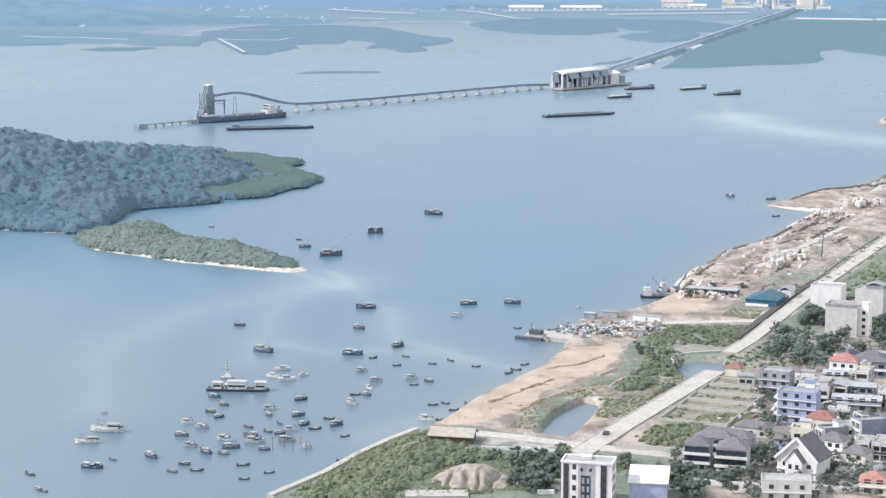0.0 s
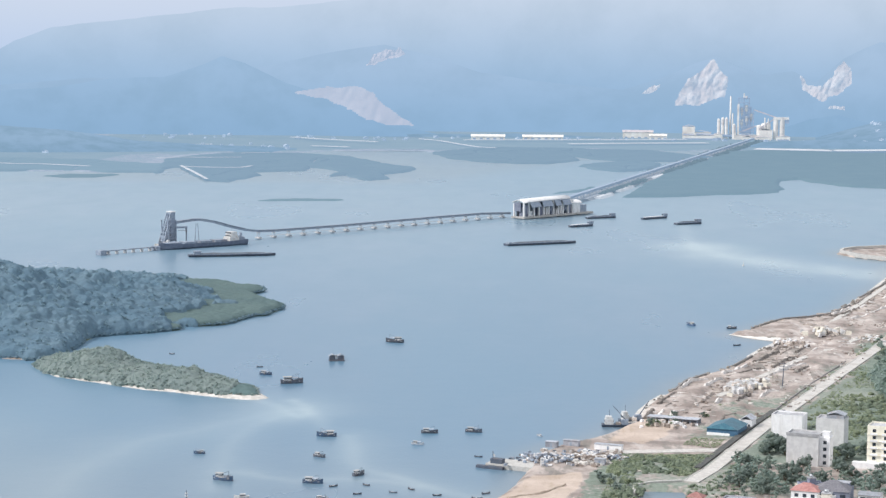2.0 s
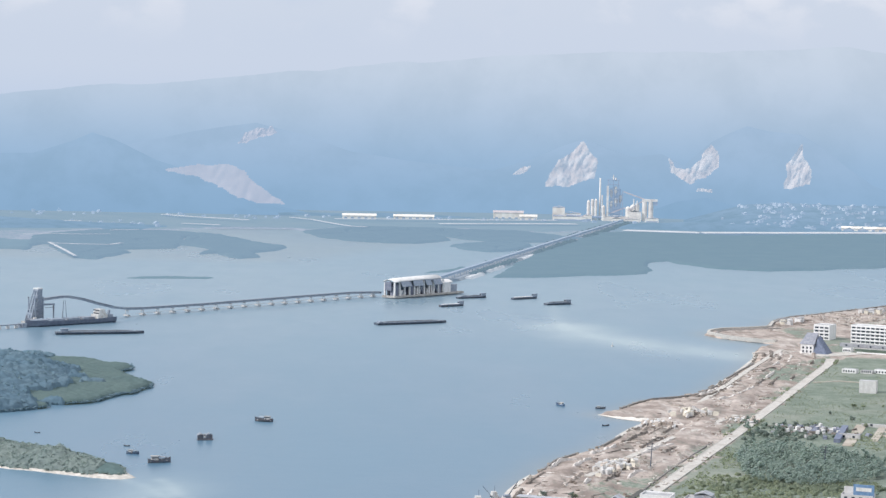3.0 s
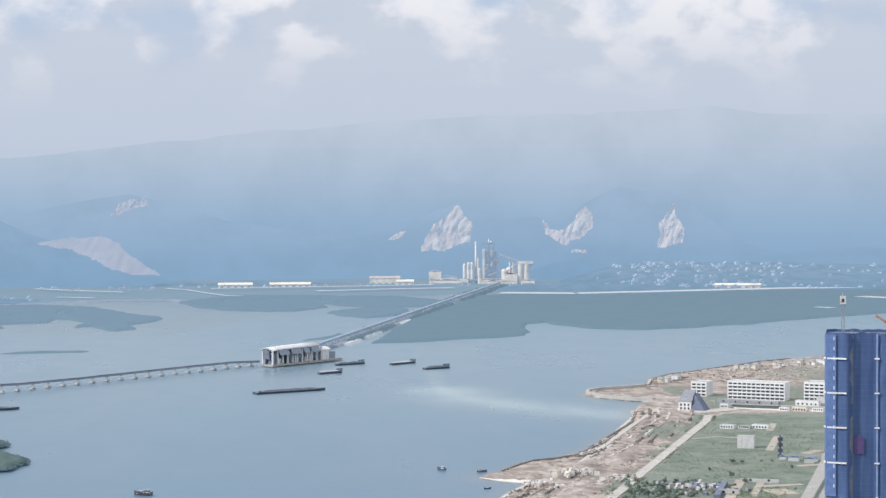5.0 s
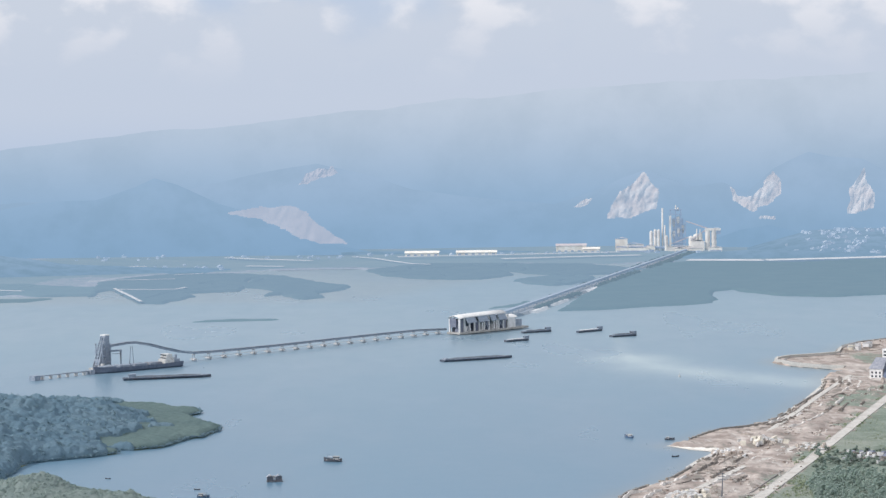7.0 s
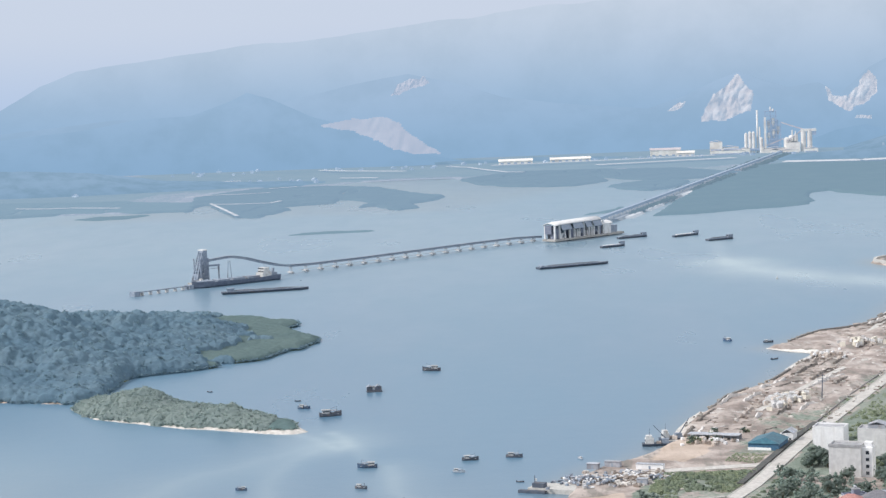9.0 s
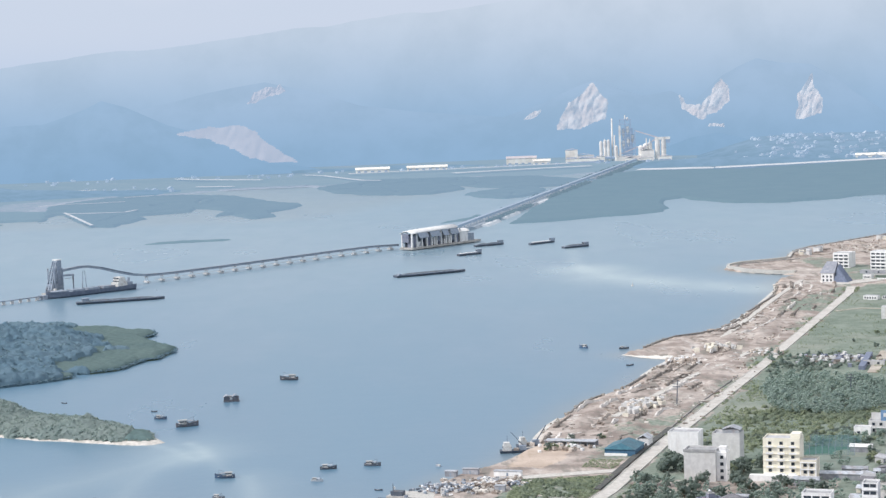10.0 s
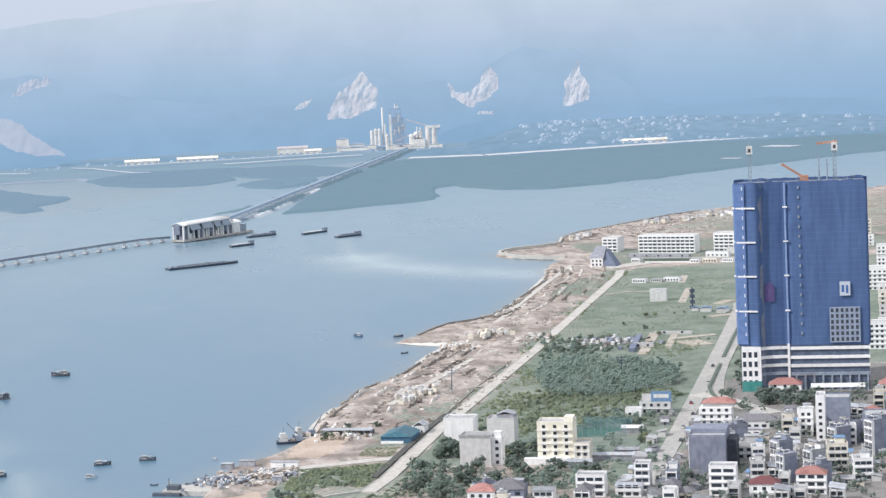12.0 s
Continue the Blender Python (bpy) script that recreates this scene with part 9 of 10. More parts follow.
def plots():
    """Low walled building plots beside the coast road."""
    for x, y, d in ((52, 815, 22), (61, 838, 12), (66, 852, 12), (72, 866, 12), (78, 880, 12)):
        o = base("walled_plot", x, y, 2.3, STREET, "empty building plot behind low block walls", "plot", "walled plots")
        for x0, x1, y0, y1 in ((0, 28, 0, 0.4), (0, 28, d - 0.4, d), (0, 0.4, 0.4, d - 0.4), (27.6, 28, 0.4, d - 0.4)):
            Shape().box(x0, x1, y0, y1, 0, 1.3).part("wall", KERB, o)
        Shape().box(0.6, 27.4, 0.6, d - 0.6, 0, 0.35).part("plot_floor", PLOT, o)
    for x, y, w, d, h, tx in ((388, 1578, 13, 8, 9.5, "blank-walled pale pump house on the green field"), (352, 1392, 26, 3, 2.2, "low row of ruined walls on the field"), (318, 1340, 14, 5, 3, "low grey sheds by the wood"), (432, 1500, 12, 6, 4, "blue-roofed huts by the road")):
        block("field_hut", x, y, w, d, h, "light", tx, "hut", front=0 if h > 9 else 2, floors=1, parapet=False)
    for a, b, w in (((402, 1560), (432, 1650), 6), ((436, 1690), (452, 1740), 6), ((332, 1330), (356, 1400), 5), ((400, 1470), (420, 1476), 9), ((350, 1372), (378, 1378), 7)):
        ribbon("field_path", [a, b], w, DIRT, "pale concrete path on the green field", 2.72)
    for line, w, tx in (([(310, 1309), (342, 1404)], 7, "broad pale concrete strip on the field"), ([(346, 1344), (363, 1346)], 26, "pale bare court on the field"), ([(424, 1538), (440, 1556)], 9, "pale slab on the field"), ([(360, 1640), (384, 1652), (404, 1640)], 3, "low pale row of ruined walls")):
        ribbon("field_path", line, w, DIRT, tx, 2.74)
    ribbon("field_wall", [(306, 1322), (326, 1384)], 4, surface("blue_grey_wall", (0.16, 0.19, 0.27), (0.22, 0.25, 0.33), 0.4), "dark blue-grey wall beside the concrete strip", 5.2, 3.0, "wall")
    for x, y, w, h in ((404, 1497, 8, 3), (412, 1484, 7, 3.4), (418, 1492, 5, 2.6), (398, 1506, 5, 2.4)):
        o = base("tarp_hut", x, y, 2.3, STREET, "small hut under a blue tarpaulin on the field", "hut", "tarpaulin huts")
        Shape().box(-w / 2, w / 2, 0, 5, 0, h).part("wall", WALLS["light"], o)
        Shape().gable(-w / 2, w / 2, 0, 5, h, h + 1.2).part("roof", ROOFS["blue"], o)
    o = base("field_mast", 400, 1520, 2.3, 0, "dark stacked steel mast on the field", "mast")
    for i in range(4):
        Shape().box(-1.6, 1.6, -1.6, 1.6, i * 4.2, i * 4.2 + 2.6).box(-0.4, 0.4, -0.4, 0.4, i * 4.2 + 2.6, i * 4.2 + 4.2).part("stage", HULL, o)


def rubble(x, y, w, d, count, seed, label, size=1.0, mats=None, tall=1.0):
    """Loose pale blocks: each a piece of one heap."""
    rng = random.Random(seed)
    o = base("block_stockpile", x, y, 2.3, STREET, label, "stockpile", "stockpiles on the shore")
    mats = mats or (WALLS["white"], BRICKY, WALLS["light"], EARTH)
    kinds = []
    for i in range(len(mats)):
        a, b, c = rng.uniform(0.8, 1.7), rng.uniform(0.6, 1.2), rng.uniform(0.8, 2.2) * tall
        kinds.append(Shape().loft([[(-a, -b, 0), (a, -b * 0.9, 0), (a * 0.95, b, 0), (-a, b, 0)], [(-a * 0.9, -b * 0.9, c), (a * 0.85, -b, c * 0.9), (a * 0.9, b * 0.9, c), (-a, b * 0.8, c * 1.05)]]).mesh("block", mats[i]))
    for i in range(count):
        p = new("block", rng.choice(kinds))
        p.parent = o
        u, v = rng.gauss(0, 0.4), rng.gauss(0, 0.4)
        p.matrix_basis = pose(u * w, v * d, max(0, 1.4 - 2 * (u * u + v * v)) * 0.8 * size, rng.uniform(-12, 12), rng.uniform(-12, 12), rng.uniform(0, 360)) @ Matrix.Diagonal((size, size, size, 1))


plots()
for x, y, w, d, n, tx in ((149, 1210, 13, 30, 84, "pale concrete blocks heaped on the reclaimed ground"), (232, 1442, 18, 26, 60, "pale stacked blocks and rubble by the bank"), (200, 1392, 16, 24, 34, "loose pale blocks on bare soil"), (262, 1420, 20, 20, 40, "pale rubble beside the coast road"),
                          (28, 996, 20, 16, 110, "jumble of crates, nets and gear on the wharf"), (48, 1012, 12, 10, 40, "pale crates and rubble on the wharf"), (60, 998, 6, 8, 22, "stacked pale blocks on the wharf yard"), (300, 1370, 34, 26, 110, "low grey ruined walls and rubble by the wood"), (92, 1090, 24, 10, 36, "broken slabs and junk by the shed")):
    if "wharf" in tx:
        rubble(x, y, w, d, int(n * 1.5), int(x * 7 + y), tx, 0.62, (WALLS["white"], HULL, WALLS["grey"], STEEL, WALLS["light"], BANK))
    elif "ruined" in tx:
        rubble(x, y, w, d, n, int(x * 7 + y), tx, 1.2, (WALLS["grey"], WALLS["slate"], BANK, WALLS["light"]))
    else:
        rubble(x, y, w, d, n, int(x * 7 + y), tx, 1.25 if d > 25 else 1.0, (WALLS["light"], WALLS["light"], BRICKY, BANK, WALLS["cream"]) if d > 25 else None, 1.5 if d > 25 else 1.0)


def heaps(outline, count, seed, label, size=3.0):
    rng = np.random.default_rng(seed)
    pts = np.array(outline)
    x, y = rng.uniform(pts[:, 0].min(), pts[:, 0].max(), count * 4), rng.uniform(pts[:, 1].min(), pts[:, 1].max(), count * 4)
    ok = inside(outline, x, y) > 0
    x, y = x[ok][:count], y[ok][:count]
    r = size * rng.uniform(0.4, 1.5, len(x))
    clumps("earth_heaps", np.stack([x, y, 2.2 + 0 * r, r], 1), EARTH, seed, label, "earth heaps", 0.28, False)


heaps([(92, 1130), (130, 1240), (200, 1400), (250, 1440), (150, 1180), (110, 1110)], 80, 61, "low heaps of brown spoil on the reclaimed strip")
heaps([(210, 1480), (290, 1640), (372, 1860), (392, 1840), (300, 1580), (262, 1500)], 90, 62, "long heaps of spoil along the northern bank", 3.6)
heaps([(-28, 812), (0, 880), (30, 930), (40, 900), (10, 840)], 16, 63, "low ridges of orange sand by the pond", 1.6)
heaps([(400, 2040), (440, 2190), (520, 2260), (640, 2380), (560, 2180)], 60, 64, "grey spoil heaps on the far point", 5.0)


DUNE = surface("eroded_sand", (0.36, 0.285, 0.225), (0.56, 0.47, 0.39), 0.4, bump=0.4, stain=(0.27, 0.24, 0.18), stain_scale=0.2)


def spoil_bank(line, width, high, seed, label, mat=None):
    """A long uneven ridge of tipped soil along a line."""
    rng = random.Random(seed)
    rings = []
    for (ax, ay), (bx, by) in zip(line, line[1:]):
        n = max(2, int(math.hypot(bx - ax, by - ay) / 3.0))
        d = Vector((bx - ax, by - ay, 0)).normalized()
        side = Vector((d.y, -d.x, 0))
        for i in range(n):
            c = Vector((ax + (bx - ax) * i / n, ay + (by - ay) * i / n, 2.2)) + side * rng.gauss(0, 0.35)
            w, h = width * rng.uniform(0.7, 1.2), high * rng.uniform(0.45, 1.2)
            rings.append([c - side * w - Vector((0, 0, 0.8)), c - side * w * 0.35 + Vector((0, 0, h * 0.9)), c + side * w * 0.25 + Vector((0, 0, h)), c + side * w - Vector((0, 0, 0.8))])
    Shape().loft(rings).thing("spoil_bank", mat or rng.choice((EARTH, BANK, BANK, BANK, BANK_PALE, BANK_PALE)), label, "earth bank", kind="structure", smooth=False)


def build_banks():
    rng = random.Random(88)
    south, north = COAST_SOUTH[15:26], COAST_NORTH[1:10]
    for shore, offs in ((south, (5, 11, 18, 26, 35, 45, 55)), (north, (6, 13, 21, 30, 40, 50))):
        for off in offs:
            line = shifted(shore, off)
            pos = 0.0
            legs = [math.hypot(b[0] - a[0], b[1] - a[1]) for a, b in zip(line, line[1:])]

            def walk_to(s):
                for (a, b), ln in zip(zip(line, line[1:]), legs):
                    if s <= ln:
                        return (a[0] + (b[0] - a[0]) * s / ln, a[1] + (b[1] - a[1]) * s / ln)
                    s -= ln
                return line[-1]

            while pos < sum(legs) - 20:
                run = rng.uniform(14, 60)
                if rng.random() < 0.55:
                    pts = [walk_to(min(pos + run * f, sum(legs))) for f in (0, 0.33, 0.66, 1)]
                    if rng.random() < 0.35:
                        pts[-1] = (pts[-1][0] + rng.uniform(3, 9), pts[-1][1] - rng.uniform(0, 6))
                    if all(p[0] - (0.375 * p[1] - 262) < -12 for p in pts) and math.hypot(pts[0][0] - pts[-1][0], pts[0][1] - pts[-1][1]) > 8:
                        spoil_bank(pts, rng.uniform(1.3, 2.9), rng.uniform(1.1, 2.6), rng.random(), "uneven ridge of tipped soil on the reclaimed shore")
                pos += run + rng.uniform(3, 18)

    # low ridges that run in from the shore
    for shore, most in ((south, 46), (north, 40)):
        for (ax, ay), (bx, by) in zip(shore, shore[1:]):
            n = max(1, int(math.hypot(bx - ax, by - ay) / 9))
            for i in range(n):
                if rng.random() < 0.35:
                    continue
                t = (i + rng.random()) / n
                x, y = ax + (bx - ax) * t, ay + (by - ay) * t
                lo, run = rng.uniform(4, most * 0.5), rng.uniform(9, most * 0.6)
                pts = [(x + lo + run * f, y + rng.uniform(-2.5, 2.5) - 0.12 * run * f) for f in (0, 0.35, 0.7, 1)]
                if all(p[0] - (0.375 * p[1] - 262) < -10 for p in pts):
                    spoil_bank(pts, rng.uniform(0.9, 1.8), rng.uniform(0.6, 1.5), rng.random(), "low ridge of tipped soil running in from the shore")


build_banks()


def debris(outline, count, seed, label):
    """Slabs, sacks and rubble too small to pick apart, scattered over bare ground."""
    rng = random.Random(seed)
    pts = np.array(outline)
    s, k = Shape(), 0
    while k < count:
        x, y = rng.uniform(pts[:, 0].min(), pts[:, 0].max()), rng.uniform(pts[:, 1].min(), pts[:, 1].max())
        if inside(outline, np.array([x]), np.array([y]))[0] < 0 or noise.noise(Vector((x * 0.05, y * 0.025, seed))) < -0.05:
            continue
        w, d, h = rng.uniform(0.3, 1.7), rng.uniform(0.25, 0.8), rng.uniform(0.2, 1.0)
        s.box(-w, w, -d, d, -0.6, h, pose(x, y, 2.7, rng.uniform(-9, 9), rng.uniform(-9, 9), rng.uniform(0, 180)))
        k += 1
    s.thing("debris", PIECES, label, "debris", kind="stuff")


PIECES = bpy.data.materials.new("mixed_debris")
PIECES.use_nodes = True
_n = Nodes(PIECES.node_tree)
_rnd = _n.add("ShaderNodeNewGeometry").outputs["Random Per Island"]
_col = _n.mix(_n.ramp(_rnd, 0.35, 0.75, smooth=False), (0.24, 0.20, 0.17), (0.66, 0.63, 0.59))
_n.link(_n.add("ShaderNodeBsdfPrincipled", {"Base Color": _col, "Roughness": 0.9}).outputs[0], _n.add("ShaderNodeOutputMaterial").inputs[0])
debris([(96, 1140), (135, 1240), (196, 1395), (262, 1440), (240, 1330), (180, 1170), (130, 1080)], 300, 71, "scattered rubble and slabs over the reclaimed strip")
debris([(214, 1478), (262, 1560), (300, 1650), (372, 1850), (396, 1800), (300, 1520), (262, 1450)], 260, 72, "scattered rubble along the northern bank")
debris([(430, 2120), (470, 2230), (700, 2400), (740, 2330), (560, 2140)], 340, 73, "scattered pale rubble on the far point")
debris([(20, 985), (26, 1020), (60, 1030), (70, 1000), (52, 978)], 200, 74, "nets, crates and gear strewn over the wharf")
debris([(64, 792), (100, 870), (116, 862), (96, 790)], 60, 75, "rubble strewn over building plots")


def pole(x, y, h, label):
    o = base("power_pole", x, y, 2.3, STREET, label, "pole", "power poles")
    Shape().tube((0, 0, -0.5), (0.8, 0, h), 0.36, 0.22, 8).part("mast", HULL, o)
    for z in (h - 0.8, h - 2.4, h - 4):
        Shape().beam((-2.2, 0, z), (2.2, 0, z), 0.3, 0.3).part("cross_arm", HULL, o)
    Shape().box(-1.4, 1.4, -1.4, 1.4, 0, 0.8).part("footing", CONCRETE, o)


pole(171, 1216, 15, "dark lattice power pole on bare soil")
pole(278, 1232, 12, "dark power pole at the wood's edge")

for _line in ([(4, 893), (16, 890), (28, 889), (40, 912)], [(-16, 842), (-2, 868), (12, 890)], [(8, 908), (22, 918), (36, 938)], [(-4, 826), (2, 842), (12, 858), (20, 866)], [(20, 868), (34, 872), (44, 896)]):
    spoil_bank(_line, 1.6, 1.1, len(_line) * 7 + int(_line[0][0]), "low eroded step in the sand bank", DUNE)


o = base("wharf", 20, 982, 0, STREET - 4, "pale concrete wharf with a low timber edge", "wharf")
Shape().box(-22, 16, -6, 8, -2, 2.2).part("quay", KERB, o)
Shape().box(-26, -12, -8.5, -6.01, -1, 1.4).part("pontoon", HULL, o)
Shape().box(-20, -14, -5, -1, 2.2, 4.4).part("quay_hut", HULL, o)
Shape().tube((-19, -4, 2.2), (-19, -4, 8), 0.2, n=6).part("flag_mast", HULL, o)
o = base("beach_hut", -29, 779, 2.4, -10, "long low hut with a pale dusty sheet roof and dark end", "hut")
Shape().box(-8, 8, -4.5, 4.5, 0, 2.8).part("wall", BARK, o)
Shape().add([(-9, -5.2, 2.7), (9, -5.2, 2.7), (9, 0, 5.2), (-9, 0, 5.2), (-9, 5.2, 2.7), (9, 5.2, 2.7), (-9, -5.2, 2.95), (9, -5.2, 2.95), (9, 0, 5.45), (-9, 0, 5.45), (-9, 5.2, 2.95), (9, 5.2, 2.95)],
            [(3, 2, 1, 0), (4, 5, 2, 3), (6, 7, 8, 9), (9, 8, 11, 10), (0, 1, 7, 6), (5, 4, 10, 11), (1, 2, 8, 7), (2, 5, 11, 8), (0, 6, 9, 3), (3, 9, 10, 4)]).part("roof", surface("dusty_sheet_roof", (0.42, 0.39, 0.35), (0.54, 0.50, 0.45), 0.4, stain=(0.34, 0.29, 0.25), stain_scale=0.2), o, "pale dusty sheet roof")
# shaded end of the hut, its shade put in as a dark colour
Shape().add([(8.02, -4.4, 0), (8.02, 4.4, 0), (8.02, 4.4, 2.8), (8.02, 0, 4.9), (8.02, -4.4, 2.8)], [(0, 1, 2, 3, 4)]).part("gable_end", HULL, o, "gable end coloured dark for its shade")
_gx, _gy = np.meshgrid(np.arange(-44, 6, 0.6), np.arange(696, 746, 0.6))
_d = np.sqrt(((_gx + 19) / 19) ** 2 + ((_gy - 722) / 15) ** 2) + 0.16 * fractal(_gx, _gy, 12, 4, 301)
_way = _gx + 2.2 * fractal(_gx, _gy, 7, 3, 303) - 0.15 * (_gy - 722)
_cut = sum(np.exp(-(((_way - c) / w) ** 2)) for c, w in ((-31, 1.0), (-26.5, 0.8), (-21, 1.3), (-16.5, 0.8), (-11, 1.1), (-5.5, 0.9)))
_top = 6.2 * (1 - step(_d, 0.15, 1.0)) + 1.6 * fractal(_gx, _gy, 6, 4, 302) * (1 - step(_d, 0.6, 1.05)) - 3.2 * np.minimum(_cut, 1.0) * step(722 - _gy, -1, 3) * step(_d, 0.2, 0.4) * (1 - step(_d, 0.8, 1.0))
tagged(sheet("earth_mound", _gx, _gy, 2.0 + np.maximum(_top, -0.3), surface("quarried_spoil", (0.30, 0.268, 0.235), (0.45, 0.41, 0.365), 0.5, bump=0.6, stain=(0.19, 0.17, 0.15), stain_scale=0.15), keep=_d < 1.02), "large gullied mound of grey-brown earth in the scrub", "earth heap")
o = base("concrete_pad", -32, 703, 2.2, 4, "pale concrete pad beside the earth mound", "slab")
Shape().box(-11, 11, -5, 5, -0.4, 0.7).part("slab", KERB, o)
Shape().box(-11, 11, -5.3, -5.0, -0.4, 1.4).part("edge_wall", KERB, o)
ribbon("yard_strip", [(-17, 779), (-2, 775), (14, 768)], 9, TARMAC, "grey bare yard beside the dirt road", 2.62)
ribbon("garden_wall", [(-18, 766), (0, 764), (14, 761)], 0.6, WALLS["white"], "low whitewashed yard wall", 3.9, 2.0, "wall")
ribbon("fence", [(-50, 760), (-45, 767), (-40, 773)], 0.4, BERM, "low pale fence through the scrub", 4.4, 2.4, "fence")
for x, y, w, tx in ((58, 1020, 14, "long white site container on the wharf road"), (40, 1030, 8, "grey-roofed boat shelter on the shore"), (30, 1026, 6, "small dark shelter on the shore"), (52, 984, 5, "small white kiosk on the wharf yard")):
    o = base("site_container", x, y, 2.3, STREET, tx, "container", "huts on the wharf")
    Shape().box(-w / 2, w / 2, 0, 3, 0, 2.7).part("body", WALLS["white" if w > 12 else "grey"], o)
    Shape().box(-w / 2 - 0.2, w / 2 + 0.2, -0.3, 3.2, 2.7, 2.95).part("roof", ROOFS["tin"], o)
    Shape().box(-0.5, 0.5, -0.06, 0, 0, 2.0).part("door", STEEL, o)

# parked cars on the roads
CAR = [surface("car_paint", c, tuple(v * 1.15 for v in c), 0.5, 0.3, bump=0, spec=0.6) for c in ((0.6, 0.6, 0.6), (0.08, 0.08, 0.09), (0.35, 0.06, 0.05))]


def car(x, y, turn, paint, label):
    o = base("car", x, y, 2.8, turn, label, "car", "cars on the roads")
    Shape().loft([[(-2.1, -0.85, 0.3), (2.1, -0.85, 0.3), (2.1, 0.85, 0.3), (-2.1, 0.85, 0.3)], [(-2.15, -0.88, 0.75), (2.15, -0.88, 0.7), (2.15, 0.88, 0.7), (-2.15, 0.88, 0.75)],
                  [(-2.05, -0.82, 0.95), (2.0, -0.8, 0.85), (2.0, 0.8, 0.85), (-2.05, 0.82, 0.95)]]).part("body", paint, o)
    Shape().loft([[(-1.7, -0.78, 0.9), (1.0, -0.78, 0.88), (1.0, 0.78, 0.88), (-1.7, 0.78, 0.9)], [(-1.2, -0.66, 1.45), (0.4, -0.66, 1.45), (0.4, 0.66, 1.45), (-1.2, 0.66, 1.45)]]).part("cabin_glass", GLASSY, o)
    for sx in (-1.35, 1.35):
        for sy in (-0.8, 0.8):
            Shape().tube((sx, sy - 0.1, 0.32), (sx, sy + 0.1, 0.32), 0.32, n=10).part("wheel", HULL, o)


for x, y, k in ((258, 1012, 1), (268, 1046, 0), (283, 1082, 1), (291, 1116, 2), (318, 1178, 0), (338, 1240, 1), (233, 950, 0), (240, 968, 1), (30, 790, 1), (160, 1130, 0)):
    car(x, y, 68 + (k - 1) * 2, CAR[k], ("white car on the dusty road", "dark car on the dusty road", "red car on the dusty road")[k])

# ---- boats ----
PLANK = surface("weathered_planks", (0.075, 0.095, 0.125), (0.15, 0.165, 0.19), 1.5, 0.7, stain=(0.18, 0.13, 0.11), stain_scale=0.6, per_object=0.3)
BLUE_HULL = surface("blue_hull_paint", (0.07, 0.12, 0.20), (0.11, 0.17, 0.26), 1.2, 0.5, stain=(0.16, 0.12, 0.09), stain_scale=0.6, per_object=0.25)
WHITE_HULL = surface("white_hull_paint", (0.42, 0.46, 0.50), (0.58, 0.61, 0.64), 1.0, 0.5, stain=(0.22, 0.20, 0.18), stain_scale=0.5, per_object=0.25)
PALE_DECK = surface("pale_deck", (0.44, 0.44, 0.43), (0.56, 0.55, 0.53), 1.2, 0.7, per_object=0.2)
TARP = surface("grey_tarpaulin", (0.30, 0.33, 0.38), (0.42, 0.45, 0.50), 1.0, 0.7, per_object=0.3)


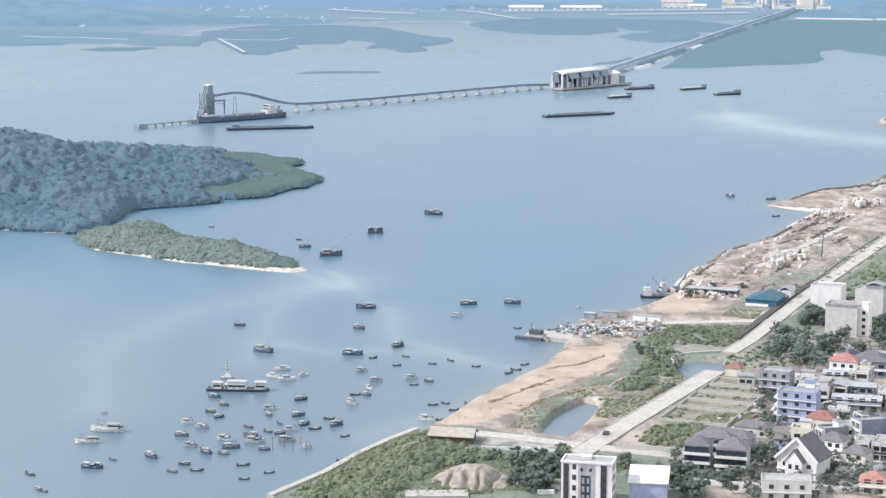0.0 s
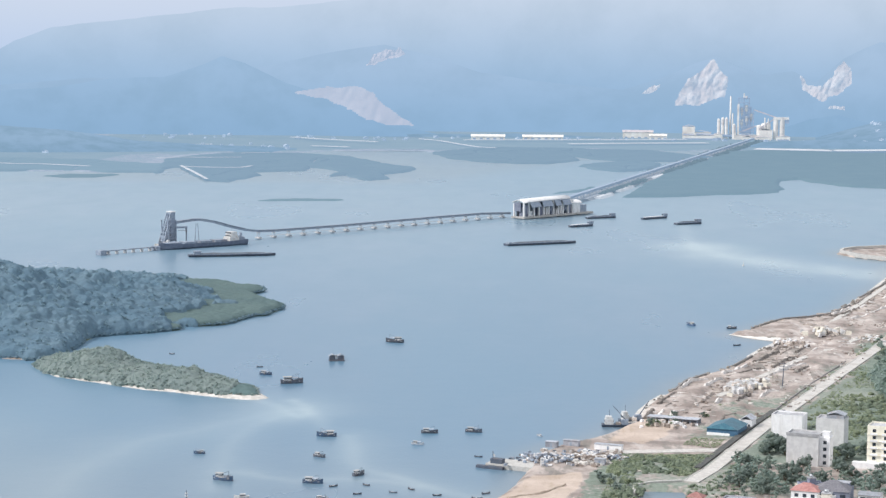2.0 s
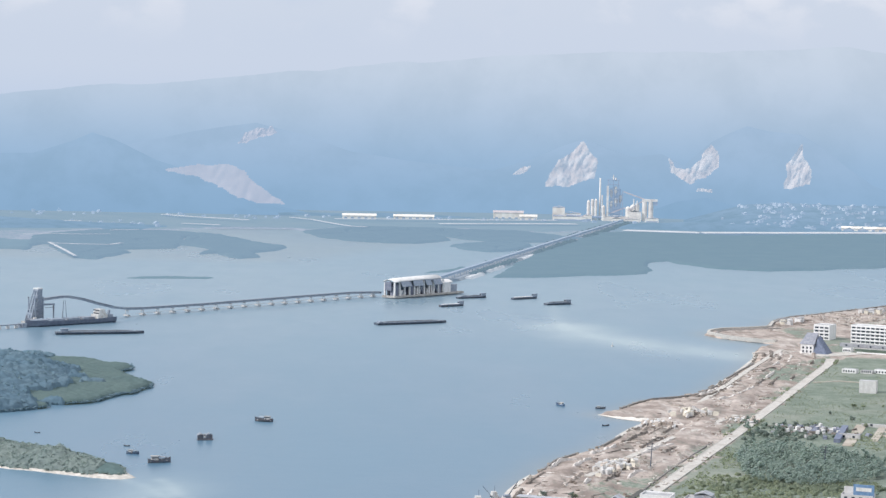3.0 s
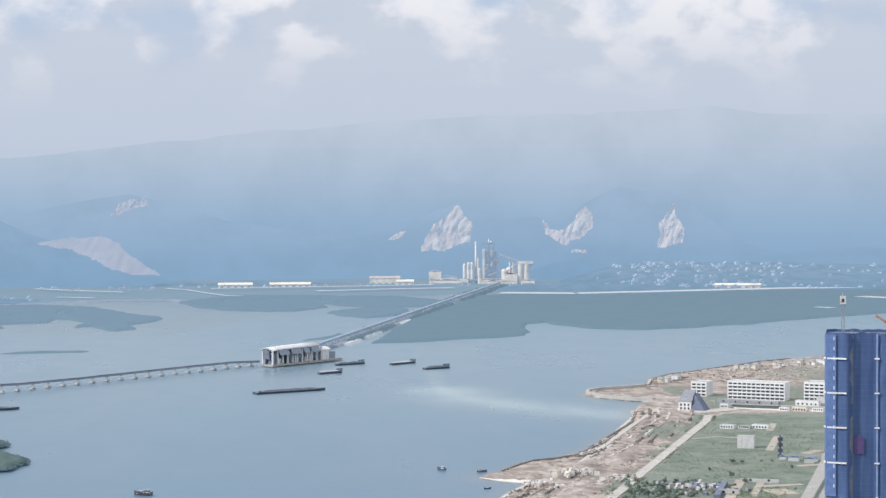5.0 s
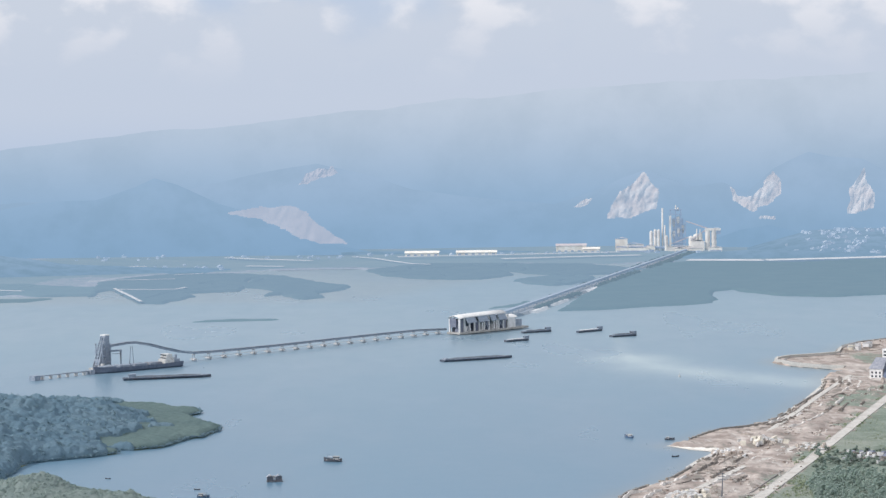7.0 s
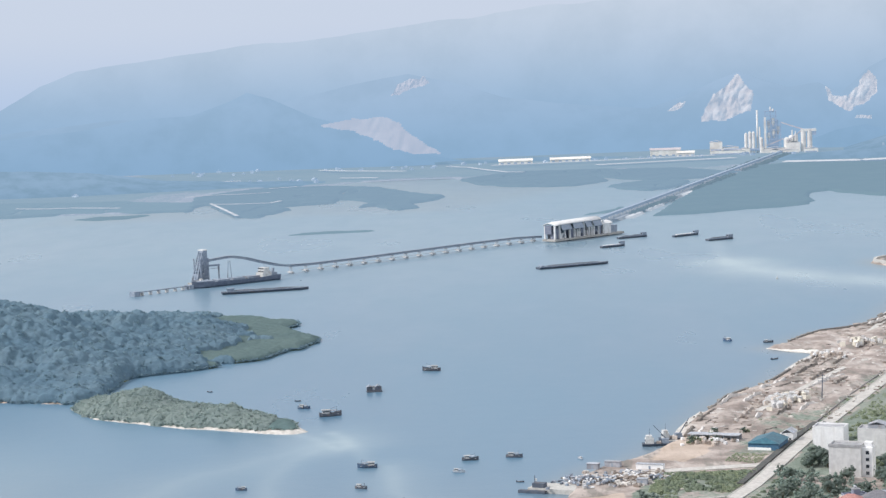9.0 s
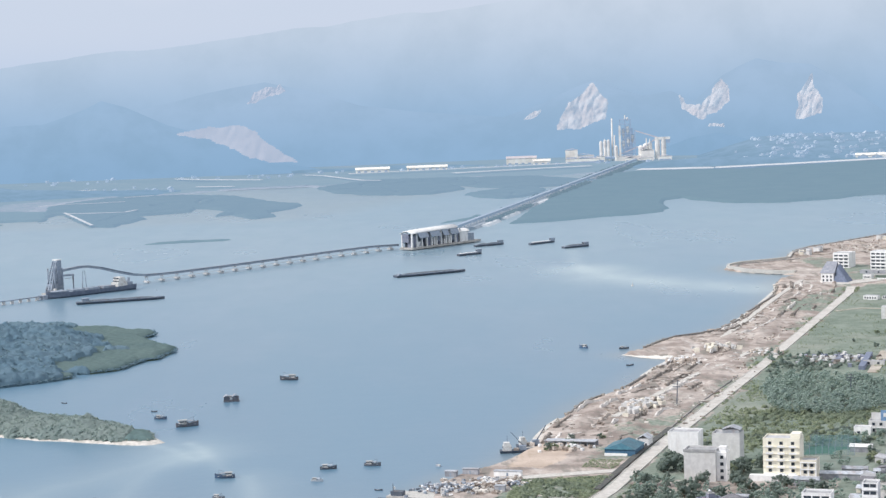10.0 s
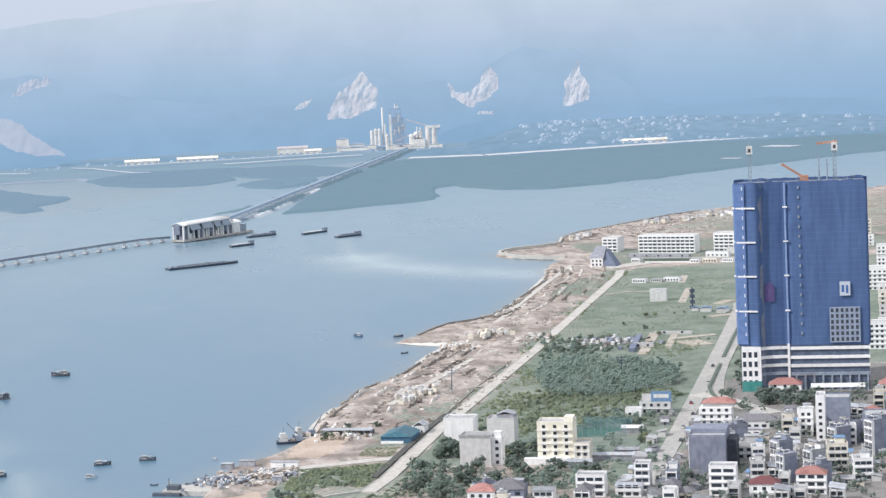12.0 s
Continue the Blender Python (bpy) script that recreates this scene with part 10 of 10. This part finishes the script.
def fishing_boat(name, length, hull_mat, label, canopy=True):
    """Carvel boat with a wheelhouse aft, a canopy and a short mast; bow at +x."""
    o = new(name)
    w, d = length * 0.30, length * 0.085 + 0.25
    Shape().loft(hull_rings(length, w, d, length * 0.085, 0.36, 0.72, -0.4)).part("hull", hull_mat, o)
    Shape().box(-length * 0.44, length * 0.34, -w * 0.40, w * 0.40, d * 0.7, d * 0.95).part("deck", PALE_DECK, o)
    a, b, h = -length * 0.36, -length * 0.06, d + length * 0.15
    cab = Shape().box(a, b, -w * 0.32, w * 0.32, d * 0.9, h).part("wheelhouse", CABIN, o, "white wheelhouse")
    Shape().box(a - 0.02, b + 0.02, -w * 0.33, w * 0.33, d + length * 0.07, d + length * 0.115).part("window_band", GLASSY, cab)
    Shape().box(a - length * 0.04, b + length * 0.05, -w * 0.4, w * 0.4, h, h + 0.12).part("wheelhouse_roof", PALE_DECK, o)
    if canopy:
        Shape().loft([[(x, y, d + length * 0.14 - 0.35 * (y / (w * 0.4)) ** 2) for y in np.linspace(-w * 0.4, w * 0.4, 6)] + [(x, 0, d + length * 0.12)] for x in (b + length * 0.04, length * 0.24)]).part("canopy", TARP, o)
        for x in (b + length * 0.06, length * 0.22):
            for y in (-w * 0.36, w * 0.36):
                Shape().tube((x, y, d * 0.9), (x, y, d + length * 0.11), 0.06, n=5).part("canopy_post", PLANK, o)
    rng = random.Random(label)
    for i in range(5):
        x, y = rng.uniform(-length * 0.44, length * 0.36), rng.uniform(-w * 0.3, w * 0.3)
        g = length * rng.uniform(0.025, 0.06)
        Shape().loft([[(x - g * 1.5, y - g, d * 0.9), (x + g * 1.5, y - g, d * 0.9), (x + g * 1.4, y + g, d * 0.9), (x - g * 1.4, y + g, d * 0.9)], [(x - g, y - g * 0.6, d + g * 1.6), (x + g * 0.8, y - g * 0.5, d + g * 1.3), (x + g * 0.7, y + g * 0.5, d + g * 1.5), (x - g, y + g * 0.6, d + g * 1.2)]]).part("net_heap", rng.choice((PLANK, TARP, BLUE_HULL)), o)
    for y in (-w * 0.38, w * 0.38):
        Shape().tube((-length * 0.42, y, d), (length * 0.36, y * 0.9, d + length * 0.10), 0.05, n=5).part("pole", PLANK, o)
    Shape().tube((length * 0.28, 0, d), (length * 0.28, 0, d + length * 0.26), 0.08, 0.05, 5).part("mast", PLANK, o)
    Shape().tube((length * 0.28, 0, d + length * 0.26), (length * 0.02, 0, d + length * 0.18), 0.05, n=5).part("boom", PLANK, o)
    return tagged(o, label, "boat", "moored fishing boats")


def open_boat(name, length, label):
    o = new(name)
    w = length * 0.24
    rings = hull_rings(length, w, 0.55, 0.3, 0.4, 0.5, -0.25)
    Shape().loft(rings).part("hull", PLANK, o)
    Shape().box(-length * 0.36, length * 0.28, -w * 0.36, w * 0.36, 0.42, 0.56).part("floorboard", PALE_DECK, o)
    for x in (-length * 0.2, length * 0.08):
        Shape().box(x - 0.12, x + 0.12, -w * 0.42, w * 0.42, 0.57, 0.68).part("thwart", PLANK, o)
    Shape().box(-length * 0.47, -length * 0.40, -0.2, 0.2, 0.5, 1.0).part("outboard", HULL, o)
    return tagged(o, label, "boat", "small open boats")


def white_launch(name, length, label):
    o = new(name)
    w = length * 0.32
    Shape().loft(hull_rings(length, w, 0.8, 0.4, 0.45, 0.85, -0.3)).part("hull", CABIN, o)
    cab = Shape().loft([[(-length * 0.3, -w * 0.35, 0.8), (length * 0.2, -w * 0.28, 0.8), (length * 0.2, w * 0.28, 0.8), (-length * 0.3, w * 0.35, 0.8)],
                        [(-length * 0.26, -w * 0.3, 1.7), (length * 0.06, -w * 0.24, 1.7), (length * 0.06, w * 0.24, 1.7), (-length * 0.26, w * 0.3, 1.7)]]).part("cabin", CABIN, o)
    Shape().box(-length * 0.28, length * 0.13, -w * 0.335, w * 0.335, 1.1, 1.35).part("window_band", GLASSY, cab)
    return tagged(o, label, "boat", "white launches")


WOODEN = [(-133, 857, 5), (-131, 831, 4), (-130, 804, 5), (-136, 791, 5), (-118, 785, 6), (-130, 775, 5), (-123, 766, 6), (-106, 782, 7), (-94, 785, 6), (-85, 775, 4), (-94, 826, 5), (-77, 811, 6), (-106, 826, 4), (-128, 748, 4),
          (-162, 742, 6), (-142, 758, 6), (-75, 911, 5), (-67, 891, 5), (-74, 848, 6), (-52, 897, 5), (-44, 891, 4), (-144, 1012, 5)]
SMALL = [(-127, 843, 4), (-126, 822, 4), (-137, 812, 5), (-109, 792, 5), (-101, 771, 4), (-96, 854, 5), (-107, 837, 5), (-90, 811, 5), (-94, 802, 5), (-114, 773, 6), (-116, 764, 4), (-98, 796, 4), (-41, 821, 6), (-62, 965, 7), (-69, 877, 4),
         (-69, 864, 4), (-84, 1007, 6), (-124, 950, 9)]
SAMPANS = [(-112, 806), (-85, 804), (-103, 799), (-100, 812), (-81, 821), (-72, 793), (-106, 748), (-95, 738), (-122, 740), (-131, 738), (-103, 729), (-81, 726), (-70, 756), (-74, 864), (-50, 884), (-57, 942), (-60, 923), (-44, 927),
           (-36, 934), (-24, 922), (-40, 847), (-35, 850), (-26, 848), (-31, 838), (-36, 821), (-72, 939), (-156, 754), (-182, 732), (-172, 710), (-6, 916), (-2, 927), (-9, 909), (-208, 1338), (-145, 1288), (-6, 1011), (166, 1402)]
OFFSHORE = [(-119, 1228, 17), (-138, 1259, 10), (-99, 1325, 11), (-66, 1402, 16), (-85, 1061, 13), (-32, 1073, 11), (-37, 1041, 8), (-9, 1077, 11), (25, 1067, 5), (144, 1502, 11), (172, 1487, 9), (-82, 946, 12), (-174, 827, 5), (-161, 743, 9), (-174, 712, 5)]
OFFSHORE = [(x, y, n * 0.70) for x, y, n in OFFSHORE]


def moor(kind, spots, seed, first):
    """Copies of a boat over the anchorage: x, y and length."""
    rng = random.Random(seed)
    for i, (x, y, *ln) in enumerate(spots):
        s = (ln[0] if ln else rng.uniform(3.4, 4.8)) * 1.14 / first
        m = pose(x, y, 0.0, 0, 0, rng.choice((0, 0, 180)) + rng.gauss(-8, 26)) @ Matrix.Diagonal((s, s, s * 1.12, 1))
        ob = kind[i] if i < len(kind) else copy_thing(kind[rng.randrange(len(kind))], m)
        ob.matrix_world = m


moor([fishing_boat("fishing_boat", 6, BLUE_HULL, "small blue-hulled fishing boat with a white wheelhouse"), fishing_boat("fishing_boat", 6, PLANK, "weathered wooden fishing boat with a grey canopy"), fishing_boat("fishing_boat", 6, WHITE_HULL, "white-hulled fishing boat with a grey canopy")], WOODEN, 3, 6)
moor([fishing_boat("fishing_boat", 6, PLANK, "small dark fishing boat with a pale cabin", False), fishing_boat("fishing_boat", 6, BLUE_HULL, "small slate-blue fishing boat with a pale cabin", False), fishing_boat("fishing_boat", 6, CABIN, "small white fishing boat with a low cabin", False)], SMALL, 4, 6)
moor([open_boat("open_boat", 5, "narrow dark open wooden boat")], SAMPANS, 5, 5)
moor([white_launch("white_launch", 6, "small white launch lying at anchor")], [(-111, 912, 6), (-113, 897, 6), (-106, 891, 7), (-100, 901, 4)], 6, 6)
moor([fishing_boat("work_boat", 12, PLANK, "larger dark wooden work boat with a wheelhouse"), fishing_boat("work_boat", 12, BLUE_HULL, "larger blue work boat with a canopy"), fishing_boat("work_boat", 12, WHITE_HULL, "larger grey-white work boat with a canopy")], OFFSHORE, 7, 12)


for _x, _y, _n, _turn in ((-167, 797, 13.5, 172), (-171, 779, 9.5, 186)):
    _b = fishing_boat("passenger_boat", _n, CABIN, "white-hulled wooden boat with a dark open deck", False)
    _b.matrix_world = pose(_x, _y, 0, 0, 0, _turn)


def build_pontoon():
    o = base("work_pontoon", -125, 871, 0, -2, "long dark work pontoon with white huts", "pontoon")
    Shape().loft(hull_rings(27, 6, 1.0, 0.1, 0.06, 0.95)).part("hull", HULL, o)
    for x0, x1, h, m in ((-11, -7, 2.6, CABIN), (-4.5, 3.5, 3.2, CABIN), (7.5, 12, 3.0, CABIN), (-6, -5, 1.8, TARP)):
        b = Shape().box(x0, x1, -1.8, 1.8, 0.9, 0.9 + h).part("hut", m, o)
        Shape().box(x0 - 0.3, x1 + 0.3, -2.1, 2.1, 0.9 + h, 1.1 + h).part("hut_roof", PALE_DECK, b)
        Shape().box(x0 + 0.4, x1 - 0.4, -1.88, -1.81, 1.9, 2.7).part("window_band", GLASSY, b)
    for i in range(12):
        Shape().tube((-12.5 + i * 2.2, -2.7, 0.9), (-12.5 + i * 2.2, -2.7, 2.0), 0.07, n=5).part("rail_post", PLANK, o)
    b = base("beacon_boat", -133, 894, 0, 5, "small pale boat carrying a tall tiered mast", "boat")
    Shape().loft(hull_rings(6, 2.6, 0.8, 0.2, 0.3, 0.8)).part("hull", CABIN, b)
    Shape().loft([[(-1.6, -1.0, 0.7), (1.6, -1.0, 0.7), (1.6, 1.0, 0.7), (-1.6, 1.0, 0.7)], [(-0.5, -0.4, 3), (0.5, -0.4, 3), (0.5, 0.4, 3), (-0.5, 0.4, 3)]]).part("tower_foot", CABIN, b)
    Shape().tube((0, 0, 3), (0, 0, 7.4), 0.22, 0.12, 6).part("mast", HULL, b)
    for z in (3.2, 4.6, 5.8):
        Shape().box(-0.7, 0.7, -0.5, 0.5, z, z + 0.35).part("tier", CABIN, b)
    for i, (x, y) in enumerate(((-98, 772), (-94, 776), (-90, 770), (-88, 779), (-85, 771))):
        s = base("stake", x, y, 0, 0, "reddish wooden mooring stake in the water", "stake", "mooring stakes")
        Shape().tube((0, 0, -1), (0.2, 0, 5.5 - i * 0.4), 0.14, 0.09, 6).part("pole", RED_LEAD, s)
        Shape().box(-0.3, 0.3, -0.05, 0.05, 4.2 - i * 0.4, 4.4 - i * 0.4).part("cross_piece", RED_LEAD, s)
    r = base("house_raft", -99, 1318, 0, 10, "dark floating raft house in open water", "raft")
    Shape().box(-5, 5, -3, 3, -0.3, 0.5).part("float", PLANK, r)
    for x in (-3, 2.6):
        Shape().box(x - 1.8, x + 1.8, -1.6, 1.6, 0.5, 3.2).part("hut", PLANK, r)
        Shape().gable(x - 1.8, x + 1.8, -1.6, 1.6, 3.2, 4.4).part("hut_roof", TARP, r)


def build_dredgers():
    for x, y, turn, ln, tx in ((69, 1098, 2, 20, "grey dredging barge with raised crane booms"), (77, 1113, 14, 16, "rusty barge with a crane beside the bank")):
        o = base("crane_barge", x, y, 0, turn, tx, "barge", "crane barges")
        Shape().loft(hull_rings(ln, 6, 1.3, 0.2, 0.1, 0.9)).part("hull", HULL, o)
        Shape().box(-ln * 0.42, -ln * 0.2, -2, 2, 1.2, 4.2).box(-ln * 0.40, -ln * 0.24, -1.8, 1.8, 4.2, 5.6).part("deckhouse", CABIN, o)
        Shape().box(-ln * 0.43, -ln * 0.19, -1.7, 1.7, 2.6, 3.4).part("window_band", GLASSY, o)
        Shape().box(0.5, 4, -1.5, 1.5, 1.2, 3.6).part("crane_cab", STEEL, o)
        boom = Shape()
        for dy in (-0.4, 0.4):
            boom.beam((3, dy, 3.2), (8.5 if turn > 8 else -4, dy * 0.4, 11), 0.25, 0.25)
        boom.part("crane_boom", HULL, o)
        Shape().box(-2.5, 0, -1.8, 1.8, 1.2, 2.2).part("spoil", EARTH, o)
        Shape().tube((-ln * 0.3, 0, 5.6), (-ln * 0.3, 0, 9), 0.1, n=5).part("mast", HULL, o)
    n = base("buoy", 231, 1914, 0, 0, "small pale channel buoy", "buoy")
    Shape().tube((0, 0, -0.5), (0, 0, 1.2), 1.2, 1.0, 10).tube((0, 0, 1.2), (0, 0, 4), 0.4, 0.15, 6).part("float", CABIN, n)


build_pontoon()
build_dredgers()

for _k, _t in enumerate(TREE_KINDS):
    if _k not in USED:
        drop(_t)
